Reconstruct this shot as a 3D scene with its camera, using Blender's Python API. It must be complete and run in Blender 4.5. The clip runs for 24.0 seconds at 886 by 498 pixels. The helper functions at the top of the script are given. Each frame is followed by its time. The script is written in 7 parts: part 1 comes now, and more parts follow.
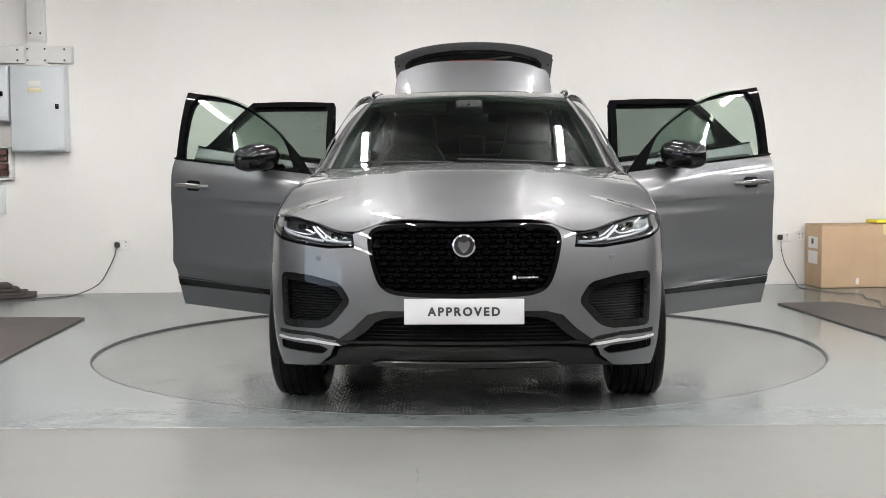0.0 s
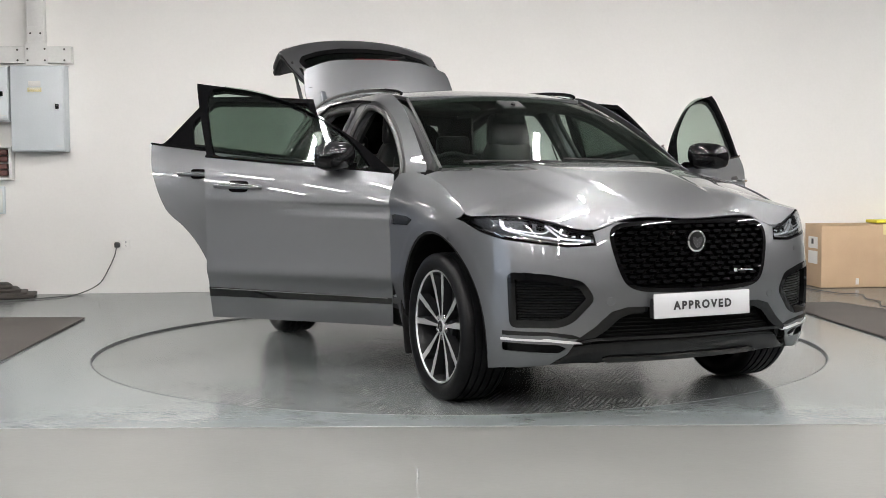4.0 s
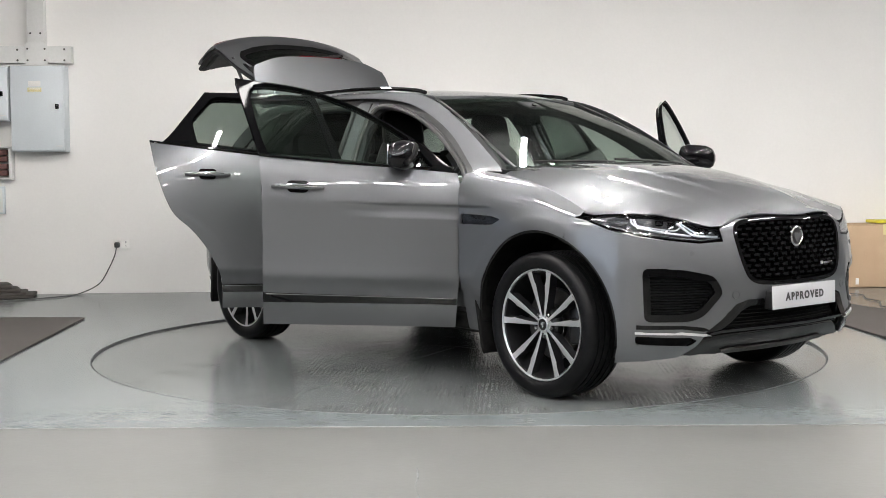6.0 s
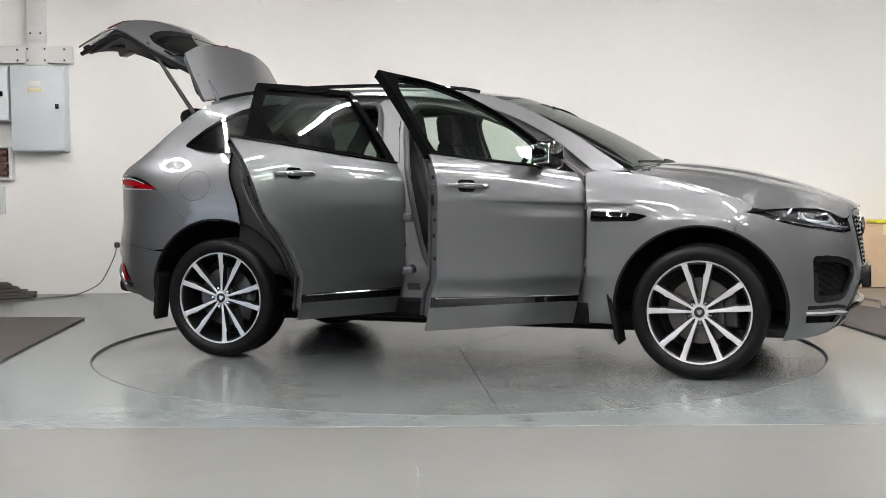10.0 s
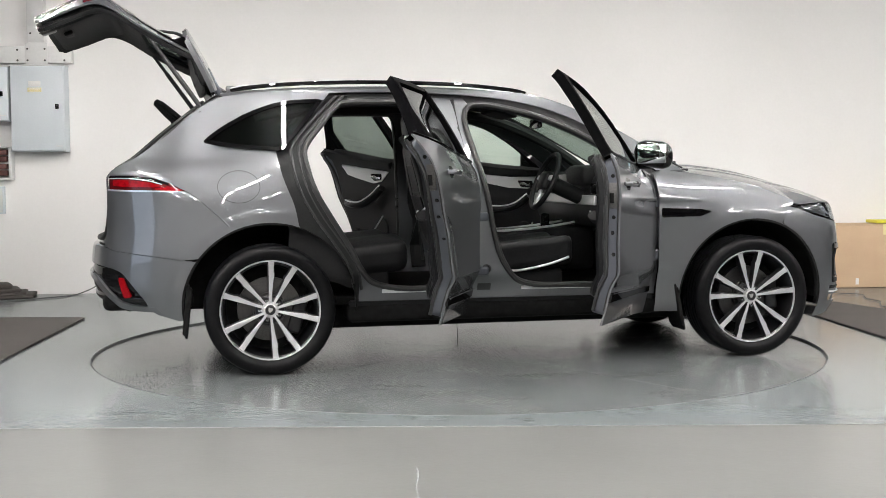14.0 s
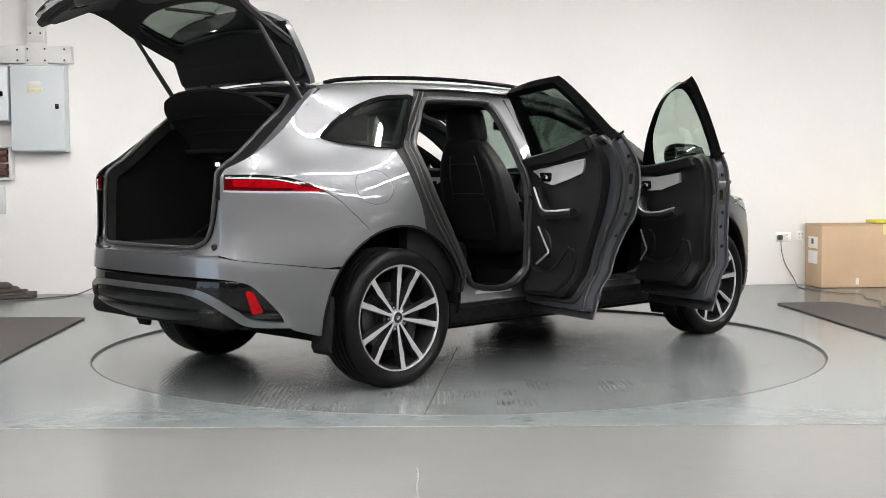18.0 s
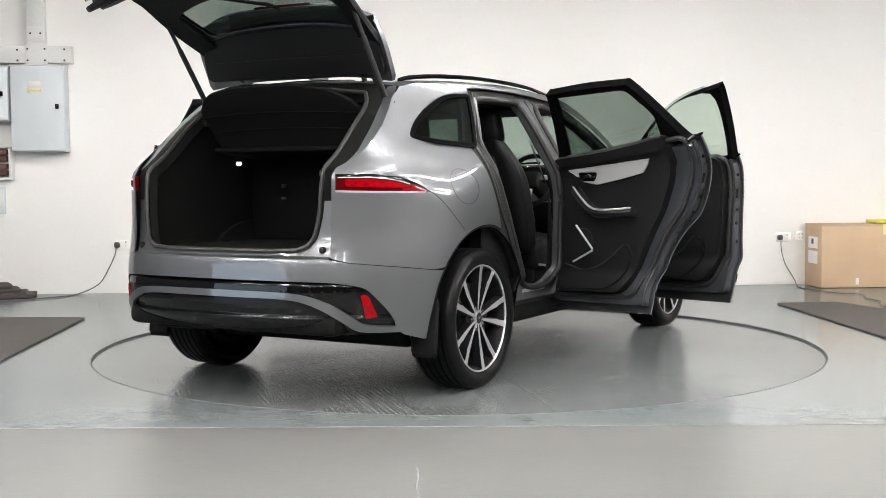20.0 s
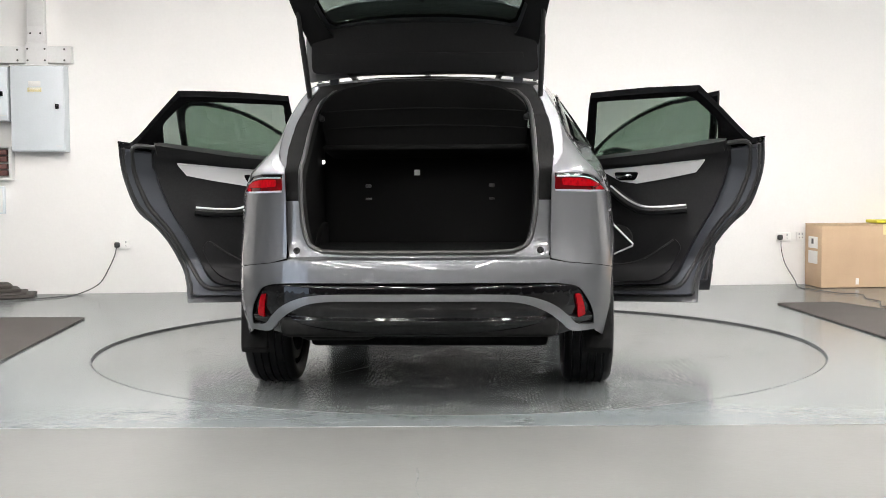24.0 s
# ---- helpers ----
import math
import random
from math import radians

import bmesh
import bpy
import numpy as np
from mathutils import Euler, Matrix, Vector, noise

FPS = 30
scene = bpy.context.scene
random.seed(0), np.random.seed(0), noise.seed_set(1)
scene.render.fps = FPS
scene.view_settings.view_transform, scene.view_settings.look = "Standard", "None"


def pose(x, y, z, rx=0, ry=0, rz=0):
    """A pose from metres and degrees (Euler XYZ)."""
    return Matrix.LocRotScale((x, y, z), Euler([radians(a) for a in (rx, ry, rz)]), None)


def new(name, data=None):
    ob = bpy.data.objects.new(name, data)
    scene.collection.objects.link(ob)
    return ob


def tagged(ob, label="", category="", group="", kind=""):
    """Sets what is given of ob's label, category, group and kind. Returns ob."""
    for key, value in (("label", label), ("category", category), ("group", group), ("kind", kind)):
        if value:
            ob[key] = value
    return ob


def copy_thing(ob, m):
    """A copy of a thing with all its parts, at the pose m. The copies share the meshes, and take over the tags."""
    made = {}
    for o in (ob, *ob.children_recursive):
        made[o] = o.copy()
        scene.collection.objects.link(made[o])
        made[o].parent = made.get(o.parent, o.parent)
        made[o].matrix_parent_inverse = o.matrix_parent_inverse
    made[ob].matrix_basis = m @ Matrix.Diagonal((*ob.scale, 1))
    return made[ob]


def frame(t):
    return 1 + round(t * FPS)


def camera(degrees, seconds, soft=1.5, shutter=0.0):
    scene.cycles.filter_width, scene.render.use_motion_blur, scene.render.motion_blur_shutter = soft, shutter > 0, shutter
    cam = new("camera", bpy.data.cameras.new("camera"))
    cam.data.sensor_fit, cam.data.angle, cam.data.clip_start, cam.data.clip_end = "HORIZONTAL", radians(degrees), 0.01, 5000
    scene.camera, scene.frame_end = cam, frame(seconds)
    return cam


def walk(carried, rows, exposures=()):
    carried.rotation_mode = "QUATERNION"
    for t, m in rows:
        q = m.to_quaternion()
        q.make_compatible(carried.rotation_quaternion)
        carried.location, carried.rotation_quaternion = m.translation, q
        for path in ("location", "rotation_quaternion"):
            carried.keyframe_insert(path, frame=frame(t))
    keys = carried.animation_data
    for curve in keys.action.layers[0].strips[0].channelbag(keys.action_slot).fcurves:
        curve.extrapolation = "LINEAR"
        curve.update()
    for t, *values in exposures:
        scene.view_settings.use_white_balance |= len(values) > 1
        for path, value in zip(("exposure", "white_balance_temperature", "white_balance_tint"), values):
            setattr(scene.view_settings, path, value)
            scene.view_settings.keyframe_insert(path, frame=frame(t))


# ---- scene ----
# The camera stands still before the turntable, whose centre is the origin.
EYE = (0.0, -7.655, 1.0965)
cam = camera(40.574, 24.0, soft=0.5)
STAND = pose(*EYE, 90 - 3.592, 0, 0.678) @ pose(0, 0, 0, 0, 0, -0.386)
walk(cam, [(0.0, STAND), (24.0, STAND)], [(0.0, 0.25), (5.0, 0.21), (10.0, 0.21), (14.0, 0.27), (17.0, 0.36), (21.0, 0.50), (24.0, 0.57)])

# ---- light ----
world = bpy.data.worlds.new("room_air")
scene.world = world
world.use_nodes = True
world.node_tree.nodes["Background"].inputs[0].default_value = (0.8, 0.85, 0.9, 1)
world.node_tree.nodes["Background"].inputs[1].default_value = 0.05
TUBE_STRENGTH = 171.0
CEILING = 3.3


# ---- materials ----
def material(name, colour, rough=0.5, metal=0.0, coat=0.0, spec=0.5, scale=0.0, amount=0.15, bump=0.0, bump_scale=200.0,
             coarse=0.0, coarse_scale=1.5, coat_rough=0.03, coat_ior=1.5):
    """A surface with fine and coarse mottling of its colour and fine relief."""
    m = bpy.data.materials.new(name)
    m.use_nodes = True
    nt = m.node_tree
    b = nt.nodes["Principled BSDF"]
    b.inputs["Base Color"].default_value = (*colour, 1)
    b.inputs["Roughness"].default_value = rough
    b.inputs["Metallic"].default_value = metal
    b.inputs["Coat Weight"].default_value = coat
    b.inputs["Coat Roughness"].default_value = coat_rough
    b.inputs["Coat IOR"].default_value = coat_ior
    b.inputs["Specular IOR Level"].default_value = spec
    co = nt.nodes.new("ShaderNodeTexCoord")
    last = None
    for sc, am in ((scale, amount), (coarse_scale, coarse)):
        if not sc or not am:
            continue
        no = nt.nodes.new("ShaderNodeTexNoise")
        no.inputs["Scale"].default_value = sc
        no.inputs["Detail"].default_value = 5
        nt.links.new(co.outputs["Object"], no.inputs["Vector"])
        mp = nt.nodes.new("ShaderNodeMapRange")
        mp.inputs["From Min"].default_value, mp.inputs["From Max"].default_value = 0.3, 0.7
        mp.inputs["To Min"].default_value, mp.inputs["To Max"].default_value = 1 - am, 1 + am
        nt.links.new(no.outputs["Fac"], mp.inputs["Value"])
        mx = nt.nodes.new("ShaderNodeMix")
        mx.data_type, mx.blend_type = "RGBA", "MULTIPLY"
        mx.inputs["Factor"].default_value = 1
        if last is None:
            mx.inputs["A"].default_value = (*colour, 1)
        else:
            nt.links.new(last, mx.inputs["A"])
        nt.links.new(mp.outputs["Result"], mx.inputs["B"])
        last = mx.outputs["Result"]
    if last is not None:
        nt.links.new(last, b.inputs["Base Color"])
    if bump:
        no = nt.nodes.new("ShaderNodeTexNoise")
        no.inputs["Scale"].default_value = bump_scale
        no.inputs["Detail"].default_value = 3
        nt.links.new(co.outputs["Object"], no.inputs["Vector"])
        bp = nt.nodes.new("ShaderNodeBump")
        bp.inputs["Strength"].default_value = bump
        bp.inputs["Distance"].default_value = 0.002
        nt.links.new(no.outputs["Fac"], bp.inputs["Height"])
        nt.links.new(bp.outputs["Normal"], b.inputs["Normal"])
    return m


def glass(name, tint, gloss=1.0):
    """A thin pane: tinted see-through, with mirror gloss that grows at grazing angles."""
    m = bpy.data.materials.new(name)
    m.use_nodes = True
    nt = m.node_tree
    nt.nodes.clear()
    out = nt.nodes.new("ShaderNodeOutputMaterial")
    mix = nt.nodes.new("ShaderNodeMixShader")
    fr = nt.nodes.new("ShaderNodeLayerWeight")
    fr.inputs["Blend"].default_value = 0.5
    pw = nt.nodes.new("ShaderNodeMath")
    pw.operation = "POWER"
    pw.inputs[1].default_value = 4.0
    nt.links.new(fr.outputs["Facing"], pw.inputs[0])
    ml = nt.nodes.new("ShaderNodeMath")
    ml.operation, ml.use_clamp = "MULTIPLY_ADD", True
    ml.inputs[1].default_value, ml.inputs[2].default_value = 0.85 * gloss, 0.055 * gloss
    tr = nt.nodes.new("ShaderNodeBsdfTransparent")
    tr.inputs["Color"].default_value = (*tint, 1)
    gl = nt.nodes.new("ShaderNodeBsdfGlossy")
    gl.inputs["Roughness"].default_value = 0.01
    nt.links.new(pw.outputs[0], ml.inputs[0])
    nt.links.new(ml.outputs[0], mix.inputs[0])
    nt.links.new(tr.outputs[0], mix.inputs[1])
    nt.links.new(gl.outputs[0], mix.inputs[2])
    nt.links.new(mix.outputs[0], out.inputs["Surface"])
    return m


def glow(name, colour, strength):
    m = material(name, colour, 0.4)
    b = m.node_tree.nodes["Principled BSDF"]
    b.inputs["Emission Color"].default_value = (*colour, 1)
    b.inputs["Emission Strength"].default_value = strength
    return m


PAINT = material("grey_metallic_paint", (0.130, 0.133, 0.141), 0.455, 0.88, 1.0, spec=0.3, scale=900, amount=0.10, coat_rough=0.004, coat_ior=1.65)
# body paint darkened and blued: shade of the door insides put into the colour
SHADED_PAINT = material("shaded_body_paint", (0.070, 0.075, 0.088), 0.42, 0.65, 0.4, scale=700, amount=0.08)
GLOSS_BLACK = material("gloss_black", (0.0025, 0.0025, 0.0028), 0.3, 0, 0.8, spec=0.0, coat_rough=0.004)
SATIN_BLACK = material("satin_black_frame", (0.003, 0.003, 0.0033), 0.3, 0, 0.10, spec=0.0, coat_rough=0.04)
PLASTIC = material("black_plastic", (0.009, 0.009, 0.0095), 0.55, spec=0.2, scale=120, amount=0.2, bump=0.25, bump_scale=600)
DARK = material("dark_cavity", (0.007, 0.007, 0.007), 0.9, spec=0.1, scale=30, amount=0.3)
RUBBER = material("tyre_rubber", (0.0045, 0.0045, 0.005), 0.36, spec=0.12, scale=40, amount=0.25, bump=0.2, bump_scale=300)
SEAL = material("rubber_seal", (0.012, 0.012, 0.012), 0.5, scale=60, amount=0.2)
LEATHER = material("black_leather", (0.0085, 0.0085, 0.0092), 0.46, spec=0.2, scale=90, amount=0.2, bump=0.35, bump_scale=350)
CARPET = material("black_carpet", (0.0055, 0.0055, 0.0055), 0.95, spec=0.08, scale=250, amount=0.4, bump=0.6, bump_scale=900)
GATE_LINING = material("charcoal_gate_lining", (0.034, 0.034, 0.035), 0.6, spec=0.3, scale=150, amount=0.15, bump=0.25, bump_scale=500)
LINER = material("dark_headliner", (0.02, 0.02, 0.021), 0.9, scale=200, amount=0.2)
ALU = material("brushed_aluminium", (0.62, 0.62, 0.63), 0.38, 0.55, scale=300, amount=0.06)
CHROME = material("chrome", (0.85, 0.85, 0.86), 0.08, 1.0)
ALLOY = material("diamond_cut_alloy", (0.62, 0.62, 0.63), 0.36, 0.85, scale=200, amount=0.05)
ALLOY_DARK = material("dark_alloy", (0.014, 0.014, 0.0155), 0.35, 0.4, 0.35, scale=80, amount=0.1)
DISC = material("brake_disc_steel", (0.10, 0.097, 0.094), 0.35, 1.0, scale=150, amount=0.2)
RED = material("red_lamp_lens", (0.21, 0.0012, 0.004), 0.3, 0, 0.4, spec=0.0, scale=60, amount=0.25)
RED_DARK = material("dark_red_lens", (0.075, 0.001, 0.002), 0.2, 0, 0.6, spec=0.0)
LAMP_WHITE = material("lamp_chrome_white", (0.62, 0.64, 0.67), 0.22, 0.5, 0.4)
LAMP_GREY = material("lamp_inner_grey", (0.045, 0.046, 0.05), 0.3, 0.7, 0.3, scale=60, amount=0.3)
MIRROR = material("mirror_glass", (0.8, 0.82, 0.84), 0.02, 1.0)
PLATE = material("white_plate", (0.45, 0.455, 0.47), 0.25, 0, 0.6)
INK = material("black_ink", (0.012, 0.012, 0.013), 0.4)
CLEAR = glass("clear_glass", (0.79, 0.86, 0.81))
SCREEN = glass("windscreen_glass", (0.60, 0.67, 0.63), 0.7)
PRIVACY = glass("tinted_privacy_glass", (0.475, 0.525, 0.495))
LENS = glass("clear_lamp_lens", (0.95, 0.96, 0.97))
WALL = material("white_wall_paint", (0.80, 0.787, 0.77), 0.65, scale=45, amount=0.012, bump=0.12, bump_scale=60, coarse=0.02, coarse_scale=0.8)
# walls out of view, coloured dark so that the car mirrors a dark room
EAST_WALL = material("unseen_dark_east_wall", (0.045, 0.045, 0.047), 0.65, scale=20, amount=0.05, coarse=0.05, coarse_scale=0.7)
SIDE_WALL = material("unseen_dark_west_wall", (0.08, 0.08, 0.082), 0.65, scale=20, amount=0.05, coarse=0.05, coarse_scale=0.7)
DARK_WALL = material("unseen_dark_south_wall", (0.07, 0.07, 0.072), 0.7, scale=20, amount=0.1)
CEIL = material("ceiling_paint", (0.14, 0.14, 0.14), 0.8, scale=20, amount=0.03)
STEEL_GREY = material("cabinet_grey_paint", (0.56, 0.60, 0.63), 0.42, scale=60, amount=0.02, coarse=0.02, coarse_scale=4)
TRUNK = material("trunking_grey_white", (0.62, 0.62, 0.61), 0.45, scale=40, amount=0.03)
SOCKET = material("socket_white", (0.8, 0.79, 0.77), 0.3)
CARDBOARD = material("brown_cardboard", (0.50, 0.355, 0.23), 0.8, scale=90, amount=0.05, coarse=0.05, coarse_scale=5, bump=0.15, bump_scale=120)
MAT_RUBBER = material("brown_black_mat", (0.055, 0.047, 0.043), 0.8, scale=120, amount=0.3, bump=0.5, bump_scale=150, coarse=0.15, coarse_scale=2)
YELLOW = material("yellow_plastic", (0.7, 0.62, 0.04), 0.5, scale=30, amount=0.05)
PAPER = material("paper_label", (0.72, 0.71, 0.69), 0.6, scale=80, amount=0.05)
LABEL_YELLOW = material("yellow_label", (0.66, 0.58, 0.30), 0.5, scale=80, amount=0.05)
CABLE_GREY = material("grey_cable", (0.10, 0.10, 0.10), 0.5)
CABLE = material("black_cable", (0.02, 0.02, 0.02), 0.5)
TUBE = glow("tube_diffuser", (1.0, 0.972, 0.945), TUBE_STRENGTH)
DAYLIGHT = glow("overcast_daylight", (0.68, 0.81, 1.0), 1.5)
BOOT_GLOW = glow("boot_lamp_glow", (1.0, 0.98, 0.95), 3.0)
EDGING = material("dull_pit_edging", (0.085, 0.088, 0.09), 0.5, scale=30, amount=0.3)
JOINT = material("worn_joint_edge", (0.19, 0.20, 0.20), 0.5, scale=30, amount=0.3)
WOOD_DARK = material("dark_red_clutter", (0.10, 0.035, 0.03), 0.6, scale=30, amount=0.3)


def floor_material(name, colour, tread, rough=0.26):
    """Grey floor paint, scuffed and slightly glossy; tread adds the raised diamonds of a chequer plate."""
    m = material(name, colour, rough, scale=9, amount=0.025, coarse=0.03, coarse_scale=0.9, spec=0.5)
    nt = m.node_tree
    b = nt.nodes["Principled BSDF"]
    co = nt.nodes.new("ShaderNodeTexCoord")
    fine = nt.nodes.new("ShaderNodeTexNoise")
    fine.inputs["Scale"].default_value = 35
    fine.inputs["Detail"].default_value = 6
    nt.links.new(co.outputs["Object"], fine.inputs["Vector"])
    bp = nt.nodes.new("ShaderNodeBump")
    bp.inputs["Strength"].default_value = 0.10
    bp.inputs["Distance"].default_value = 0.003
    nt.links.new(fine.outputs["Fac"], bp.inputs["Height"])
    normal = bp.outputs["Normal"]
    base = b.inputs["Base Color"].links[0].from_socket
    # scuffs and dirt: drawn-out smears, drier and darker
    sm = nt.nodes.new("ShaderNodeMapping")
    sm.inputs["Rotation"].default_value = (0, 0, 0.3)
    sm.inputs["Scale"].default_value = (1.0, 1.4, 1.0)
    nt.links.new(co.outputs["Object"], sm.inputs["Vector"])
    dirt = nt.nodes.new("ShaderNodeTexNoise")
    dirt.inputs["Scale"].default_value = 1.7
    dirt.inputs["Detail"].default_value = 9
    dirt.inputs["Roughness"].default_value = 0.68
    nt.links.new(sm.outputs["Vector"], dirt.inputs["Vector"])
    ramp = nt.nodes.new("ShaderNodeMapRange")
    ramp.inputs["From Min"].default_value, ramp.inputs["From Max"].default_value = 0.50, 0.68
    nt.links.new(dirt.outputs["Fac"], ramp.inputs["Value"])
    mixd = nt.nodes.new("ShaderNodeMix")
    mixd.data_type = "RGBA"
    wt = nt.nodes.new("ShaderNodeMath")
    wt.operation = "MULTIPLY"
    wt.inputs[1].default_value = 0.34 if tread else 0.22
    nt.links.new(ramp.outputs["Result"], wt.inputs[0])
    nt.links.new(wt.outputs[0], mixd.inputs["Factor"])
    nt.links.new(base, mixd.inputs["A"])
    mixd.inputs["B"].default_value = (0.066, 0.058, 0.047, 1) if tread else (0.085, 0.088, 0.085, 1)
    nt.links.new(mixd.outputs["Result"], b.inputs["Base Color"])
    if tread:
        heights = []
        for turn in (0.75, -0.82):
            mapn = nt.nodes.new("ShaderNodeMapping")
            mapn.inputs["Rotation"].default_value = (0, 0, turn)
            nt.links.new(co.outputs["Object"], mapn.inputs["Vector"])
            wv = nt.nodes.new("ShaderNodeTexWave")
            wv.inputs["Scale"].default_value = 12.0
            wv.inputs["Distortion"].default_value = 0.0
            nt.links.new(mapn.outputs["Vector"], wv.inputs["Vector"])
            heights.append(wv.outputs["Fac"])
        mul = nt.nodes.new("ShaderNodeMath")
        mul.operation = "MULTIPLY"
        nt.links.new(heights[0], mul.inputs[0])
        nt.links.new(heights[1], mul.inputs[1])
        b2 = nt.nodes.new("ShaderNodeBump")
        groove = nt.nodes.new("ShaderNodeMapRange")
        groove.inputs["From Max"].default_value = 0.55
        groove.inputs["To Min"].default_value, groove.inputs["To Max"].default_value = 0.80, 1.05
        nt.links.new(mul.outputs[0], groove.inputs["Value"])
        gm = nt.nodes.new("ShaderNodeMix")
        gm.data_type, gm.blend_type = "RGBA", "MULTIPLY"
        nt.links.new(ramp.outputs["Result"], gm.inputs["Factor"])
        nt.links.new(mixd.outputs["Result"], gm.inputs["A"])
        nt.links.new(groove.outputs["Result"], gm.inputs["B"])
        nt.links.new(gm.outputs["Result"], b.inputs["Base Color"])
        patch = nt.nodes.new("ShaderNodeMath")
        patch.operation = "MULTIPLY_ADD"
        patch.inputs[1].default_value, patch.inputs[2].default_value = 0.28, 0.03
        nt.links.new(ramp.outputs["Result"], patch.inputs[0])
        nt.links.new(patch.outputs[0], b2.inputs["Strength"])
        b2.inputs["Distance"].default_value = 0.006
        nt.links.new(mul.outputs[0], b2.inputs["Height"])
        nt.links.new(normal, b2.inputs["Normal"])
        normal = b2.outputs["Normal"]
    nt.links.new(normal, b.inputs["Normal"])
    return m


FLOOR = floor_material("grey_floor_paint", (0.144, 0.160, 0.164), False, 0.21)
FLOOR_NEAR = floor_material("worn_concrete_paint", (0.134, 0.135, 0.130), False, 0.30)
TREAD = floor_material("painted_chequer_plate", (0.122, 0.132, 0.133), True, 0.22)


# ---- geometry helpers: a shape is (vertices, faces) ----
def pchip(pairs):
    """A smooth curve with no overshoot through (x, y) pairs."""
    xs, ys = (np.array(a, float) for a in zip(*sorted(pairs)))
    h, d = np.diff(xs), np.diff(ys) / np.diff(xs)
    m = np.zeros(len(xs))
    m[0], m[-1] = d[0], d[-1]
    for i in range(1, len(xs) - 1):
        if d[i - 1] * d[i] > 0:
            w1, w2 = 2 * h[i] + h[i - 1], h[i] + 2 * h[i - 1]
            m[i] = (w1 + w2) / (w1 / d[i - 1] + w2 / d[i])

    def value(q):
        q = np.clip(np.asarray(q, float), xs[0], xs[-1])
        i = np.clip(np.searchsorted(xs, q) - 1, 0, len(h) - 1)
        t = (q - xs[i]) / h[i]
        return ((1 + 2 * t) * (1 - t) ** 2 * ys[i] + t * (1 - t) ** 2 * h[i] * m[i]
                + t * t * (3 - 2 * t) * ys[i + 1] + t * t * (t - 1) * h[i] * m[i + 1])
    return value


def curve(points, n=6):
    """A Catmull-Rom curve through the points (open), in any dimension."""
    p = [np.array(q, float) for q in points]
    p = [2 * p[0] - p[1]] + p + [2 * p[-1] - p[-2]]
    out = []
    for i in range(1, len(p) - 2):
        for k in range(n):
            t = k / n
            out.append(0.5 * (2 * p[i] + (p[i + 1] - p[i - 1]) * t + (2 * p[i - 1] - 5 * p[i] + 4 * p[i + 1] - p[i + 2]) * t * t
                              + (3 * p[i] - 3 * p[i + 1] + p[i + 2] - p[i - 1]) * t ** 3))
    out.append(p[-2])
    return [tuple(q) for q in out]


def rounded(points, r=0.03, n=4):
    """A closed outline with its corners rounded."""
    p = [np.array(q, float) for q in points]
    out = []
    for i, q in enumerate(p):
        a, b = p[i - 1] - q, p[(i + 1) % len(p)] - q
        la, lb = np.linalg.norm(a), np.linalg.norm(b)
        k = min(r, la * 0.45, lb * 0.45)
        s, e = q + a / la * k, q + b / lb * k
        for j in range(n + 1):
            t = j / n
            out.append(tuple((1 - t) ** 2 * s + 2 * t * (1 - t) * q + t * t * e))
    return out


def resample(loop, step):
    out = []
    for i, q in enumerate(loop):
        a, b = np.array(q, float), np.array(loop[(i + 1) % len(loop)], float)
        n = max(1, int(math.ceil(np.linalg.norm(b - a) / step)))
        if np.linalg.norm(b - a) < 1e-6:
            continue
        out += [a + (b - a) * k / n for k in range(n)]
    return np.array(out)


def inside(loop, pts):
    x, y = pts[:, 0], pts[:, 1]
    r = np.zeros(len(pts), bool)
    a, b = loop, np.roll(loop, -1, 0)
    for (x0, y0), (x1, y1) in zip(a, b):
        if y0 == y1:
            continue
        c = (y0 > y) != (y1 > y)
        r ^= c & (x < (x1 - x0) * (y - y0) / (y1 - y0) + x0)
    return r


def inset(loop, e):
    """The loop moved inwards by e."""
    a = loop - np.roll(loop, 1, 0)
    b = np.roll(loop, -1, 0) - loop
    t = a / (np.linalg.norm(a, axis=1)[:, None] + 1e-9) + b / (np.linalg.norm(b, axis=1)[:, None] + 1e-9)
    n = np.stack([-t[:, 1], t[:, 0]], 1)
    n /= np.linalg.norm(n, axis=1)[:, None] + 1e-9
    area = np.sum(loop[:, 0] * np.roll(loop[:, 1], -1) - np.roll(loop[:, 0], -1) * loop[:, 1])
    return loop + n * e * (1 if area > 0 else -1)


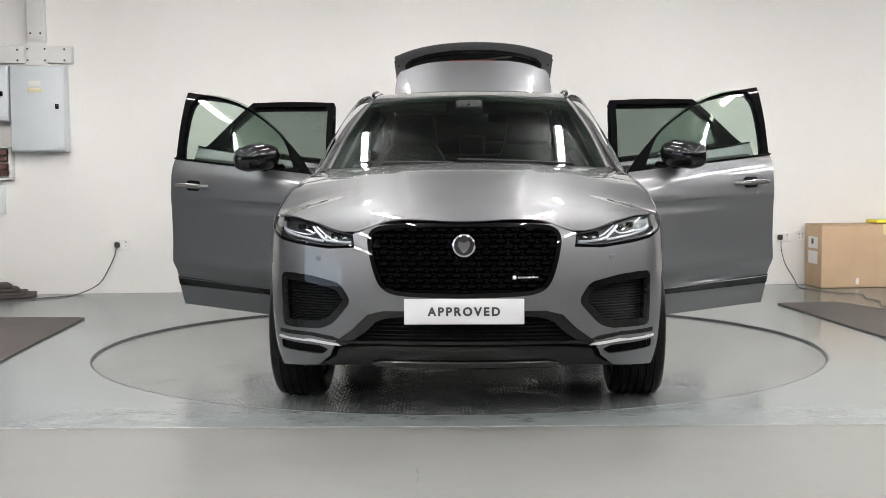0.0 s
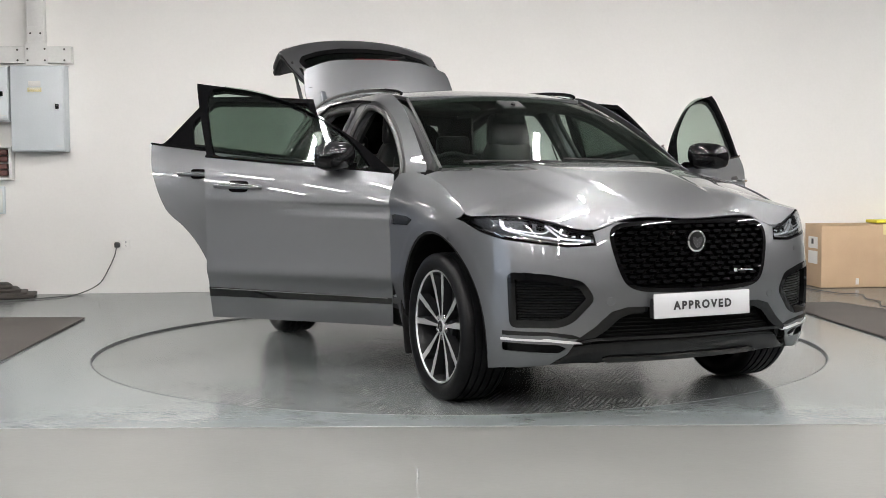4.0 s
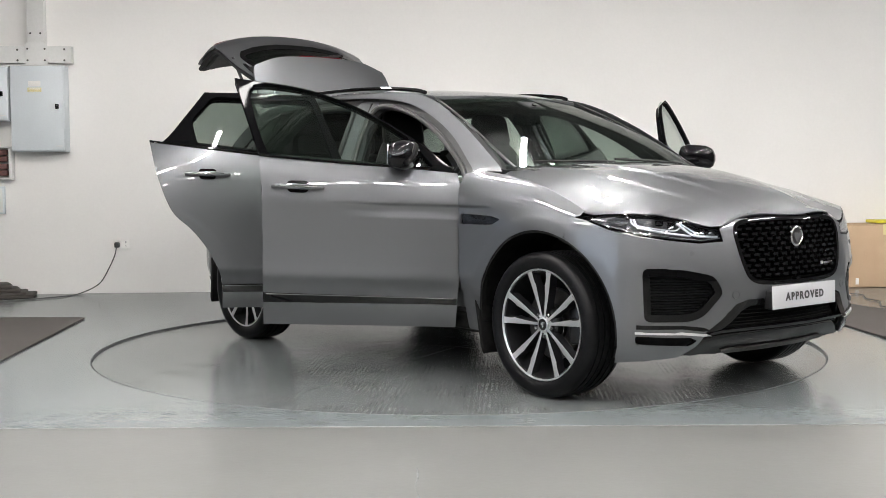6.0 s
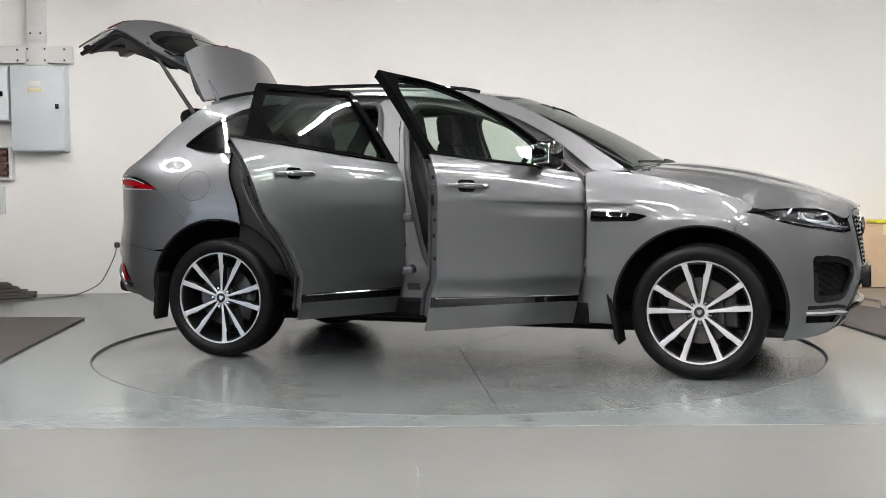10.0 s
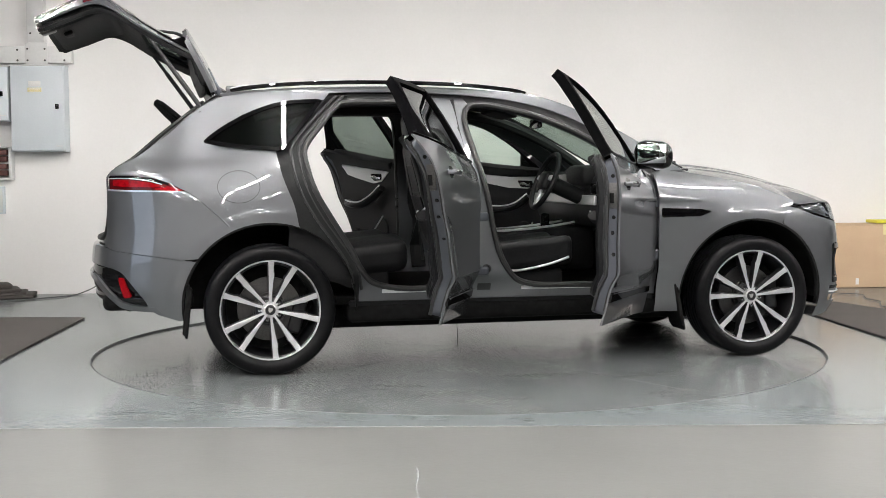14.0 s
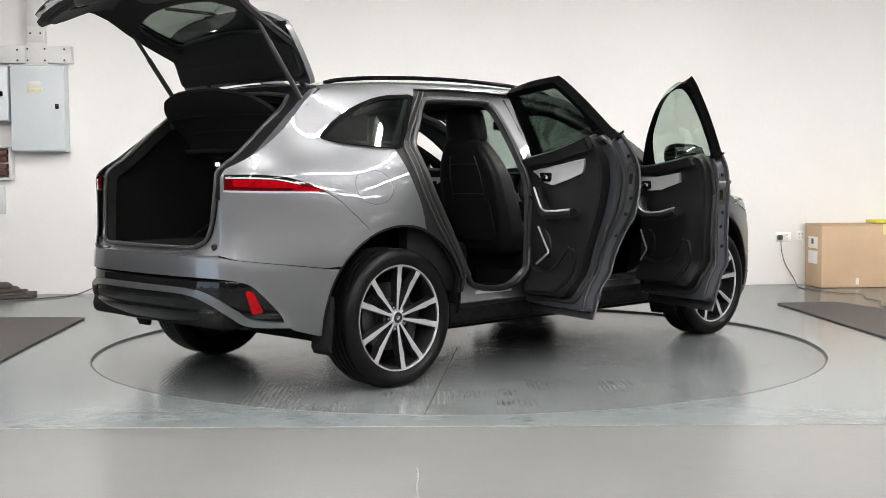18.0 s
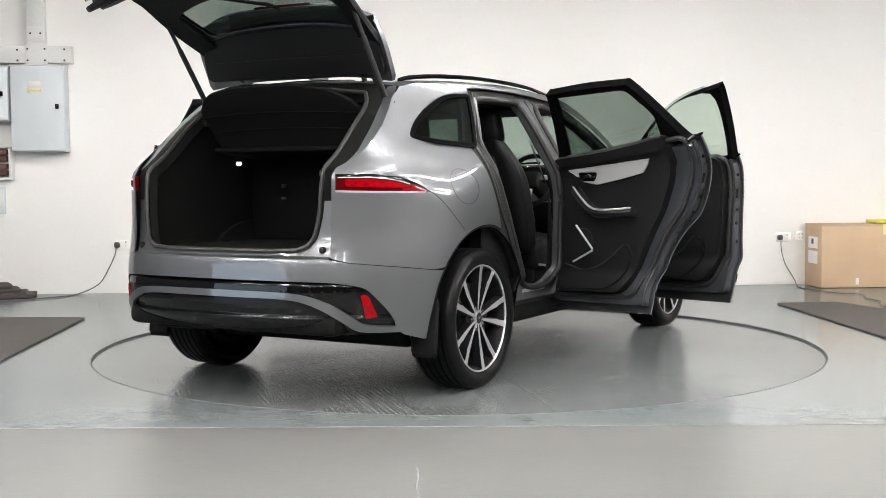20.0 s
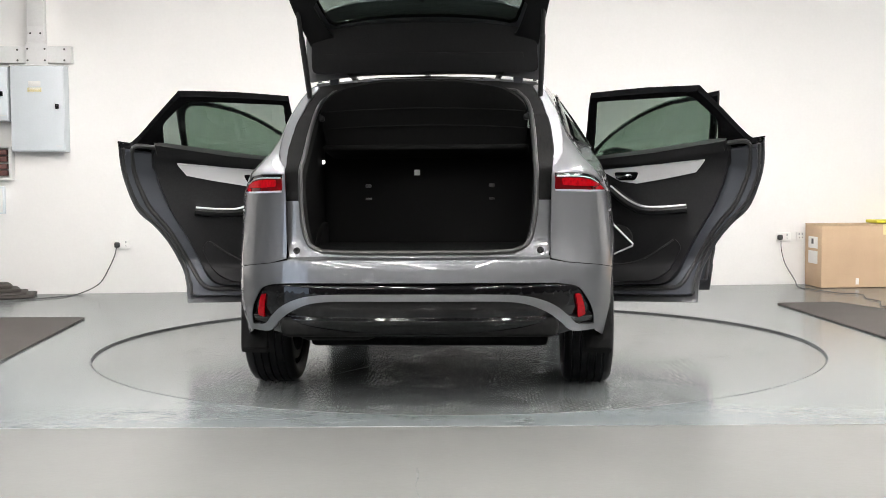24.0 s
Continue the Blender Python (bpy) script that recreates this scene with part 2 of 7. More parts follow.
def panel(outline, fn, holes=(), step=0.05, thick=0.004, edge=0.003, out=(0, 0, 1), lift=0.0, rows=()):
    """A sheet cut to an outline in the plane (u, v), with holes, laid on the surface fn(u, v) and given thickness and rolled edges."""
    from mathutils.geometry import delaunay_2d_cdt
    loops = [resample(o, step) for o in (outline, *holes)]
    rings = [inset(lp, 0.007 if i == 0 else -0.007) for i, lp in enumerate(loops)] if edge else []
    lo, hi = loops[0].min(0), loops[0].max(0)
    gx, gy = np.meshgrid(np.arange(lo[0], hi[0], step), np.arange(lo[1], hi[1], step))
    gx[1::2] += step / 2
    grid = np.stack([gx.ravel(), gy.ravel()], 1)
    if rows:
        # rows of points along creases keep them crisp
        near = np.min(np.abs(grid[:, 1][:, None] - np.array(rows)[None]), axis=1)
        us = np.arange(lo[0], hi[0], step)
        grid = np.concatenate([grid[near > 0.006]] + [np.stack([us + (step / 2) * (i % 2), 0 * us + r], 1) for i, r in enumerate(rows)])
    free = np.concatenate([grid, *rings])
    ok = inside(inset(loops[0], 0.004), free)
    for hole in loops[1:]:
        ok &= ~inside(inset(hole, -0.004), free)
    isring = np.zeros(len(free), bool)
    if edge:
        isring[-sum(len(r) for r in rings):] = True
    # keep the grid clear of the edges
    bound = np.concatenate(loops)
    grid = free[~isring & ok]
    if len(grid):
        d = np.full(len(grid), 9.0)
        for k in range(0, len(bound), 200):
            d = np.minimum(d, np.min(np.linalg.norm(grid[:, None] - bound[None, k:k + 200], axis=2), axis=1))
        grid = grid[d > max(0.012, step * 0.35)]
    free = np.concatenate([grid, free[isring & ok]])
    pts = np.concatenate([bound, free])
    edges, k = [], 0
    for lp in loops:
        edges += [(k + i, k + (i + 1) % len(lp)) for i in range(len(lp))]
        k += len(lp)
    vv, _, ff, _, _, _ = delaunay_2d_cdt([Vector(p) for p in pts], edges, [], 0, 1e-7)
    uv = np.array([tuple(v) for v in vv])
    tri = np.array([f for f in ff if len(f) == 3])
    cen = uv[tri].mean(1)
    ok = inside(loops[0], cen)
    for hole in loops[1:]:
        ok &= ~inside(hole, cen)
    tri = tri[ok]
    p = np.array(fn(uv[:, 0], uv[:, 1]), float)
    nf = np.cross(p[tri[:, 1]] - p[tri[:, 0]], p[tri[:, 2]] - p[tri[:, 0]])
    if nf.sum(0) @ np.array(out, float) < 0:
        tri, nf = tri[:, ::-1], -nf
    nv = np.zeros_like(p)
    for i in range(3):
        np.add.at(nv, tri[:, i], nf)
    nv /= np.linalg.norm(nv, axis=1)[:, None] + 1e-12
    # true normals of the surface, so that reflections run smoothly
    e = 0.002
    du = np.array(fn(uv[:, 0] + e, uv[:, 1]), float) - np.array(fn(uv[:, 0] - e, uv[:, 1]), float)
    dv = np.array(fn(uv[:, 0], uv[:, 1] + e), float) - np.array(fn(uv[:, 0], uv[:, 1] - e), float)
    an = np.cross(du, dv)
    an /= np.linalg.norm(an, axis=1)[:, None] + 1e-12
    an *= np.where((an * nv).sum(1) < 0, -1, 1)[:, None]
    an = np.where(((an * nv).sum(1) > 0.5)[:, None], an, nv)
    count = {}
    for f in tri:
        for a, b in ((f[0], f[1]), (f[1], f[2]), (f[2], f[0])):
            count[(a, b)] = 1
    rim = [(a, b) for a, b in count if (b, a) not in count]
    p = p + nv * lift
    front = p.copy()
    if edge:
        bv = np.array(sorted({a for e in rim for a in e}), int)
        front[bv] -= nv[bv] * edge
    n = len(p)
    back = p - nv * max(thick, edge + 0.001)
    verts = np.concatenate([front, back, front, back])
    faces = [tuple(int(i) for i in f) for f in tri]
    faces += [(int(f[2]) + n, int(f[1]) + n, int(f[0]) + n) for f in tri]
    normals = [tuple(an[i]) for f in tri for i in f] + [tuple(-an[i]) for f in tri for i in (f[2], f[1], f[0])]
    faces += [(int(b) + 2 * n, int(a) + 2 * n, int(a) + 3 * n, int(b) + 3 * n) for a, b in rim]
    normals += [(0.0, 0.0, 0.0)] * (4 * len(rim))
    used = sorted({i for f in faces for i in f})
    idx = {o: i for i, o in enumerate(used)}
    return [tuple(verts[i]) for i in used], [tuple(idx[i] for i in f) for f in faces], normals


def join(*shapes):
    vs, fs = [], []
    for v, f in shapes:
        k = len(vs)
        vs += list(v)
        fs += [tuple(i + k for i in q) for q in f]
    return vs, fs


def moved(shape, m):
    return [tuple(m @ Vector(v)) for v in shape[0]], (shape[1] if m.determinant() > 0 else [f[::-1] for f in shape[1]])


def rbox(sx, sy, sz, r=0.01, at=(0, 0, 0), n=1):
    """A box of that size with rounded edges, about its centre; n: how often each side is divided."""
    h = np.array([sx, sy, sz]) / 2
    r = min(r, *(h * 0.98))
    def axis(a):
        return [-a, -a + r * 0.3, *np.linspace(-a + r, a - r, n + 1), a - r * 0.3, a]
    k = n + 5
    vs, fs, known = [], [], {}
    def vert(p):
        c = np.clip(p, -(h - r), h - r)
        d = p - c
        p = c + d / (np.linalg.norm(d) + 1e-12) * r + np.array(at)
        key = tuple(np.round(p, 6))
        if key not in known:
            known[key] = len(vs)
            vs.append(tuple(p))
        return known[key]
    for ax in range(3):
        for sg in (-1, 1):
            u, v = (ax + 1) % 3, (ax + 2) % 3
            grid = []
            for a in axis(h[u]):
                for b in axis(h[v]):
                    p = np.zeros(3)
                    p[ax], p[u], p[v] = sg * h[ax], a, b
                    grid.append(vert(p))
            for i in range(k - 1):
                for j in range(k - 1):
                    q = (grid[i * k + j], grid[(i + 1) * k + j], grid[(i + 1) * k + j + 1], grid[i * k + j + 1])
                    q = tuple(dict.fromkeys(q))
                    if len(q) > 2:
                        fs.append(q if sg > 0 else q[::-1])
    return vs, fs


def warp(shape, fn):
    return [tuple(fn(np.array(v))) for v in shape[0]], shape[1]


def lathe(profile, n=48, axis="y"):
    """(radius, along) pairs turned about an axis."""
    vs, fs = [], []
    for r, a in profile:
        for k in range(n):
            c, s = math.cos(2 * math.pi * k / n) * r, math.sin(2 * math.pi * k / n) * r
            vs.append({"y": (c, a, s), "z": (c, s, a), "x": (a, c, s)}[axis])
    for i in range(len(profile) - 1):
        for k in range(n):
            fs.append((i * n + k, i * n + (k + 1) % n, (i + 1) * n + (k + 1) % n, (i + 1) * n + k))
    return vs, fs


def tube(path, r, n=8, flat=1.0):
    """A rod of radius r along a path; flat squeezes it in its second direction."""
    P = [Vector(p) for p in path]
    vs, fs = [], []
    up = Vector((0, 0, 1))
    for i, p in enumerate(P):
        t = (P[min(i + 1, len(P) - 1)] - P[max(i - 1, 0)]).normalized()
        a = t.cross(up)
        if a.length < 0.05:
            a = t.cross(Vector((0, 1, 0)))
        a.normalize()
        b = a.cross(t)
        rr = r(i / (len(P) - 1)) if callable(r) else r
        for k in range(n):
            ang = 2 * math.pi * k / n
            vs.append(tuple(p + a * math.cos(ang) * rr + b * math.sin(ang) * rr * flat))
    for i in range(len(P) - 1):
        for k in range(n):
            fs.append((i * n + k, i * n + (k + 1) % n, (i + 1) * n + (k + 1) % n, (i + 1) * n + k))
    fs.append(tuple(range(n))[::-1])
    fs.append(tuple(range((len(P) - 1) * n, len(P) * n)))
    return vs, fs


def prism(loop, depth, fn=lambda u, v, w: (u, v, w)):
    """A flat outline given depth, laid out by fn(u, v, w)."""
    n = len(loop)
    vs = [tuple(fn(u, v, 0)) for u, v in loop] + [tuple(fn(u, v, depth)) for u, v in loop]
    fs = [tuple(range(n))[::-1], tuple(range(n, 2 * n))] + [(i, (i + 1) % n, (i + 1) % n + n, i + n) for i in range(n)]
    return vs, fs


def part(name, shape, mat, parent=None, label="", angle=35, fix=False):
    """One mesh object under a thing or a part."""
    me = bpy.data.meshes.new(name)
    me.from_pydata(shape[0], [], shape[1])
    if fix:
        bm = bmesh.new()
        bm.from_mesh(me)
        bmesh.ops.recalc_face_normals(bm, faces=bm.faces)
        bm.to_mesh(me)
        bm.free()
    me.materials.append(mat)
    me.polygons.foreach_set("use_smooth", [True] * len(me.polygons))
    me.update()
    me.set_sharp_from_angle(angle=radians(angle))
    if len(shape) > 2 and len(shape[2]) == len(me.loops):
        me.normals_split_custom_set(shape[2])
    ob = new(name, me)
    if parent is not None:
        ob.parent = parent
    if label:
        ob["label"] = label
    return ob


def thing(name, m, label, category, group="", kind=""):
    ob = new(name)
    ob.empty_display_size = 0.1
    ob.matrix_basis = m
    return tagged(ob, label, category, group, kind)


# ---- the room ----
RX, RY0 = 8.6, -18.0
WALL_TURN = 4.53
WALL_AT = pose(0, 3.742, 0, 0, 0, WALL_TURN)          # along the back wall: x to the right, -y into the room
DISC_R = 2.2555


def circle(r, n=128):
    return [(r * math.cos(2 * math.pi * k / n), r * math.sin(2 * math.pi * k / n)) for k in range(n)]


def sheet(u, v):
    return np.stack([u, v, 0 * u], 1)


def room():
    b = 4.5
    fl = panel([(-RX, -2.53), (RX, -2.47), (RX, b), (-RX, b)], sheet, [circle(DISC_R + 0.008)], 0.6, 0.03, 0)
    tagged(part("floor", fl, FLOOR), "grey painted concrete floor with a round turntable pit", "floor", kind="structure")
    nf = panel([(-RX, RY0), (RX, RY0), (RX, -2.474), (-RX, -2.534)], sheet, [], 0.8, 0.03, 0)
    tagged(part("floor_strip", nf, FLOOR_NEAR), "paler worn concrete floor strip before the turntable", "floor", kind="structure")
    jt = moved(rbox(2 * RX, 0.009, 0.0012, 0.0004), pose(0, -2.503, 0.0008, 0, 0, math.degrees(math.atan2(0.06, 2 * RX))))
    tagged(part("floor_joint", jt, JOINT), "pale worn edge between two floor coats", "floor joint", kind="structure")
    pit = join(lathe([(DISC_R + 0.0078, -0.0015), (DISC_R + 0.0078, -0.08), (0.001, -0.08)], 128, "z"))
    tagged(part("turntable_pit", pit, DARK), "dark gap round the turntable", "pit", kind="structure")
    tagged(part("pit_edge", lathe([(DISC_R + 0.004, -0.030), (DISC_R + 0.004, -0.010), (DISC_R + 0.005, 0.0004), (DISC_R + 0.012, 0.0016), (DISC_R + 0.014, 0.0)], 160, "z"), EDGING), "thin dull metal edging round the turntable pit", "edging", kind="structure")
    crack = [(-0.156, -3.24), (-0.150, -3.31), (-0.147, -3.40), (-0.151, -3.47), (-0.146, -3.56), (-0.133, -3.66), (-0.136, -3.78)]
    ck = tube([(x, y, 0.0006) for x, y in curve(crack, 4)], lambda t: 0.0035 * (0.5 + 0.5 * math.sin(7 * t + 0.6)) + 0.001, 6, 0.25)
    tagged(part("floor_crack", ck, JOINT), "pale crack in the concrete floor", "crack", kind="structure")
    def wall(name, size, m, label, paint=WALL):
        tagged(part(name, moved(rbox(*size, 0.004), m), paint), label, "wall", kind="structure")
    wall("wall_north", (18.6, 0.2, CEILING), WALL_AT @ pose(0, 0.1, CEILING / 2), "plain white painted wall behind the turntable")
    # the west wall has an open roller door, y -10.4 to -4.6, with daylight outside
    lintel = moved(rbox(0.2, 5.8, CEILING - 2.75, 0.004), pose(-RX - 0.1, -7.5, (CEILING + 2.75) / 2))
    south = moved(rbox(0.2, 7.9, CEILING, 0.004), pose(-RX - 0.1, -14.35, CEILING / 2))
    north = moved(rbox(0.2, 9.3, CEILING, 0.004), pose(-RX - 0.1, 0.05, CEILING / 2))
    tagged(part("wall_west", join(lintel, south, north), SIDE_WALL), "unseen side wall with an open loading door, dark for the car's reflections", "wall", kind="structure")
    apron = moved(rbox(7.6, 22.0, 0.1, 0.004), pose(-RX - 3.8, -6.2, -0.055))
    tagged(part("pavement", apron, FLOOR_NEAR), "concrete apron outside the loading door", "pavement", kind="structure")
    tagged(part("backdrop", moved(rbox(0.1, 22.0, 7.0, 0.004), pose(-RX - 7.6, -6.2, 3.4)), DAYLIGHT), "pale blue overcast daylight outside the loading door", "backdrop", kind="structure")
    wall("wall_east", (0.2, 23.0, CEILING), pose(RX + 0.1, -6.8, CEILING / 2), "unseen side wall of the workshop, dark for the car's reflections", EAST_WALL)
    wall("wall_south", (2 * RX, 0.2, CEILING), pose(0, RY0 - 0.1, CEILING / 2), "unseen end wall of the workshop, dark for the car's reflections", DARK_WALL)
    tagged(part("ceiling", moved(rbox(2 * RX + 0.6, 23.6, 0.1, 0.004), pose(0, -6.8, CEILING + 0.055)), CEIL), "plain grey workshop ceiling", "ceiling", kind="structure")


def ceiling_light(m):
    t = thing("ceiling_light", m, "long white fluorescent strip light fixed to the ceiling", "lamp", "strip lights")
    body = [(-0.05, 0), (0.05, 0), (0.04, -0.05), (-0.04, -0.05)]
    part("housing", prism(body, 1.22, lambda u, v, w: (u, w - 0.61, v)), SOCKET, t, fix=True)
    part("diffuser", moved(rbox(0.062, 1.18, 0.03, 0.012), pose(0, 0, -0.068)), TUBE, t, "glowing white tube diffuser")
    return t


def lights():
    first = None
    for x in (-5.6, -3.3, -1.0, 1.0, 3.3, 5.6, 7.8):
        for y in (-12.3, -10.2, -8.1, -6.0, -3.9, -1.8, 0.3):
            if (x < -5 and y > -3) or (x > 5 and y < -7) or (x > 7 and y < -5) or (x > 3 and y < -9):
                continue
            m = pose(x, y, CEILING + 0.003)
            if first is None:
                first = ceiling_light(m)
            else:
                copy_thing(first, m)


def on_wall(x, z, out=0.0):
    return WALL_AT @ pose(x, -out, z)


def cabinet(x0, x1, z0, z1, deep, lock_x, lock_z, label, sticker=None):
    w, h = x1 - x0, z1 - z0
    t = thing("electrical_cabinet", on_wall((x0 + x1) / 2, (z0 + z1) / 2, 0.002), label, "cabinet", "wall cabinets")
    part("body", moved(rbox(w, deep - 0.025, h, 0.004), pose(0, -(deep - 0.025) / 2, 0)), STEEL_GREY, t)
    door = part("door", moved(rbox(w - 0.006, 0.022, h - 0.02, 0.006), pose(0, -deep + 0.011, 0)), STEEL_GREY, t)
    part("rain_lip", moved(rbox(w + 0.012, deep * 0.9, 0.012, 0.003), pose(0, -deep * 0.45, h / 2 + 0.006)), TRUNK, t)
    part("lock", moved(rbox(0.032, 0.016, 0.046, 0.004), pose(lock_x, -deep - 0.006, lock_z)), GLOSS_BLACK, door, "black lock")
    if sticker:
        part("label", moved(rbox(0.125, 0.002, 0.04, 0.0005), pose(-0.02, -deep - 0.001, sticker)), LABEL_YELLOW, door, "yellowish warning label with unreadable bars")
        part("label", moved(rbox(0.11, 0.002, 0.05, 0.0005), pose(-0.02, -deep - 0.001, sticker + 0.055)), PAPER, door, "white paper label")
        for k in range(3):
            part("label_bar", moved(rbox(0.1, 0.001, 0.004, 0.0003), pose(-0.02, -deep - 0.0025, sticker - 0.012 + 0.012 * k)), PAPER, door)
    part("maker_strip", moved(rbox(0.055, 0.002, 0.008, 0.0005), pose(w / 2 - 0.05, -deep - 0.001, -h / 2 + 0.05)), TRUNK, door)
    return t


def bolt(m, parent):
    part("bolt", moved(lathe([(0.0001, -0.004), (0.008, -0.004), (0.01, 0.0)], 10), m), DISC, parent)


def trunking():
    t = thing("cable_trunking", on_wall(0, 0, 0.002), "grey-white metal cable trunking with bolted joint plate on the wall", "trunking")
    part("riser", moved(rbox(0.155, 0.10, CEILING - 2.29, 0.004), pose(-3.857, -0.052, (CEILING + 2.29) / 2 - 0.002)), TRUNK, t)
    part("run", moved(rbox(0.98, 0.10, 0.152, 0.004), pose(-4.03, -0.052, 2.208)), TRUNK, t)
    part("joint_plate", moved(rbox(0.20, 0.006, 0.20, 0.002), pose(-3.852, -0.105, 2.215)), TRUNK, t)
    part("joint_plate", moved(rbox(0.15, 0.006, 0.12, 0.002), pose(-3.857, -0.105, 2.40)), TRUNK, t)
    for x, z in ((-3.90, 2.40), (-3.81, 2.40), (-3.93, 2.26), (-3.775, 2.26), (-3.93, 2.155), (-3.775, 2.155), (-4.02, 2.25), (-4.02, 2.155), (-3.60, 2.255), (-3.60, 2.155)):
        bolt(pose(x, -0.108, z), t)


def wall_socket(x, z, plug):
    t = thing("wall_socket", on_wall(x, z, 0.002), "white plastic double wall socket" + (" with a black plug in it" if plug else ""), "socket", "wall sockets")
    part("plate", moved(rbox(0.146 if plug else 0.09, 0.012, 0.086, 0.006), pose(0, -0.006, 0)), SOCKET, t)
    for k in ((0.035,) if plug else (-0.015, 0.015)):
        part("switch", moved(rbox(0.012, 0.008, 0.02, 0.002), pose(k, -0.013, 0.022)), PLATE, t)
        part("pin_hole", moved(rbox(0.006, 0.003, 0.012, 0.001), pose(k, -0.0135, -0.012)), INK, t)
    if plug:
        part("plug", moved(rbox(0.05, 0.04, 0.052, 0.014), pose(-0.042, -0.034, -0.002)), CABLE, t, "black mains plug")


def cable(name, path, r, label, mat=CABLE):
    ob = part(name, tube(curve(path, 8), r, 6), mat)
    tagged(ob, label, "cable")


def cardboard_box():
    m = pose(3.405, 3.565, 0.003, 0, 0, 5.5)
    t = thing("cardboard_box", m, "large brown cardboard box standing against the wall", "box")
    part("carton", moved(rbox(1.25, 0.40, 0.585, 0.008), pose(0.625, 0.20, 0.2925)), CARDBOARD, t)
    for y in (0.105, 0.305):
        part("top_flap", moved(rbox(1.255, 0.196, 0.006, 0.002), pose(0.627, y, 0.590, 0, 0, 0)), CARDBOARD, t)
    part("tape", moved(rbox(0.05, 0.002, 0.10, 0.0005), pose(0.62, -0.0012, 0.545)), LABEL_YELLOW, t, "brown tape")
    for z, h in ((0.42, 0.11), (0.28, 0.12)):
        part("paper_label", moved(rbox(0.002, 0.22, h, 0.0005), pose(-0.0012, 0.2, z)), PAPER, t, "white delivery label")
    part("label_mark", moved(rbox(0.001, 0.05, 0.05, 0.0003), pose(-0.0028, 0.21, 0.43)), INK, t)
    part("paper_label", moved(rbox(0.03, 0.002, 0.06, 0.0005), pose(0.35, -0.0012, 0.06)), PAPER, t, "small white label")
    y = thing("yellow_tray", m @ pose(0.74, 0.21, 0.596), "bright yellow plastic tray lying on the cardboard box", "tray")
    part("tray", warp(rbox(0.34, 0.25, 0.03, 0.012, (0, 0, 0.017)), lambda p: (p[0], p[1], p[2] + 0.01 * math.sin(p[0] * 20))), YELLOW, y)


def rubber_mat(name, pts, label):
    g = panel(rounded(pts, 0.02), lambda u, v: np.stack([u, v, 0 * u + 0.014], 1), [], 0.25, 0.011, 0.003)
    t = thing(name, pose(0, 0, 0.001), label, "mat", "floor mats")
    part("mat", g, MAT_RUBBER, t)


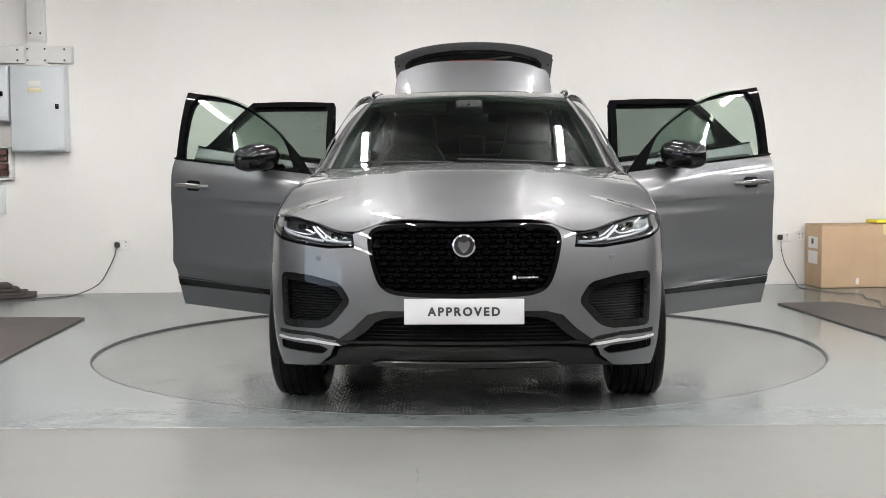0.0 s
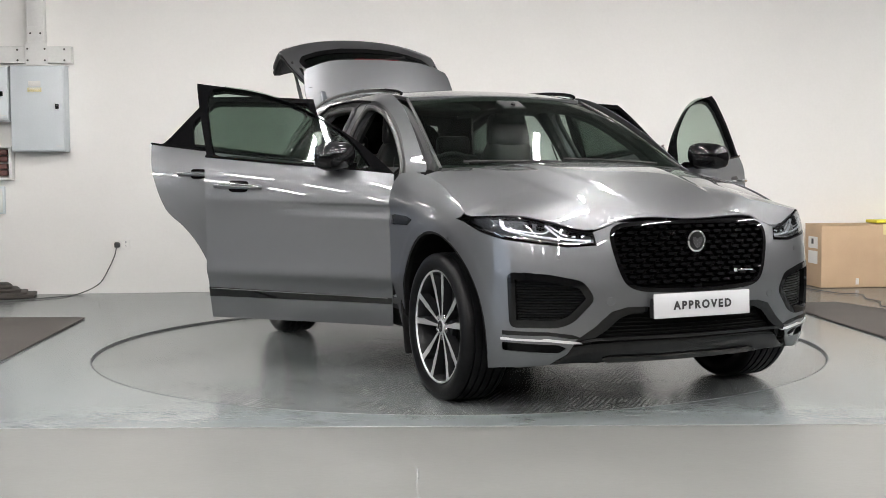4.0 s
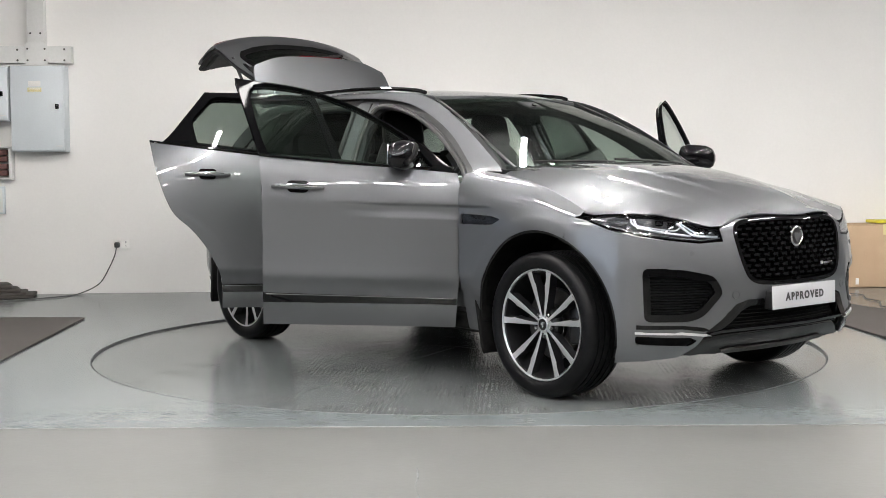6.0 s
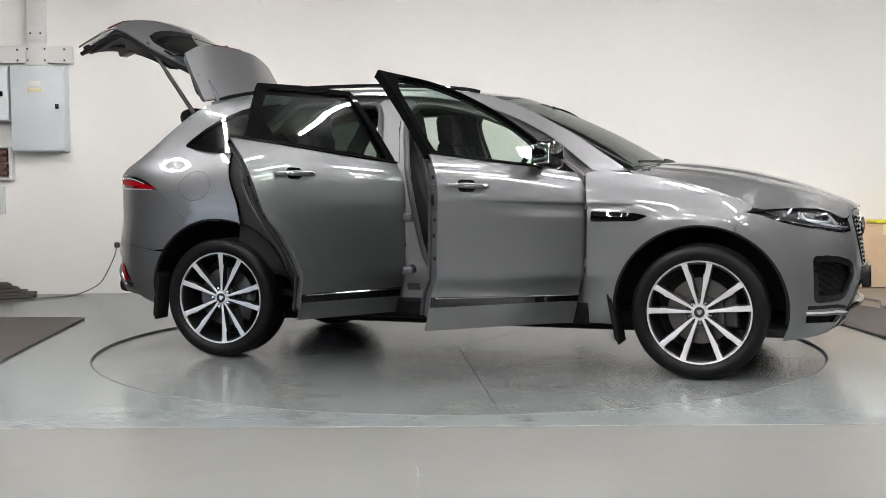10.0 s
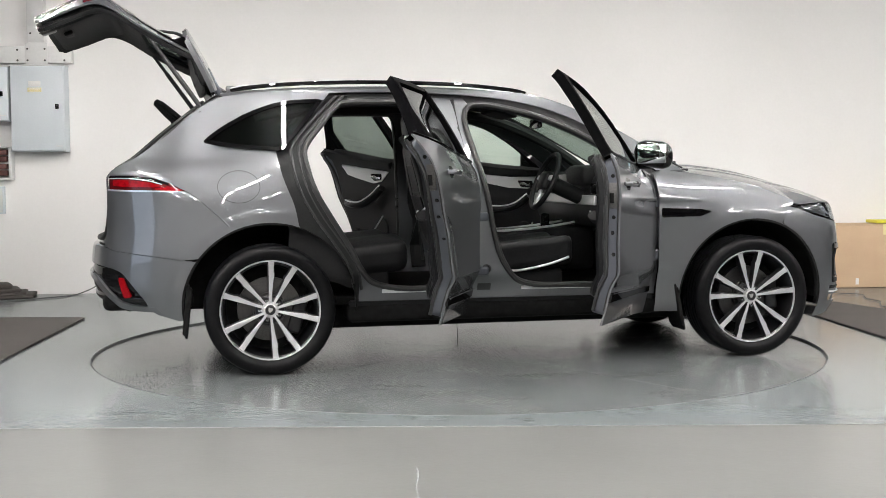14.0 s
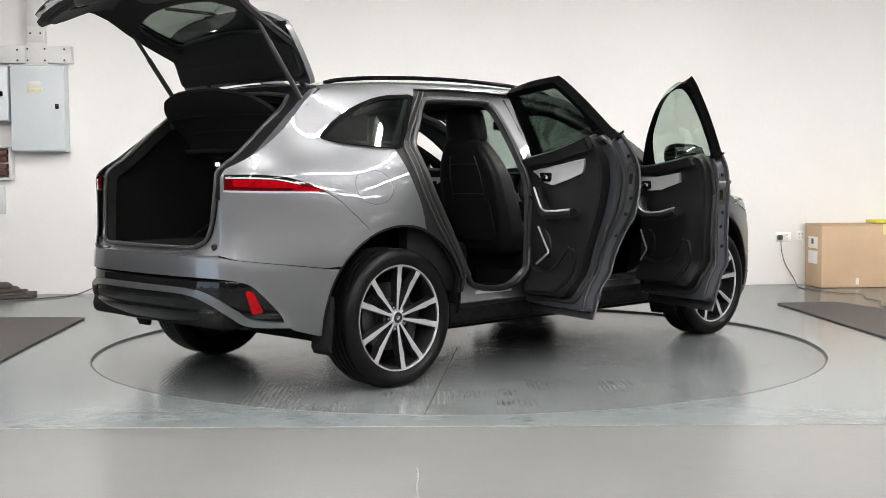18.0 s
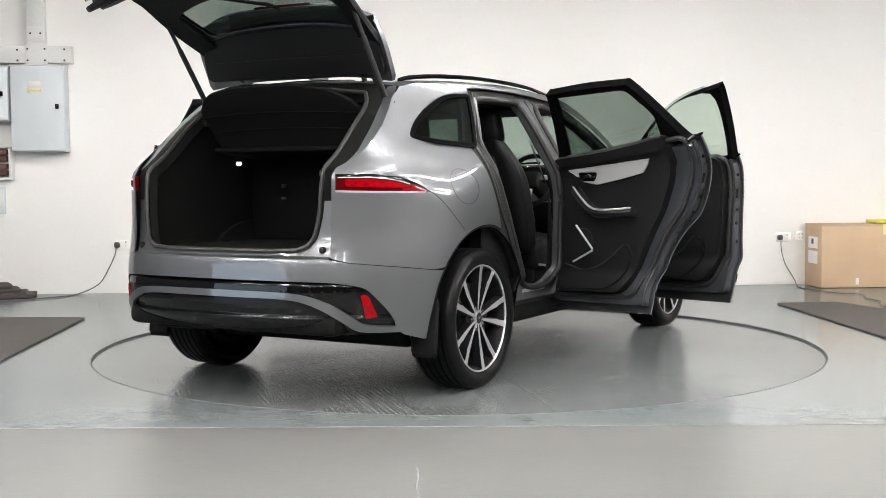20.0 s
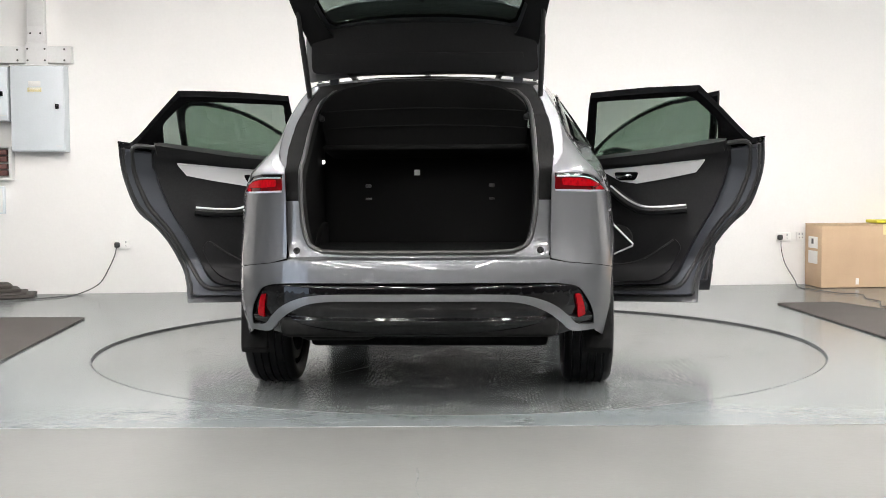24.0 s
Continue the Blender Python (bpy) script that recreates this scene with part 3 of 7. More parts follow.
def wall_things():
    cabinet(-4.071, -3.592, 1.322, 2.100, 0.2, 0.178, 0.02, "pale grey steel electrical cabinet with a black lock", 0.17)
    cabinet(-4.60, -4.088, 1.60, 2.091, 0.2, 0.195, 0.0, "small pale grey steel electrical cabinet on the wall")
    trunking()
    t = thing("switch_box", on_wall(-4.25, 1.22, 0.002), "open grey metal switch box with dark reddish insides", "box")
    part("casing", join(moved(rbox(0.3, 0.1, 0.012, 0.003), pose(0, -0.05, 0.146)), moved(rbox(0.3, 0.1, 0.02, 0.003), pose(0, -0.05, -0.142)),
                        moved(rbox(0.03, 0.1, 0.28, 0.003), pose(0.135, -0.05, 0)), moved(rbox(0.3, 0.01, 0.28, 0.002), pose(0, -0.006, 0))), TRUNK, t)
    for z in (-0.09, -0.03, 0.04, 0.1):
        part("relay", moved(rbox(0.2, 0.06, 0.05, 0.008), pose(0, -0.045, z)), WOOD_DARK, t, "dark red relay")
    t = thing("meter_box", on_wall(-4.33, 0.88, 0.002), "small pale plastic meter box on the wall", "box")
    part("casing", moved(rbox(0.28, 0.05, 0.255, 0.008), pose(0, -0.026, 0)), STEEL_GREY, t)
    part("cover", moved(rbox(0.25, 0.012, 0.22, 0.004), pose(0, -0.056, 0)), TRUNK, t)
    wall_socket(-3.139, 0.457, True)
    wall_socket(3.172, 0.463, True)
    wall_socket(3.342, 0.470, False)
    def w(x, z, out=0.03):
        return tuple(WALL_AT @ Vector((x, -out, z)))
    cable("power_cable", [w(-3.182, 0.43, 0.06), w(-3.20, 0.36, 0.06), w(-3.25, 0.25, 0.06), w(-3.34, 0.10, 0.10), (-3.50, 3.35, 0.012), (-3.60, 3.12, 0.008),
                          (-3.78, 2.93, 0.008), (-4.02, 2.75, 0.008), (-4.6, 2.5, 0.008)], 0.006, "thin dark grey power cable hanging from the socket to the floor", CABLE_GREY)
    cable("power_cable", [w(3.131, 0.43, 0.06), w(3.14, 0.34, 0.05), w(3.18, 0.2, 0.05), w(3.22, 0.06, 0.2), (3.22, 3.66, 0.008), (3.29, 3.40, 0.008), (3.36, 3.2, 0.008),
                          (3.41, 3.06, 0.008), (3.57, 2.93, 0.008), (3.50, 2.6, 0.008), (3.53, 2.35, 0.008), (3.43, 1.95, 0.008), (3.75, 1.6, 0.008)], 0.004,
          "thin black power cable trailing over the floor from the socket")
    cardboard_box()
    rubber_mat("ramp_mat", [(-2.862, 1.476), (-2.70, -0.7), (-5.2, -0.6), (-5.2, 1.57)], "dark brown-black rubber mat lying flat on the floor")
    rubber_mat("ramp_mat", [(2.641, 2.238), (3.149, 2.30), (4.6, -1.3), (2.83, -0.3)], "dark brown-black rubber mat lying flat on the floor")
    t = thing("folded_mat", pose(-4.32, 3.10, 0.002, 0, 0, 20), "pile of folded dark brown mats on the floor", "mat")
    for k in range(4):
        part("fold", warp(rbox(0.95 - 0.08 * k, 0.42 - 0.04 * k, 0.03, 0.012, (-0.03 * k, 0.02 * k, 0.016 + 0.026 * k)),
                          lambda p, k=k: (p[0] + 0.02 * math.sin(9 * p[1] + k), p[1], p[2] * (1 + 0.12 * math.sin(7 * p[0] + 2 * k)))), MAT_RUBBER, t)


def turntable():
    t = thing("turntable", pose(0, 0, 0), "round grey painted chequer plate car turntable set flush in the floor", "turntable")
    n = 5
    for k in range(n):
        a0 = radians(-66.5 + 72 * k)
        pts = [(0.0, 0.0)] + [(DISC_R * math.cos(a0 + radians(72) * i / 30), DISC_R * math.sin(a0 + radians(72) * i / 30)) for i in range(31)]
        c = np.array([math.cos(a0 + radians(36)), math.sin(a0 + radians(36))]) * 0.0035
        pts = [(x * 0.9995 + c[0], y * 0.9995 + c[1]) for x, y in pts]
        part("deck_plate", panel(pts, lambda u, v: np.stack([u, v, 0 * u - 0.012], 1), [], 0.3, 0.02, 0.0), TREAD, t)
    part("rim", lathe([(DISC_R - 0.004, -0.033), (DISC_R - 0.004, -0.07)], 128, "z"), DISC, t)
    return t


# ---- the car: x forward, y to its left, z up, wheelbase centre on the ground as origin ----
PLAN = curve([(2.292, 0), (2.288, 0.15), (2.274, 0.30), (2.245, 0.45), (2.185, 0.61), (2.10, 0.755), (1.99, 0.858), (1.85, 0.915), (1.65, 0.952), (1.44, 0.963),
              (1.15, 0.956), (0.8, 0.951), (0.3, 0.950), (-0.3, 0.952), (-0.8, 0.957), (-1.2, 0.964), (-1.44, 0.966), (-1.7, 0.955), (-1.9, 0.925),
              (-2.06, 0.87), (-2.2, 0.785), (-2.31, 0.68), (-2.38, 0.55), (-2.42, 0.40), (-2.44, 0.2), (-2.445, 0)], 12)
PLAN = np.array(PLAN)
_d = np.concatenate([[0], np.cumsum(np.linalg.norm(np.diff(PLAN, axis=0), axis=1))])
ST = _d[-1]
_tan = np.gradient(PLAN, _d, axis=0)
_nrm = np.stack([_tan[:, 1], -_tan[:, 0]], 1) * np.sign(_tan[1, 1])
_nrm = np.array([np.convolve(np.pad(_nrm[:, i], 4, "edge"), np.ones(9) / 9, "valid") for i in (0, 1)]).T
_nrm[0], _nrm[-1] = (1, 0), (-1, 0)


def sx(x):
    """The place along the body's plan line at x."""
    return float(np.interp(-x, -PLAN[:, 0], _d))


def sf(y):
    return float(np.interp(y, PLAN[:108, 1], _d[:108]))


def sr(y):
    """The place along the plan line on the rear face at y (negative: past the middle)."""
    k = len(PLAN) - 90
    s = float(np.interp(-abs(y), -PLAN[k:, 1], _d[k:]))
    return s if y >= 0 else 2 * ST - s


def X(x, z):
    return sx(x), z


def Fy(y, z):
    return (sf(y), z) if y >= 0 else (-sf(-y), z)


def Ry(y, z):
    return sr(y), z


# how far the body draws in from its plan line, by height, at stations along it
_mid = [(0.25, 0.112), (0.30, 0.094), (0.36, 0.075), (0.40, 0.065), (0.445, 0.055), (0.50, 0.034), (0.548, 0.004), (0.56, 0.003), (0.62, 0.006), (0.68, 0.007), (0.80, 0.004), (0.905, 0.0), (0.93, -0.003)]
SECTIONS = []


def station(s, heights):
    """A cross-section: how far the skin draws in by height, at one place along the plan line."""
    SECTIONS.append((s, heights))


station(sf(0.0), [(0.15, 0.25), (0.27, 0.10), (0.33, 0.035), (0.42, 0.02), (0.57, 0.01), (0.70, 0.022), (0.80, 0.036), (0.88, 0.055), (0.92, 0.085), (1.0, 0.2)])
station(sf(0.45), [(0.15, 0.25), (0.25, 0.13), (0.33, 0.05), (0.45, 0.028), (0.60, 0.014), (0.75, 0.030), (0.85, 0.053), (0.92, 0.085), (1.0, 0.2)])
station(sf(0.65), [(0.15, 0.15), (0.25, 0.07), (0.33, 0.02), (0.45, 0.01), (0.60, 0.003), (0.70, 0.012), (0.76, 0.021), (0.85, 0.042), (0.92, 0.078), (1.0, 0.15)])
station(sx(1.99), [(0.15, 0.10), (0.25, 0.035), (0.34, 0.008), (0.50, 0.0), (0.67, 0.002), (0.78, 0.011), (0.85, 0.019), (0.93, 0.045), (1.0, 0.10)])
station(sx(1.70), [(0.15, 0.06), (0.25, 0.03), (0.50, 0.0), (0.75, -0.002), (0.85, 0.004), (0.92, 0.025), (1.0, 0.075), (1.04, 0.11), (1.1, 0.2)])
station(sx(1.44), [(0.15, 0.06), (0.25, 0.03), (0.50, 0.0), (0.75, -0.004), (0.85, 0.0), (0.92, 0.018), (1.0, 0.05), (1.04, 0.08), (1.08, 0.13), (1.15, 0.25)])
station(sx(1.05), [(0.25, 0.05), (0.32, 0.03), (0.5, 0.016), (0.7, 0.008), (0.85, 0.0), (0.93, 0.002), (1.0, 0.02), (1.06, 0.055), (1.10, 0.10), (1.14, 0.165), (1.2, 0.195), (1.4, 0.30)])
station(sx(0.70), _mid + [(1.0, 0.004), (1.06, 0.02), (1.11, 0.055), (1.15, 0.085), (1.25, 0.145), (1.36, 0.215), (1.5, 0.30), (1.6, 0.36)])
station(sx(0.20), _mid + [(1.0, 0.002), (1.07, 0.012), (1.12, 0.032), (1.16, 0.055), (1.25, 0.098), (1.36, 0.158), (1.5, 0.245), (1.56, 0.285), (1.6, 0.33), (1.63, 0.38)])
station(sx(-0.40), _mid + [(1.0, 0.001), (1.08, 0.010), (1.13, 0.026), (1.17, 0.048), (1.25, 0.09), (1.36, 0.148), (1.5, 0.232), (1.56, 0.272), (1.6, 0.315), (1.63, 0.37)])
station(sx(-1.00), _mid[:-1] + [(0.95, 0.0), (1.05, 0.003), (1.13, 0.016), (1.19, 0.04), (1.25, 0.075), (1.36, 0.145), (1.5, 0.243), (1.56, 0.29), (1.6, 0.335), (1.63, 0.39)])
station(sx(-1.44), [(0.25, 0.05), (0.5, 0.01), (0.75, -0.003), (0.85, 0.0), (0.98, 0.008), (1.08, 0.026), (1.15, 0.055), (1.22, 0.105), (1.28, 0.155), (1.36, 0.21), (1.5, 0.30), (1.56, 0.345), (1.62, 0.41)])
station(sx(-1.75), [(0.25, 0.05), (0.5, 0.004), (0.7, 0.0), (0.82, 0.006), (1.0, 0.022), (1.06, 0.045), (1.12, 0.085), (1.2, 0.165), (1.28, 0.222), (1.368, 0.275), (1.5, 0.335), (1.6, 0.40)])
station(sx(-2.06), [(0.25, 0.06), (0.37, 0.025), (0.50, 0.0), (0.64, 0.0), (0.72, 0.006), (0.9, 0.022), (1.02, 0.027), (1.1, 0.035), (1.14, 0.06), (1.2, 0.12), (1.3, 0.19), (1.4, 0.24), (1.5, 0.29)])
station(sr(0.63), [(0.25, 0.12), (0.37, 0.04), (0.5, 0.0), (0.63, 0.006), (0.70, 0.012), (0.73, 0.018), (0.77, 0.024), (0.85, 0.030), (1.0, 0.030), (1.1, 0.026), (1.14, 0.05), (1.2, 0.10), (1.3, 0.17), (1.5, 0.30)])
station(sr(0.0), [(0.25, 0.14), (0.37, 0.05), (0.5, 0.0), (0.63, 0.009), (0.70, 0.014), (0.73, 0.032), (0.77, 0.048), (0.85, 0.056), (1.1, 0.05), (1.5, 0.4)])
_ZS = np.linspace(0.12, 1.66, 155)
_QS = np.array([pchip(t)(_ZS) for _, t in SECTIONS])
_SS = np.array([s for s, _ in SECTIONS])
_SG = np.linspace(0, ST, 400)
_QG = np.array([pchip(list(zip(_SS, _QS[:, k])))(_SG) for k in range(len(_ZS))]).T


def _soften(a, sigma, axis):
    r = int(3 * sigma)
    w = np.exp(-0.5 * (np.arange(-r, r + 1) / sigma) ** 2)
    w /= w.sum()
    pad = [(r, r) if i == axis else (0, 0) for i in (0, 1)]
    return np.apply_along_axis(lambda v: np.convolve(v, w, "valid"), axis, np.pad(a, pad, "edge"))


_QG = _soften(_soften(_QG, 7.0, 0), 1.3, 1)


AXLE, HUB_Z = 1.4365, 0.362
ARCH_F, ARCH_R = 0.468, 0.485


def _weights(t):
    """Cubic B-spline: the first of four neighbours and their weights."""
    i = np.floor(t).astype(int)
    u = t - i
    return i - 1, ((1 - u) ** 3 / 6, (3 * u ** 3 - 6 * u ** 2 + 4) / 6, (-3 * u ** 3 + 3 * u ** 2 + 3 * u + 1) / 6, u ** 3 / 6)


_SU = np.linspace(0, ST, 700)


def _mirrored(v, kind):
    return np.pad(v, 4, "reflect", reflect_type=kind)


_PLX, _PLY = _mirrored(np.interp(_SU, _d, PLAN[:, 0]), "even"), _mirrored(np.interp(_SU, _d, PLAN[:, 1]), "odd")
_NRX, _NRY = _mirrored(np.interp(_SU, _d, _nrm[:, 0]), "even"), _mirrored(np.interp(_SU, _d, _nrm[:, 1]), "odd")
_PLX, _PLY, _NRX, _NRY = (np.convolve(np.pad(v, 3, "edge"), np.array([1, 2, 3, 4, 3, 2, 1]) / 16, "valid") for v in (_PLX, _PLY, _NRX, _NRY))
_QP = np.pad(np.pad(_QG, ((4, 4), (0, 0)), "reflect"), ((0, 0), (4, 4)), "edge")


def along(table, s):
    i, w = _weights(np.clip(np.asarray(s, float), 0, ST) / ST * 699 + 4)
    i = np.clip(i, 0, len(table) - 4)
    return sum(table[i + k] * w[k] for k in range(4))


def draw_in(s, z):
    i, wa = _weights(np.clip(np.asarray(s, float), 0, ST) / ST * 399 + 4)
    j, wb = _weights(np.clip((np.asarray(z, float) - _ZS[0]) / (_ZS[1] - _ZS[0]), 0, len(_ZS) - 1) + 4)
    q = sum(_QP[np.clip(i + m, 0, _QP.shape[0] - 1), np.clip(j + n, 0, _QP.shape[1] - 1)] * wa[m] * wb[n] for m in range(4) for n in range(4))
    x, z = along(_PLX, s), np.asarray(z)
    # a pressed crease below the belt, running from the front door into the wing
    k = np.clip((x - 0.10) / 0.35, 0, 1) * np.clip((1.10 - x) / 0.08, 0, 1)
    flare = -0.0085 * k / (1 + np.exp((z - 0.936) / 0.0022)) * np.clip((z - 0.86) / 0.05, 0, 1)
    for cx, r in ((AXLE, ARCH_F), (-AXLE, ARCH_R)):
        k = np.clip((r + 0.085 - np.hypot(x - cx, z - HUB_Z)) / 0.036, 0, 1)
        flare = flare + 0.0022 * k * k * (3 - 2 * k)
    return -flare + q


def skin(depth=0.0, sign=1):
    """The car's outer skin below the roof as a surface of (s, z), drawn in by depth; sign -1: its right side."""
    def fn(s, z):
        s = np.asarray(s, float).copy()
        s = np.where(s > ST, s - 2 * ST, s)
        g, a = np.sign(s) + (s == 0), np.abs(s)
        q = draw_in(a, z) + depth
        x = along(_PLX, a) - along(_NRX, a) * q
        y = along(_PLY, a) - along(_NRY, a) * q
        return np.stack([x, y * g * sign, z], 1)
    return fn


def at(s, z, depth=0.0, sign=1):
    return Vector(skin(depth, sign)(np.array([s]), np.array([z]))[0])


def arch(cx, r, a0, a1, n=18):
    """The wheel arch's edge as (s, z), from angle a0 to a1 (degrees, 0 ahead, 90 up)."""
    return [X(cx + r * math.cos(radians(a0 + (a1 - a0) * k / n)), HUB_Z + r * math.sin(radians(a0 + (a1 - a0) * k / n))) for k in range(n + 1)]


# shut lines, given as (x, z) on the body side
DOOR_TOP = [(0.805, 1.112), (0.62, 1.255), (0.42, 1.376), (0.19, 1.478), (-0.05, 1.543), (-0.385, 1.582)]
F_REAR = [(-0.385, 1.582), (-0.31, 1.37), (-0.242, 1.185), (-0.225, 1.0), (-0.212, 0.72), (-0.205, 0.45), (-0.198, 0.281)]
F_FRONT = [(0.822, 0.281), (0.825, 0.6), (0.826, 0.95), (0.805, 1.112)]
F_BELT = [(0.805, 1.112), (0.5, 1.128), (0.2, 1.140), (-0.242, 1.165)]
R_FRONT = [(-0.208, 0.306), (-0.215, 0.45), (-0.222, 0.72), (-0.235, 1.0), (-0.252, 1.168)]
R_BELT = [(-0.252, 1.168), (-0.6, 1.195), (-1.0, 1.232), (-1.385, 1.272)]
R_TOP = [(-0.252, 1.168), (-0.32, 1.37), (-0.395, 1.584), (-0.72, 1.592), (-1.055, 1.585), (-1.16, 1.452), (-1.30, 1.285), (-1.385, 1.272)]
R_REAR = [(-1.385, 1.272), (-1.345, 1.08), (-1.262, 0.877), (-1.15, 0.77), (-1.06, 0.66), (-0.985, 0.52), (-0.962, 0.42), (-0.958, 0.306)]


CREASE = (0.922, 0.928, 0.932, 0.936, 0.940, 0.944, 0.950)
LOW_CREASE = (0.515, 0.530, 0.540, 0.550, 0.560, 0.575, 0.595)


def sz(pts, n=5):
    return [X(*p) for p in curve(pts, n)]


def both(fn):
    for g in (1, -1):
        fn(g)


def body_panels(car):
    side = {1: (0, 1, 0), -1: (0, -1, 0)}
    # bumper at the front: one sheet from arch to arch
    half = [Fy(0.40, 0.886), Fy(0.46, 0.862), Fy(0.51, 0.845), Fy(0.497, 0.785), Fy(0.62, 0.778), Fy(0.76, 0.795), X(1.99, 0.812), X(1.86, 0.842), X(1.74, 0.885), X(1.66, 0.90), X(1.62, 0.80)]
    half += arch(AXLE, ARCH_F, 62, -8, 14)
    half += [X(1.875, 0.215), X(1.95, 0.225), Fy(0.80, 0.235), Fy(0.70, 0.245), Fy(0.625, 0.295), Fy(0.585, 0.360), Fy(0.50, 0.42), Fy(0.43, 0.485), Fy(0.36, 0.503), Fy(0.2, 0.506)]
    mirror = [(-a, b) for a, b in reversed(half)]
    outline = [(0.0, 0.899)] + half + [(0.0, 0.507)] + mirror
    grille = GRILLE_HALF + [(-a, b) for a, b in reversed(GRILLE_HALF)]
    fogs = [FOG, [(-a, b) for a, b in reversed(FOG)]]
    slots = [SLOT, [(-a, b) for a, b in reversed(SLOT)]]
    part("front_bumper", panel(outline, skin(), [grille, *fogs, *slots], 0.03, 0.006, 0.003, (1, 0, 0)), PAINT, car, "grey metallic front bumper")
    # bumper at the rear
    hr = [Ry(0.3, 0.716), Ry(0.60, 0.715), Ry(0.70, 0.695), X(-2.10, 0.670), X(-1.90, 0.645)]
    hr += arch(-AXLE, ARCH_R, 145, 186, 10)
    edge_r = curve([X(-2.101, 0.372), X(-2.125, 0.43), Ry(0.782, 0.535), Ry(0.735, 0.584), Ry(0.60, 0.606), Ry(0.3, 0.612)], 4)
    hr += [X(-1.935, 0.31), X(-2.06, 0.345)] + edge_r
    flip = [(2 * ST - a, b) for a, b in reversed(hr)]
    part("rear_bumper", panel([(ST, 0.716)] + hr + [(ST, 0.612)] + flip, skin(), [], 0.035, 0.006, 0.003, (-1, 0, 0)), PAINT, car, "grey metallic rear bumper")
    low = [(a, b - 0.001) for a, b in reversed(edge_r)] + [Ry(0.70, 0.345), Ry(0.62, 0.362), Ry(0.3, 0.35)]
    flip = [(2 * ST - a, b) for a, b in reversed(low)]
    # rolls of the black lower bumper: an upper strip, a hollow and a lip above the undercut
    roll = pchip([(0.33, 0.075), (0.36, 0.058), (0.39, 0.030), (0.405, 0.016), (0.420, 0.008), (0.432, 0.007), (0.441, 0.012), (0.450, 0.024), (0.462, 0.021), (0.472, 0.017), (0.482, 0.0145), (0.492, 0.014), (0.53, 0.014), (0.56, 0.0115), (0.588, 0.0115), (0.596, 0.0135), (0.603, 0.018), (0.608, 0.024), (0.613, 0.034)])
    lines = (0.36, 0.375, 0.39, 0.398, 0.405, 0.412, 0.420, 0.426, 0.432, 0.437, 0.441, 0.446, 0.450, 0.456, 0.462, 0.478, 0.495, 0.512, 0.53, 0.545, 0.56, 0.575, 0.585, 0.590, 0.594, 0.598, 0.602, 0.605)
    part("rear_diffuser", panel([(ST, 0.611)] + low + [(ST, 0.35)] + flip, lambda q, z: skin(roll(z))(q, z), [], 0.03, 0.006, 0.0, (-1, 0, 0), rows=lines), GLOSS_BLACK, car, "gloss black lower rear bumper")
    bow = curve([Ry(0.30, 0.561), Ry(0.44, 0.556), Ry(0.54, 0.540), Ry(0.63, 0.502), Ry(0.71, 0.438), Ry(0.765, 0.398), X(-2.06, 0.384)], 4) + [X(-2.03, 0.355)]
    bow += curve([X(-2.09, 0.358), Ry(0.74, 0.368), Ry(0.67, 0.418), Ry(0.59, 0.474), Ry(0.50, 0.512), Ry(0.40, 0.526), Ry(0.28, 0.529)], 4)
    flip = [(2 * ST - a, b) for a, b in reversed(bow)]
    part("rear_bow", panel([(ST, 0.562)] + bow + [(ST, 0.529)] + flip, skin(-0.006), [], 0.03, 0.02, 0.005, (-1, 0, 0)), PAINT, car, "grey bow across the black rear diffuser")

    def sides(g):
        hint = side[g]
        fn = skin(0, g)
        # front wing
        wing = [X(0.832, 0.41), X(0.833, 0.6), X(0.834, 0.95), X(0.815, 1.108), X(0.90, 1.125), X(1.03, 1.110)]
        wing += sz(WING_TOP) + [X(1.70, 0.908), X(1.665, 0.898), X(1.615, 0.80)] + arch(AXLE, ARCH_F, 64, 180, 24) + [X(0.972, 0.33), X(0.965, 0.281), X(0.832, 0.281)]
        vent = rounded([X(0.85, 0.900), X(1.09, 0.892), X(1.168, 0.876), X(1.10, 0.846), X(0.85, 0.842)], 0.015)
        part("front_wing", panel(wing, fn, [vent], 0.022, 0.006, 0.003, hint, rows=CREASE), PAINT, car, "grey metallic front wing")
        v = part("wing_vent", panel(inset_loop(vent, 0.002), skin(0.012, g), [], 0.04, 0.006, 0.003, hint), GLOSS_BLACK, car, "gloss black side vent")
        part("vent_blade", panel(rounded([X(0.86, 0.893), X(1.08, 0.886), X(1.14, 0.876), X(1.08, 0.868), X(0.86, 0.873)], 0.006), skin(0.004, g), [], 0.03, 0.006, 0.002, hint), GLOSS_BLACK, v)
        # quarter panel, rear pillar, roof side and windscreen pillar in one pressing
        o = [X(1.035, 1.120)] + sz([(1.035, 1.120), (0.80, 1.275), (0.60, 1.392), (0.40, 1.490), (0.20, 1.560), (0.0, 1.592), (-0.4, 1.607), (-1.0, 1.606), (-1.45, 1.585), (-1.70, 1.555)])
        o += [X(-1.855, 1.490), X(-1.985, 1.400), X(-2.122, 1.295), X(-2.232, 1.205), Ry(0.652, 1.140), Ry(0.634, 1.10), Ry(0.630, 0.85), Ry(0.622, 0.72), Ry(0.70, 0.698), X(-2.10, 0.673), X(-1.90, 0.648)]
        o += arch(-AXLE, ARCH_R, 143, 70, 14)
        o += sz([(-1.276, 0.826), (-1.30, 0.94), (-1.36, 1.10), (-1.397, 1.277)])
        o += sz([(-1.397, 1.277), (-1.312, 1.296), (-1.17, 1.452), (-1.06, 1.58)])
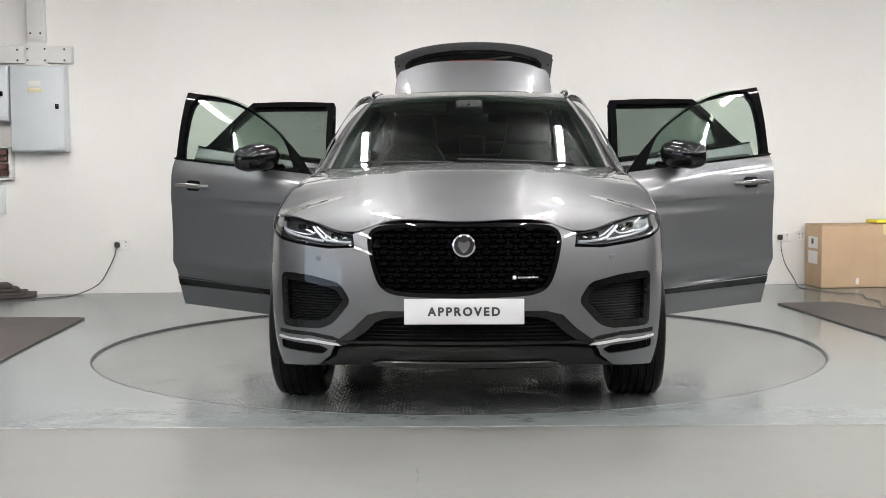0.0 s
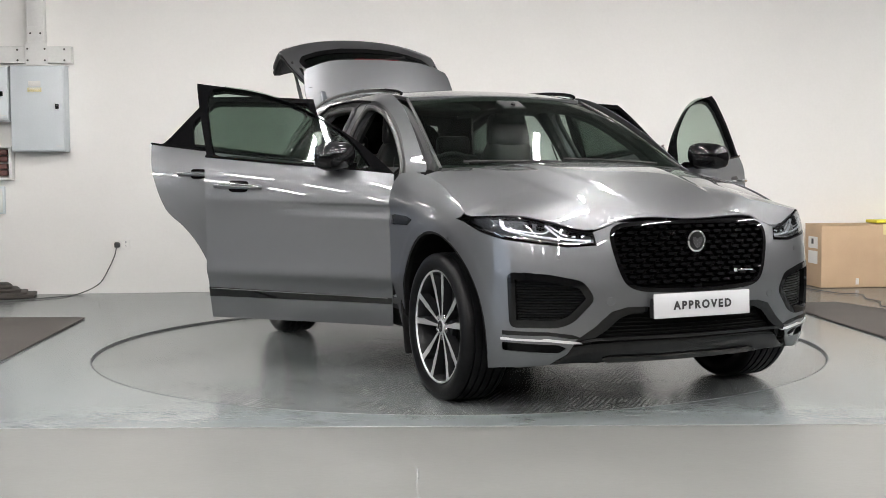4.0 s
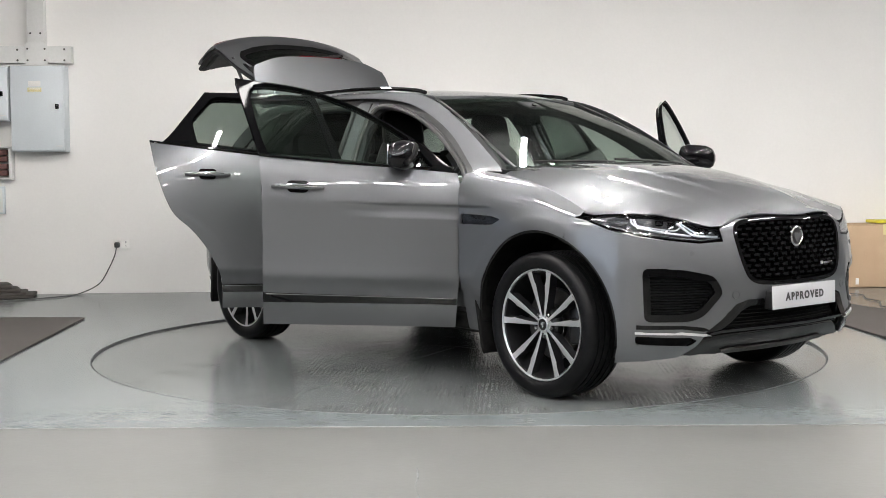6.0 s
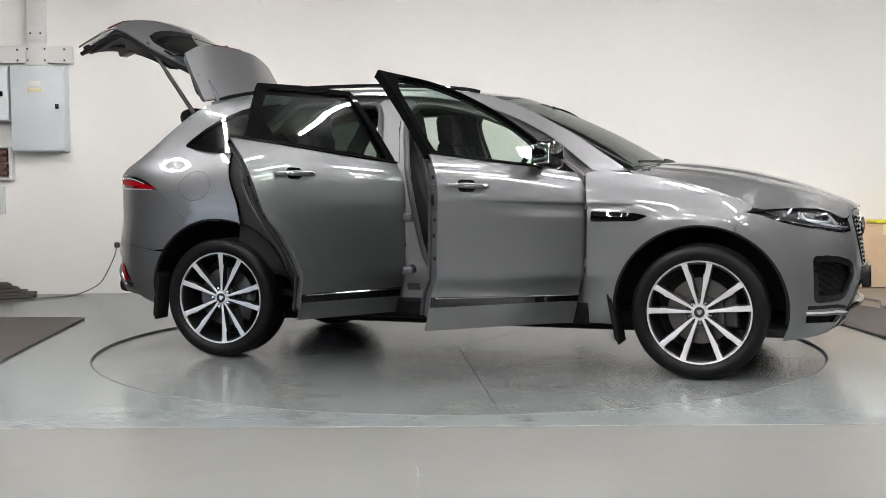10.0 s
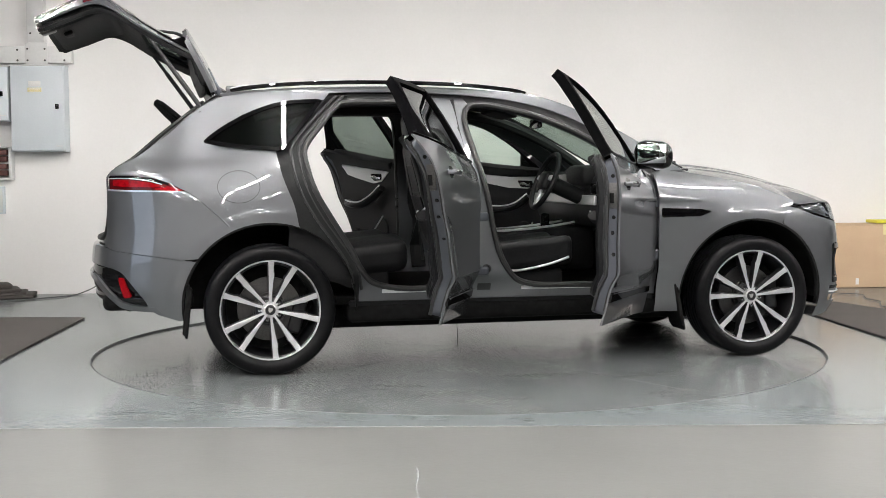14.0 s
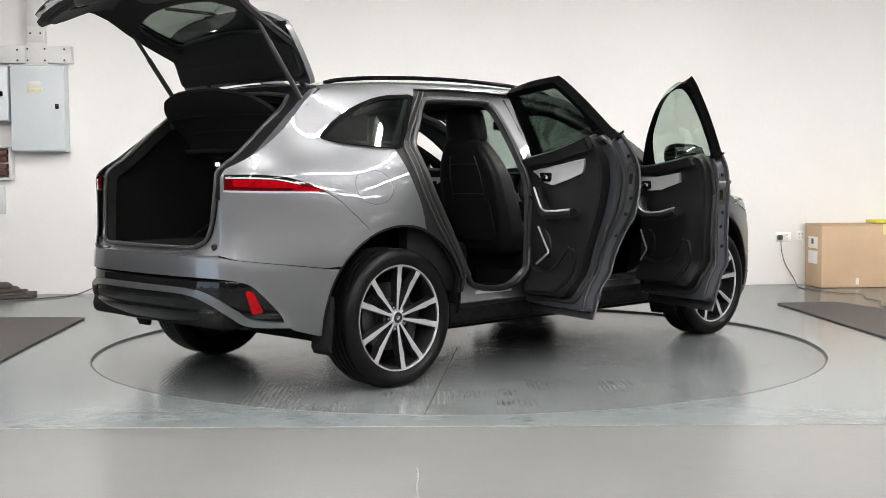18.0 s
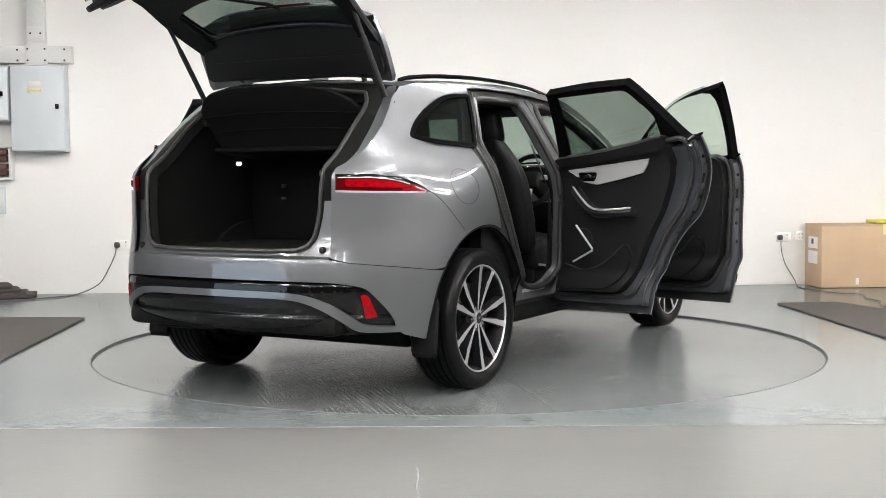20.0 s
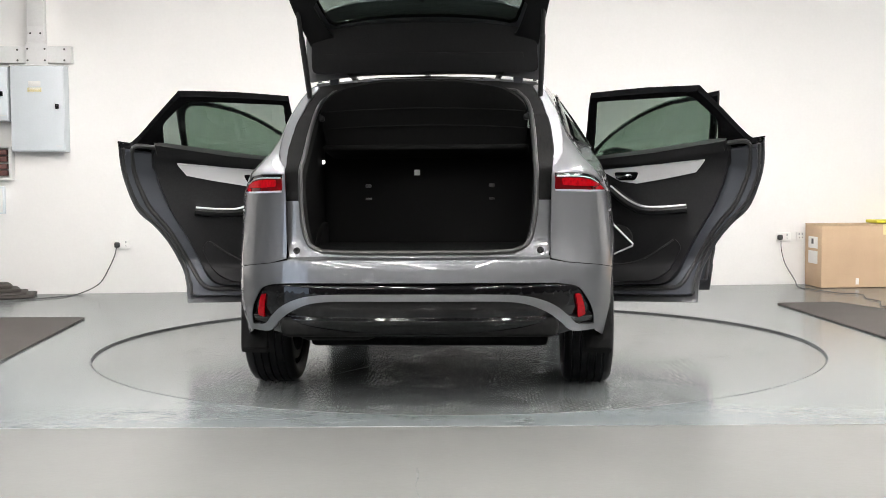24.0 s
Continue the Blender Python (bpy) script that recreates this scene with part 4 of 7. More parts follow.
        o += sz([(-1.06, 1.580), (-0.72, 1.586), (-0.39, 1.577), (-0.05, 1.546), (0.19, 1.494), (0.42, 1.406), (0.62, 1.296), (0.80, 1.160), (0.850, 1.122)])
        part("side_panel", panel(dedupe(o), fn, [QUARTER, TAIL_LAMP], 0.02, 0.006, 0.003, hint), PAINT, car, "grey metallic rear quarter and roof side")
        # fuel flap or plain disc line
        if g < 0:
            c = X(-1.60, 1.044)
            ring = [(c[0] + 0.117 * math.cos(2 * math.pi * k / 40), c[1] + 0.09 * math.sin(2 * math.pi * k / 40)) for k in range(40)]
            inner = [(c[0] + 0.1135 * math.cos(2 * math.pi * k / 40), c[1] + 0.0865 * math.sin(2 * math.pi * k / 40)) for k in range(40)]
            part("fuel_flap_gap", panel(ring, skin(-0.0012, g), [inner], 0.03, 0.001, 0, hint), SEAL, car, "thin round shut line of the fuel flap")
        strip = [X(*p) for p in curve([(-1.340, 1.262), (-1.232, 1.385), (-1.105, 1.534)], 4)] + [X(-1.078, 1.540)] + [X(*p) for p in curve([(-1.078, 1.545), (-1.185, 1.446), (-1.312, 1.304)], 4)]
        part("pillar_trim", panel(dedupe(strip), skin(-0.004, g), [], 0.03, 0.004, 0.002, hint), PLASTIC, car, "black pillar trim")
        # quarter window
        part("quarter_window", panel(inset_loop(QUARTER, 0.002), quarter_pane(0.010, g), [], 0.05, 0.004, 0.002, hint), PRIVACY, car, "tinted rear quarter glass")
        part("window_trim", panel(QUARTER, quarter_pane(-0.001, g), [inset_loop(QUARTER, 0.020)], 0.04, 0.012, 0.003, hint), GLOSS_BLACK, car, "gloss black window surround")
        # tail lamp
        lamp = part("tail_lamp", panel(inset_loop(TAIL_LAMP, 0.003), skin(0.010, g), [], 0.03, 0.02, 0.002, hint), RED_DARK, car, "dark red tail lamp with a bright red light bar")
        part("lamp_top", panel([Ry(0.655, 1.109), X(-2.20, 1.109), X(-2.08, 1.095), X(-1.985, 1.066), X(-1.99, 1.058), X(-2.09, 1.084), X(-2.20, 1.096), Ry(0.655, 1.096)], skin(0.002, g), [], 0.03, 0.010, 0.002, hint), GLOSS_BLACK, lamp, "black upper edge")
        part("light_line", tube([tuple(at(*q, 0.004, g)) for q in curve([Ry(0.66, 1.093), X(-2.20, 1.092), X(-2.10, 1.080), X(-2.02, 1.060)], 5)], 0.0028, 6), LAMP_WHITE, lamp, "thin pale line")
        part("light_pod", panel(rounded([Ry(0.69, 1.086), X(-2.19, 1.085), X(-2.10, 1.074), X(-2.005, 1.052), X(-2.05, 1.044), X(-2.20, 1.046), Ry(0.69, 1.052)], 0.014), skin(0.0, g), [], 0.025, 0.012, 0.005, hint), RED, lamp, "raised bright red light bar")
        part("light_tip", panel(rounded([X(-2.06, 1.040), X(-1.985, 1.050), X(-1.905, 1.030), X(-1.92, 1.026), X(-2.06, 1.028)], 0.004), skin(0.003, g), [], 0.02, 0.008, 0.002, hint), RED, lamp, "red outer light bar")
        part("lamp_base", panel([Ry(0.65, 1.0345), X(-2.16, 1.0285), X(-1.93, 1.0245), X(-1.93, 1.018), X(-2.16, 1.019), Ry(0.65, 1.025)], skin(-0.003, g), [], 0.04, 0.004, 0.001, hint), LAMP_WHITE, lamp, "pale strip")
        part("quarter_seam", tube([tuple(at(*X(*q), 0.0004, g)) for q in curve([(-1.885, 1.020), (-1.824, 0.982), (-1.759, 0.926), (-1.70, 0.873), (-1.655, 0.828)], 5)], 0.0022, 6), SEAL, car, "thin dark shut line")
        part("reflector", panel(rounded([Ry(0.735, 0.548), Ry(0.760, 0.545), Ry(0.792, 0.44), Ry(0.755, 0.43)], 0.012), skin(0.002, g), [], 0.02, 0.01, 0.003, hint), RED, car, "red rear reflector")
        # sills
        part("sill", panel([X(0.83, 0.385), X(0.83, 0.262), X(-0.97, 0.262), X(-0.99, 0.385)], skin(0.045, g), [], 0.06, 0.03, 0.004, hint), PLASTIC, car, "black plastic sill")
        # arch lips
        for cx, r, a0, a1 in ((AXLE, ARCH_F, -8, 180), (-AXLE, ARCH_R, 70, 186)):
            lip = arch(cx, r + 0.001, a0, a1, 30) + arch(cx, r - 0.012, a1, a0, 30)
            part("arch_lip", panel(lip, skin(0.004, g), [], 0.03, 0.03, 0.004, hint), DARK, car)
            n = 30
            ring = []
            for rr, yy in ((r - 0.005, 0.94), (r + 0.005, 0.90), (r + 0.005, 0.55)):
                for k in range(n + 1):
                    a = radians(-15 + 215 * k / n)
                    wx, wz = cx + rr * math.cos(a), max(0.34, HUB_Z + rr * math.sin(a))
                    ring.append((wx, g * min(yy, at(*X(wx, wz), 0.012).y), wz))
            fs = [(i * (n + 1) + k, i * (n + 1) + k + 1, (i + 1) * (n + 1) + k + 1, (i + 1) * (n + 1) + k) for i in range(2) for k in range(n)]
            fs += [tuple(range(2 * (n + 1), 3 * (n + 1)))]
            part("wheel_well", (ring, fs), DARK, car, fix=True)
        # mud flaps
        for x, zt, zb, wd in ((0.975, 0.45, 0.19, 0.20), (-1.885, 0.51, 0.235, 0.14)):
            sh = rbox(0.03, wd, zt - zb, 0.012)
            lean = -0.05 if x > 0 else 0.03
            part("mud_flap", warp(sh, lambda p: (x + p[0] + lean * (0.5 - (p[2] / (zt - zb) + 0.5)) * -1, g * (0.93 - wd / 2) + p[1], (zt + zb) / 2 + p[2] - 0.02 * (p[0] > 0))), DARK, car, "black mud flap")
        # side frame seen with the doors open
        jamb(car, g, hint)
    both(sides)
    # bonnet
    back = curve([(1.135, 0), (1.125, 0.25), (1.10, 0.5), (1.06, 0.68), (1.035, 0.762)], 5)
    right = back + [(x, y - 0.004) for x, y, _ in BONNET_EDGE[1:]] + curve([(2.212, 0.33), (2.228, 0.22), (2.242, 0.1), (2.246, 0)], 4)
    bo = dedupe(right + [(x, -y) for x, y in reversed(right)])
    part("bonnet", panel(bo, bonnet_surface, [], 0.02, 0.008, 0.004, (0, 0, 1)), PAINT, car, "grey metallic bonnet with a raised centre")
    # roof
    ro = curve([(0.265, 0), (0.26, 0.2), (0.245, 0.4), (0.20, 0.575)], 5) + curve([(0.20, 0.575), (0.0, 0.612), (-0.4, 0.632), (-1.0, 0.622), (-1.45, 0.592), (-1.68, 0.565)], 6) + curve([(-1.68, 0.565), (-1.705, 0.3), (-1.71, 0)], 4)
    ro = dedupe(ro + [(x, -y) for x, y in reversed(ro)])
    sun = rounded([(-0.12, 0.46), (-1.3, 0.46), (-1.3, -0.46), (-0.12, -0.46)], 0.06)
    part("roof", panel(ro, roof_surface, [sun], 0.05, 0.02, 0.004, (0, 0, 1)), PAINT, car, "grey metallic roof")
    part("roof_glass", panel(inset_loop(sun, 0.003), lambda x, y: roof_surface(x, y) + np.array([0, 0, -0.003]), [], 0.08, 0.006, 0.002, (0, 0, 1)), GLOSS_BLACK, car, "dark panoramic roof glass")

    def rails(g):
        path = curve([(0.12, 0.588, 1.585), (0.02, 0.592, 1.605), (-0.3, 0.604, 1.632), (-0.8, 0.606, 1.642), (-1.25, 0.588, 1.63), (-1.52, 0.565, 1.608), (-1.62, 0.556, 1.588)], 6)
        part("roof_rail", tube([(x, g * y, z) for x, y, z in path], 0.0105, 8, 1.1), GLOSS_BLACK, car, "black roof rail")
        d = curve([(1.06, 0.745, 1.135), (0.82, 0.703, 1.262), (0.62, 0.668, 1.368), (0.42, 0.630, 1.462), (0.215, 0.588, 1.548)], 6)
        part("screen_trim", tube([(x, g * y, z) for x, y, z in d], 0.010, 8, 0.6), SEAL, car)
    both(rails)
    # windscreen
    def screen(u, v):
        y = u * (0.742 - 0.155 * v)
        zc = 1.158 + 0.413 * v + 0.030 * np.sin(np.pi * v)
        x = 1.13 - 0.868 * v - 0.085 * u * u * (1 - 0.6 * v)
        z = zc - (0.018 + 0.022 * v) * u * u
        return np.stack([x, y, z], 1)
    q = [(-1, 0), (-0.5, 0), (0, 0), (0.5, 0), (1, 0), (1, 0.5), (1, 1), (0, 1), (-1, 1), (-1, 0.5)]
    part("windscreen", panel(q, screen, [], 0.08, 0.005, 0, (1, 0, 1)), SCREEN, car, "wide windscreen")
    part("screen_band", panel([(-1, 0.93), (1, 0.93), (1, 1), (-1, 1)], lambda u, v: screen(u, v) + np.array([-0.006, 0, -0.008]), [], 0.1, 0.002, 0, (1, 0, 1)), SEAL, car)
    part("cowl", panel([(-1, -0.06), (1, -0.06), (1, 0.02), (-1, 0.02)], lambda u, v: screen(u, v) + np.array([0.01, 0, -0.012]), [], 0.1, 0.004, 0, (1, 0, 1)), PLASTIC, car)
    for y0, y1 in ((0.55, -0.05), (-0.08, -0.62)):
        w = [screen(np.array([y0 / 0.74 + (y1 - y0) / 0.74 * k / 8]), np.array([-0.005 + 0.03 * k / 8]))[0] + np.array([0.016, 0, 0.012]) for k in range(9)]
        part("wiper", tube(w, 0.008, 6), PLASTIC, car, "black wiper")
    # floor pan and underside
    part("underbody", join(moved(rbox(3.4, 1.24, 0.14, 0.03), pose(0.05, 0, 0.28)), moved(rbox(1.9, 1.70, 0.10, 0.03), pose(-0.05, 0, 0.32))), DARK, car)
    part("rear_crossmember", join(moved(rbox(0.5, 1.3, 0.10, 0.04), pose(-2.1, 0, 0.40)), moved(rbox(0.35, 0.40, 0.14, 0.06), pose(-2.06, 0.40, 0.385))), DARK, car)
    part("front_undertray", warp(rbox(0.45, 1.55, 0.05, 0.015), lambda p: (1.86 + p[0] - 0.22 * p[1] ** 2, p[1], 0.245 + p[2])), PLASTIC, car, "black undertray")


def dedupe(pts):
    out = []
    for p in pts:
        if not out or math.dist(out[-1], p) > 0.002:
            out.append(p)
    if math.dist(out[0], out[-1]) < 0.002:
        out.pop()
    return out


def inset_loop(loop, e):
    return [tuple(p) for p in inset(np.array(resample(loop, 0.03)), e)]


GRILLE_HALF = [(0.0, 0.893)] + [Fy(*p) for p in curve([(0.12, 0.893), (0.30, 0.887), (0.40, 0.872), (0.432, 0.835), (0.425, 0.77), (0.395, 0.67), (0.36, 0.610), (0.30, 0.583), (0.2, 0.574)], 4)] + [(0.0, 0.570)]
FOG = rounded([X(2.012, 0.668), Fy(0.70, 0.660), Fy(0.555, 0.628), Fy(0.505, 0.545), Fy(0.60, 0.440), Fy(0.66, 0.418), X(2.02, 0.418)], 0.035)
SLOT = rounded([X(1.985, 0.352), Fy(0.66, 0.342), Fy(0.625, 0.325), Fy(0.66, 0.300), X(1.985, 0.312)], 0.012)
HEAD = rounded([X(1.68, 0.895), X(1.80, 0.912), X(1.92, 0.918), Fy(0.80, 0.912), Fy(0.70, 0.888), Fy(0.60, 0.852), Fy(0.508, 0.836), Fy(0.503, 0.792), Fy(0.62, 0.784), Fy(0.76, 0.802), X(1.99, 0.819), X(1.86, 0.848)], 0.012)
QUARTER = dedupe([X(*p) for p in curve([(-1.805, 1.288), (-1.63, 1.264), (-1.375, 1.243)], 4)] + [X(*p) for p in curve([(-1.345, 1.252), (-1.235, 1.375), (-1.105, 1.532)], 4)]
                 + [X(*p) for p in curve([(-1.135, 1.542), (-1.33, 1.526), (-1.51, 1.474), (-1.68, 1.392), (-1.78, 1.330), (-1.815, 1.300)], 4)])
TAIL_LAMP = [Ry(0.650, 1.112), X(-2.20, 1.112), X(-2.08, 1.098), X(-1.98, 1.068), X(-1.885, 1.022), X(-2.0, 1.022), X(-2.16, 1.024), Ry(0.650, 1.030)]

_qs = np.array(resample(QUARTER, 0.03))
_qp = skin()(_qs[:, 0], _qs[:, 1])
_qk = np.linalg.lstsq(np.stack([np.ones(len(_qp)), _qp[:, 0] + 1.45, _qp[:, 2] - 1.38, (_qp[:, 0] + 1.45) ** 2], 1), _qp[:, 1], rcond=None)[0]


def quarter_pane(depth, g):
    """A smooth pane laid through the quarter window's opening."""
    def fn(s, z):
        p = skin(0, 1)(s, z)
        y = _qk[0] + _qk[1] * (p[:, 0] + 1.45) + _qk[2] * (p[:, 2] - 1.38) + _qk[3] * (p[:, 0] + 1.45) ** 2 + 0.018 * np.clip(1 - ((p[:, 0] + 1.45) / 0.36) ** 2, 0, 1)
        return np.stack([p[:, 0], g * (y - depth), p[:, 2]], 1)
    return fn


WING_TOP = [(1.035, 1.110), (1.2, 1.085), (1.4, 1.045), (1.55, 1.000), (1.66, 0.958), (1.72, 0.930)]
BONNET_EDGE = [tuple(at(*p)) for p in [X(*q) for q in curve(WING_TOP, 5)] + [X(1.80, 0.921), X(1.92, 0.926), Fy(0.80, 0.921), Fy(0.75, 0.908), Fy(0.70, 0.897), Fy(0.65, 0.880), Fy(0.60, 0.864), Fy(0.55, 0.856), Fy(0.505, 0.856), Fy(0.46, 0.870), Fy(0.40, 0.892)]]
_bc = pchip([(1.0, 1.168), (1.13, 1.163), (1.3, 1.152), (1.6, 1.112), (1.8, 1.066), (1.97, 1.018), (2.1, 0.972), (2.19, 0.938), (2.235, 0.912), (2.25, 0.899)])
_be = pchip([(1.0, 1.118)] + [(x, z) for x, y, z in BONNET_EDGE] + [(2.25, 0.905)])
_by = pchip([(1.0, 0.76)] + [(x, y) for x, y, z in BONNET_EDGE] + [(2.25, 0.39)])


def bonnet_surface(x, y):
    a = np.clip(np.abs(y) / _by(x), 0, 1.05)
    z = _be(x) + (_bc(x) - _be(x)) * (1 - a ** 2.4)
    fade = np.clip((2.2 - x) / 0.4, 0, 1) * np.clip((x - 1.0) / 0.3, 0, 1)
    ridge, outer = 0.27 + 0.13 * (1.9 - x), 0.50 + 0.10 * (1.9 - x)
    z = z + 0.010 * fade * (1 / (1 + np.exp((np.abs(y) - ridge) / 0.007))) + 0.008 * fade * (1 / (1 + np.exp((np.abs(y) - outer) / 0.010))) - 0.009 * fade
    return np.stack([x, y, z], 1)


_rc = pchip([(0.30, 1.566), (0.2, 1.586), (0.0, 1.617), (-0.3, 1.640), (-0.65, 1.648), (-1.1, 1.640), (-1.5, 1.618), (-1.75, 1.592)])


def roof_surface(x, y):
    return np.stack([x, y, _rc(x) - 0.030 * (np.abs(y) / 0.62) ** 2.2], 1)


def jamb(car, g, hint):
    """The body frame behind the doors: sill, centre pillar, seals."""
    inner = 0.052
    f_ap = dedupe(curve([(0.80, 1.08), (0.62, 1.215), (0.42, 1.335), (0.2, 1.432), (-0.02, 1.492), (-0.18, 1.515), (-0.262, 1.49), (-0.285, 1.40), (-0.255, 1.24), (-0.20, 1.0), (-0.15, 0.75), (-0.10, 0.60), (-0.02, 0.50), (0.10, 0.462), (0.3, 0.455), (0.62, 0.455), (0.74, 0.50), (0.775, 0.62), (0.785, 0.85), (0.80, 1.05)], 4))
    r_ap = dedupe(curve([(-0.50, 1.518), (-0.60, 1.525), (-0.95, 1.52), (-1.03, 1.49), (-1.12, 1.39), (-1.215, 1.27), (-1.225, 1.18), (-1.18, 1.02), (-1.09, 0.86), (-0.99, 0.70), (-0.93, 0.58), (-0.86, 0.50), (-0.72, 0.462), (-0.55, 0.458), (-0.45, 0.50), (-0.405, 0.62), (-0.40, 0.85), (-0.41, 1.10), (-0.43, 1.30), (-0.46, 1.46), (-0.49, 1.515)], 4))
    def lay(loop):
        return [X(*p) for p in loop]
    # the grey frame stops before the black rear jamb
    frame_o = sz([(0.87, 1.11), (0.62, 1.305), (0.42, 1.416), (0.19, 1.506), (-0.05, 1.560), (-0.39, 1.59), (-0.72, 1.60), (-1.06, 1.595)]) + sz([(-1.06, 1.595), (-1.18, 1.46), (-1.33, 1.29)]) \
        + [X(-1.26, 1.20), X(-1.12, 0.82), X(-0.96, 0.58), X(-0.93, 0.385), X(0.84, 0.385)]
    part("door_frame", panel(dedupe(frame_o), skin(inner, g), [lay(f_ap), lay(r_ap)], 0.04, 0.04, 0.006, hint), PAINT, car, "grey painted door frame with sill and centre pillar")
    rj = sz([(-1.40, 1.285), (-1.37, 1.10), (-1.30, 0.94), (-1.28, 0.82)]) + arch(-AXLE, ARCH_R, 70, -8, 16) + [X(-0.94, 0.27), X(-0.93, 0.58), X(-1.0, 0.70), X(-1.10, 0.86), X(-1.19, 1.02), X(-1.235, 1.18), X(-1.24, 1.285)]
    part("rear_jamb", panel(dedupe(rj), skin(0.035, g), [], 0.04, 0.03, 0.006, hint), PLASTIC, car, "black plastic rear door jamb")
    uj = [X(*p) for p in [(-1.232, 1.18), (-1.222, 1.272), (-1.126, 1.394), (-1.036, 1.496), (-0.95, 1.528), (-0.95, 1.585), (-1.055, 1.582), (-1.17, 1.45), (-1.315, 1.292), (-1.37, 1.275), (-1.34, 1.19)]]
    part("upper_jamb", panel(uj, skin(0.046, g), [], 0.04, 0.02, 0.004, hint), PLASTIC, car, "black plastic upper door jamb")
    for loop in (f_ap, r_ap):
        path = [tuple(at(*X(*p), inner - 0.008, g)) for p in resample(loop, 0.04)]
        path.append(path[0])
        part("door_seal", tube(path, 0.017, 8), SEAL, car, "black rubber door seal")
    top_f = [(0.855, 1.108), (0.62, 1.300), (0.42, 1.411), (0.19, 1.500), (-0.05, 1.552), (-0.29, 1.572)]
    low_f = [(-0.235, 1.503), (-0.18, 1.517), (-0.02, 1.494), (0.2, 1.434), (0.42, 1.337), (0.62, 1.217), (0.80, 1.082)]
    top_r = [(-0.44, 1.571), (-0.72, 1.579), (-0.955, 1.578)]
    low_r = [(-0.955, 1.522), (-0.60, 1.527), (-0.50, 1.520)]
    for hi, lo in ((top_f, low_f), (top_r, low_r)):
        part("header_seal", panel(dedupe([X(*p) for p in curve(hi, 4) + curve(lo, 4)]), skin(inner - 0.006, g), [], 0.04, 0.006, 0.002, hint), SEAL, car, "black trim above the door opening")
    ridge = [(-1.02, 1.560), (-1.15, 1.435), (-1.285, 1.285), (-1.300, 1.18), (-1.262, 1.02), (-1.175, 0.86), (-1.075, 0.72), (-1.0, 0.60), (-0.962, 0.46)]
    for off, r in ((0.0, 0.008), (0.042, 0.010)):
        part("jamb_ridge", tube([tuple(at(*X(x + off, z), 0.032 + 0.25 * off, g)) for x, z in curve(ridge, 5)], r, 6), SEAL, car, "raised black rubber ridge")
    for x0, x1 in ((0.70, 0.02), (-0.50, -0.80)):
        pl = [X(x0, 0.452), X(x1, 0.452), X(x1, 0.432), X(x0, 0.432)]
        part("sill_plate", panel(pl, skin(0.045, g), [], 0.06, 0.008, 0.002, hint), ALU, car, "bright metal sill plate")
    # rear face of the front wing behind the door gap
    part("hinge_pillar", panel([X(0.90, 0.32), X(0.90, 1.09), X(0.80, 1.09), X(0.80, 0.32)], skin(0.10, g), [], 0.06, 0.05, 0.0, hint), DARK, car)
    for z in (0.62, 0.93):
        part("door_hinge", moved(rbox(0.10, 0.09, 0.06, 0.012), pose(0.81, g * 0.885, z)), SHADED_PAINT, car)
        part("door_hinge", moved(rbox(0.09, 0.07, 0.05, 0.012), pose(-0.235, g * 0.885, z - 0.07)), SHADED_PAINT, car)
    for x, z in ((-0.165, 0.70), (-0.10, 0.56)):
        part("pillar_plug", moved(lathe([(0.0001, 0.012), (0.022, 0.012), (0.028, 0.0)], 16), Matrix.Translation(at(*X(x - 0.10, z), inner, g)) @ pose(0, 0, 0, 0, 0, 0 if g > 0 else 180)), PLASTIC, car)
    part("pillar_label", panel([X(-0.165, 0.475), X(-0.245, 0.475), X(-0.245, 0.435), X(-0.165, 0.435)], skin(inner - 0.003, g), [], 0.05, 0.002, 0, hint), INK, car, "black printed label")


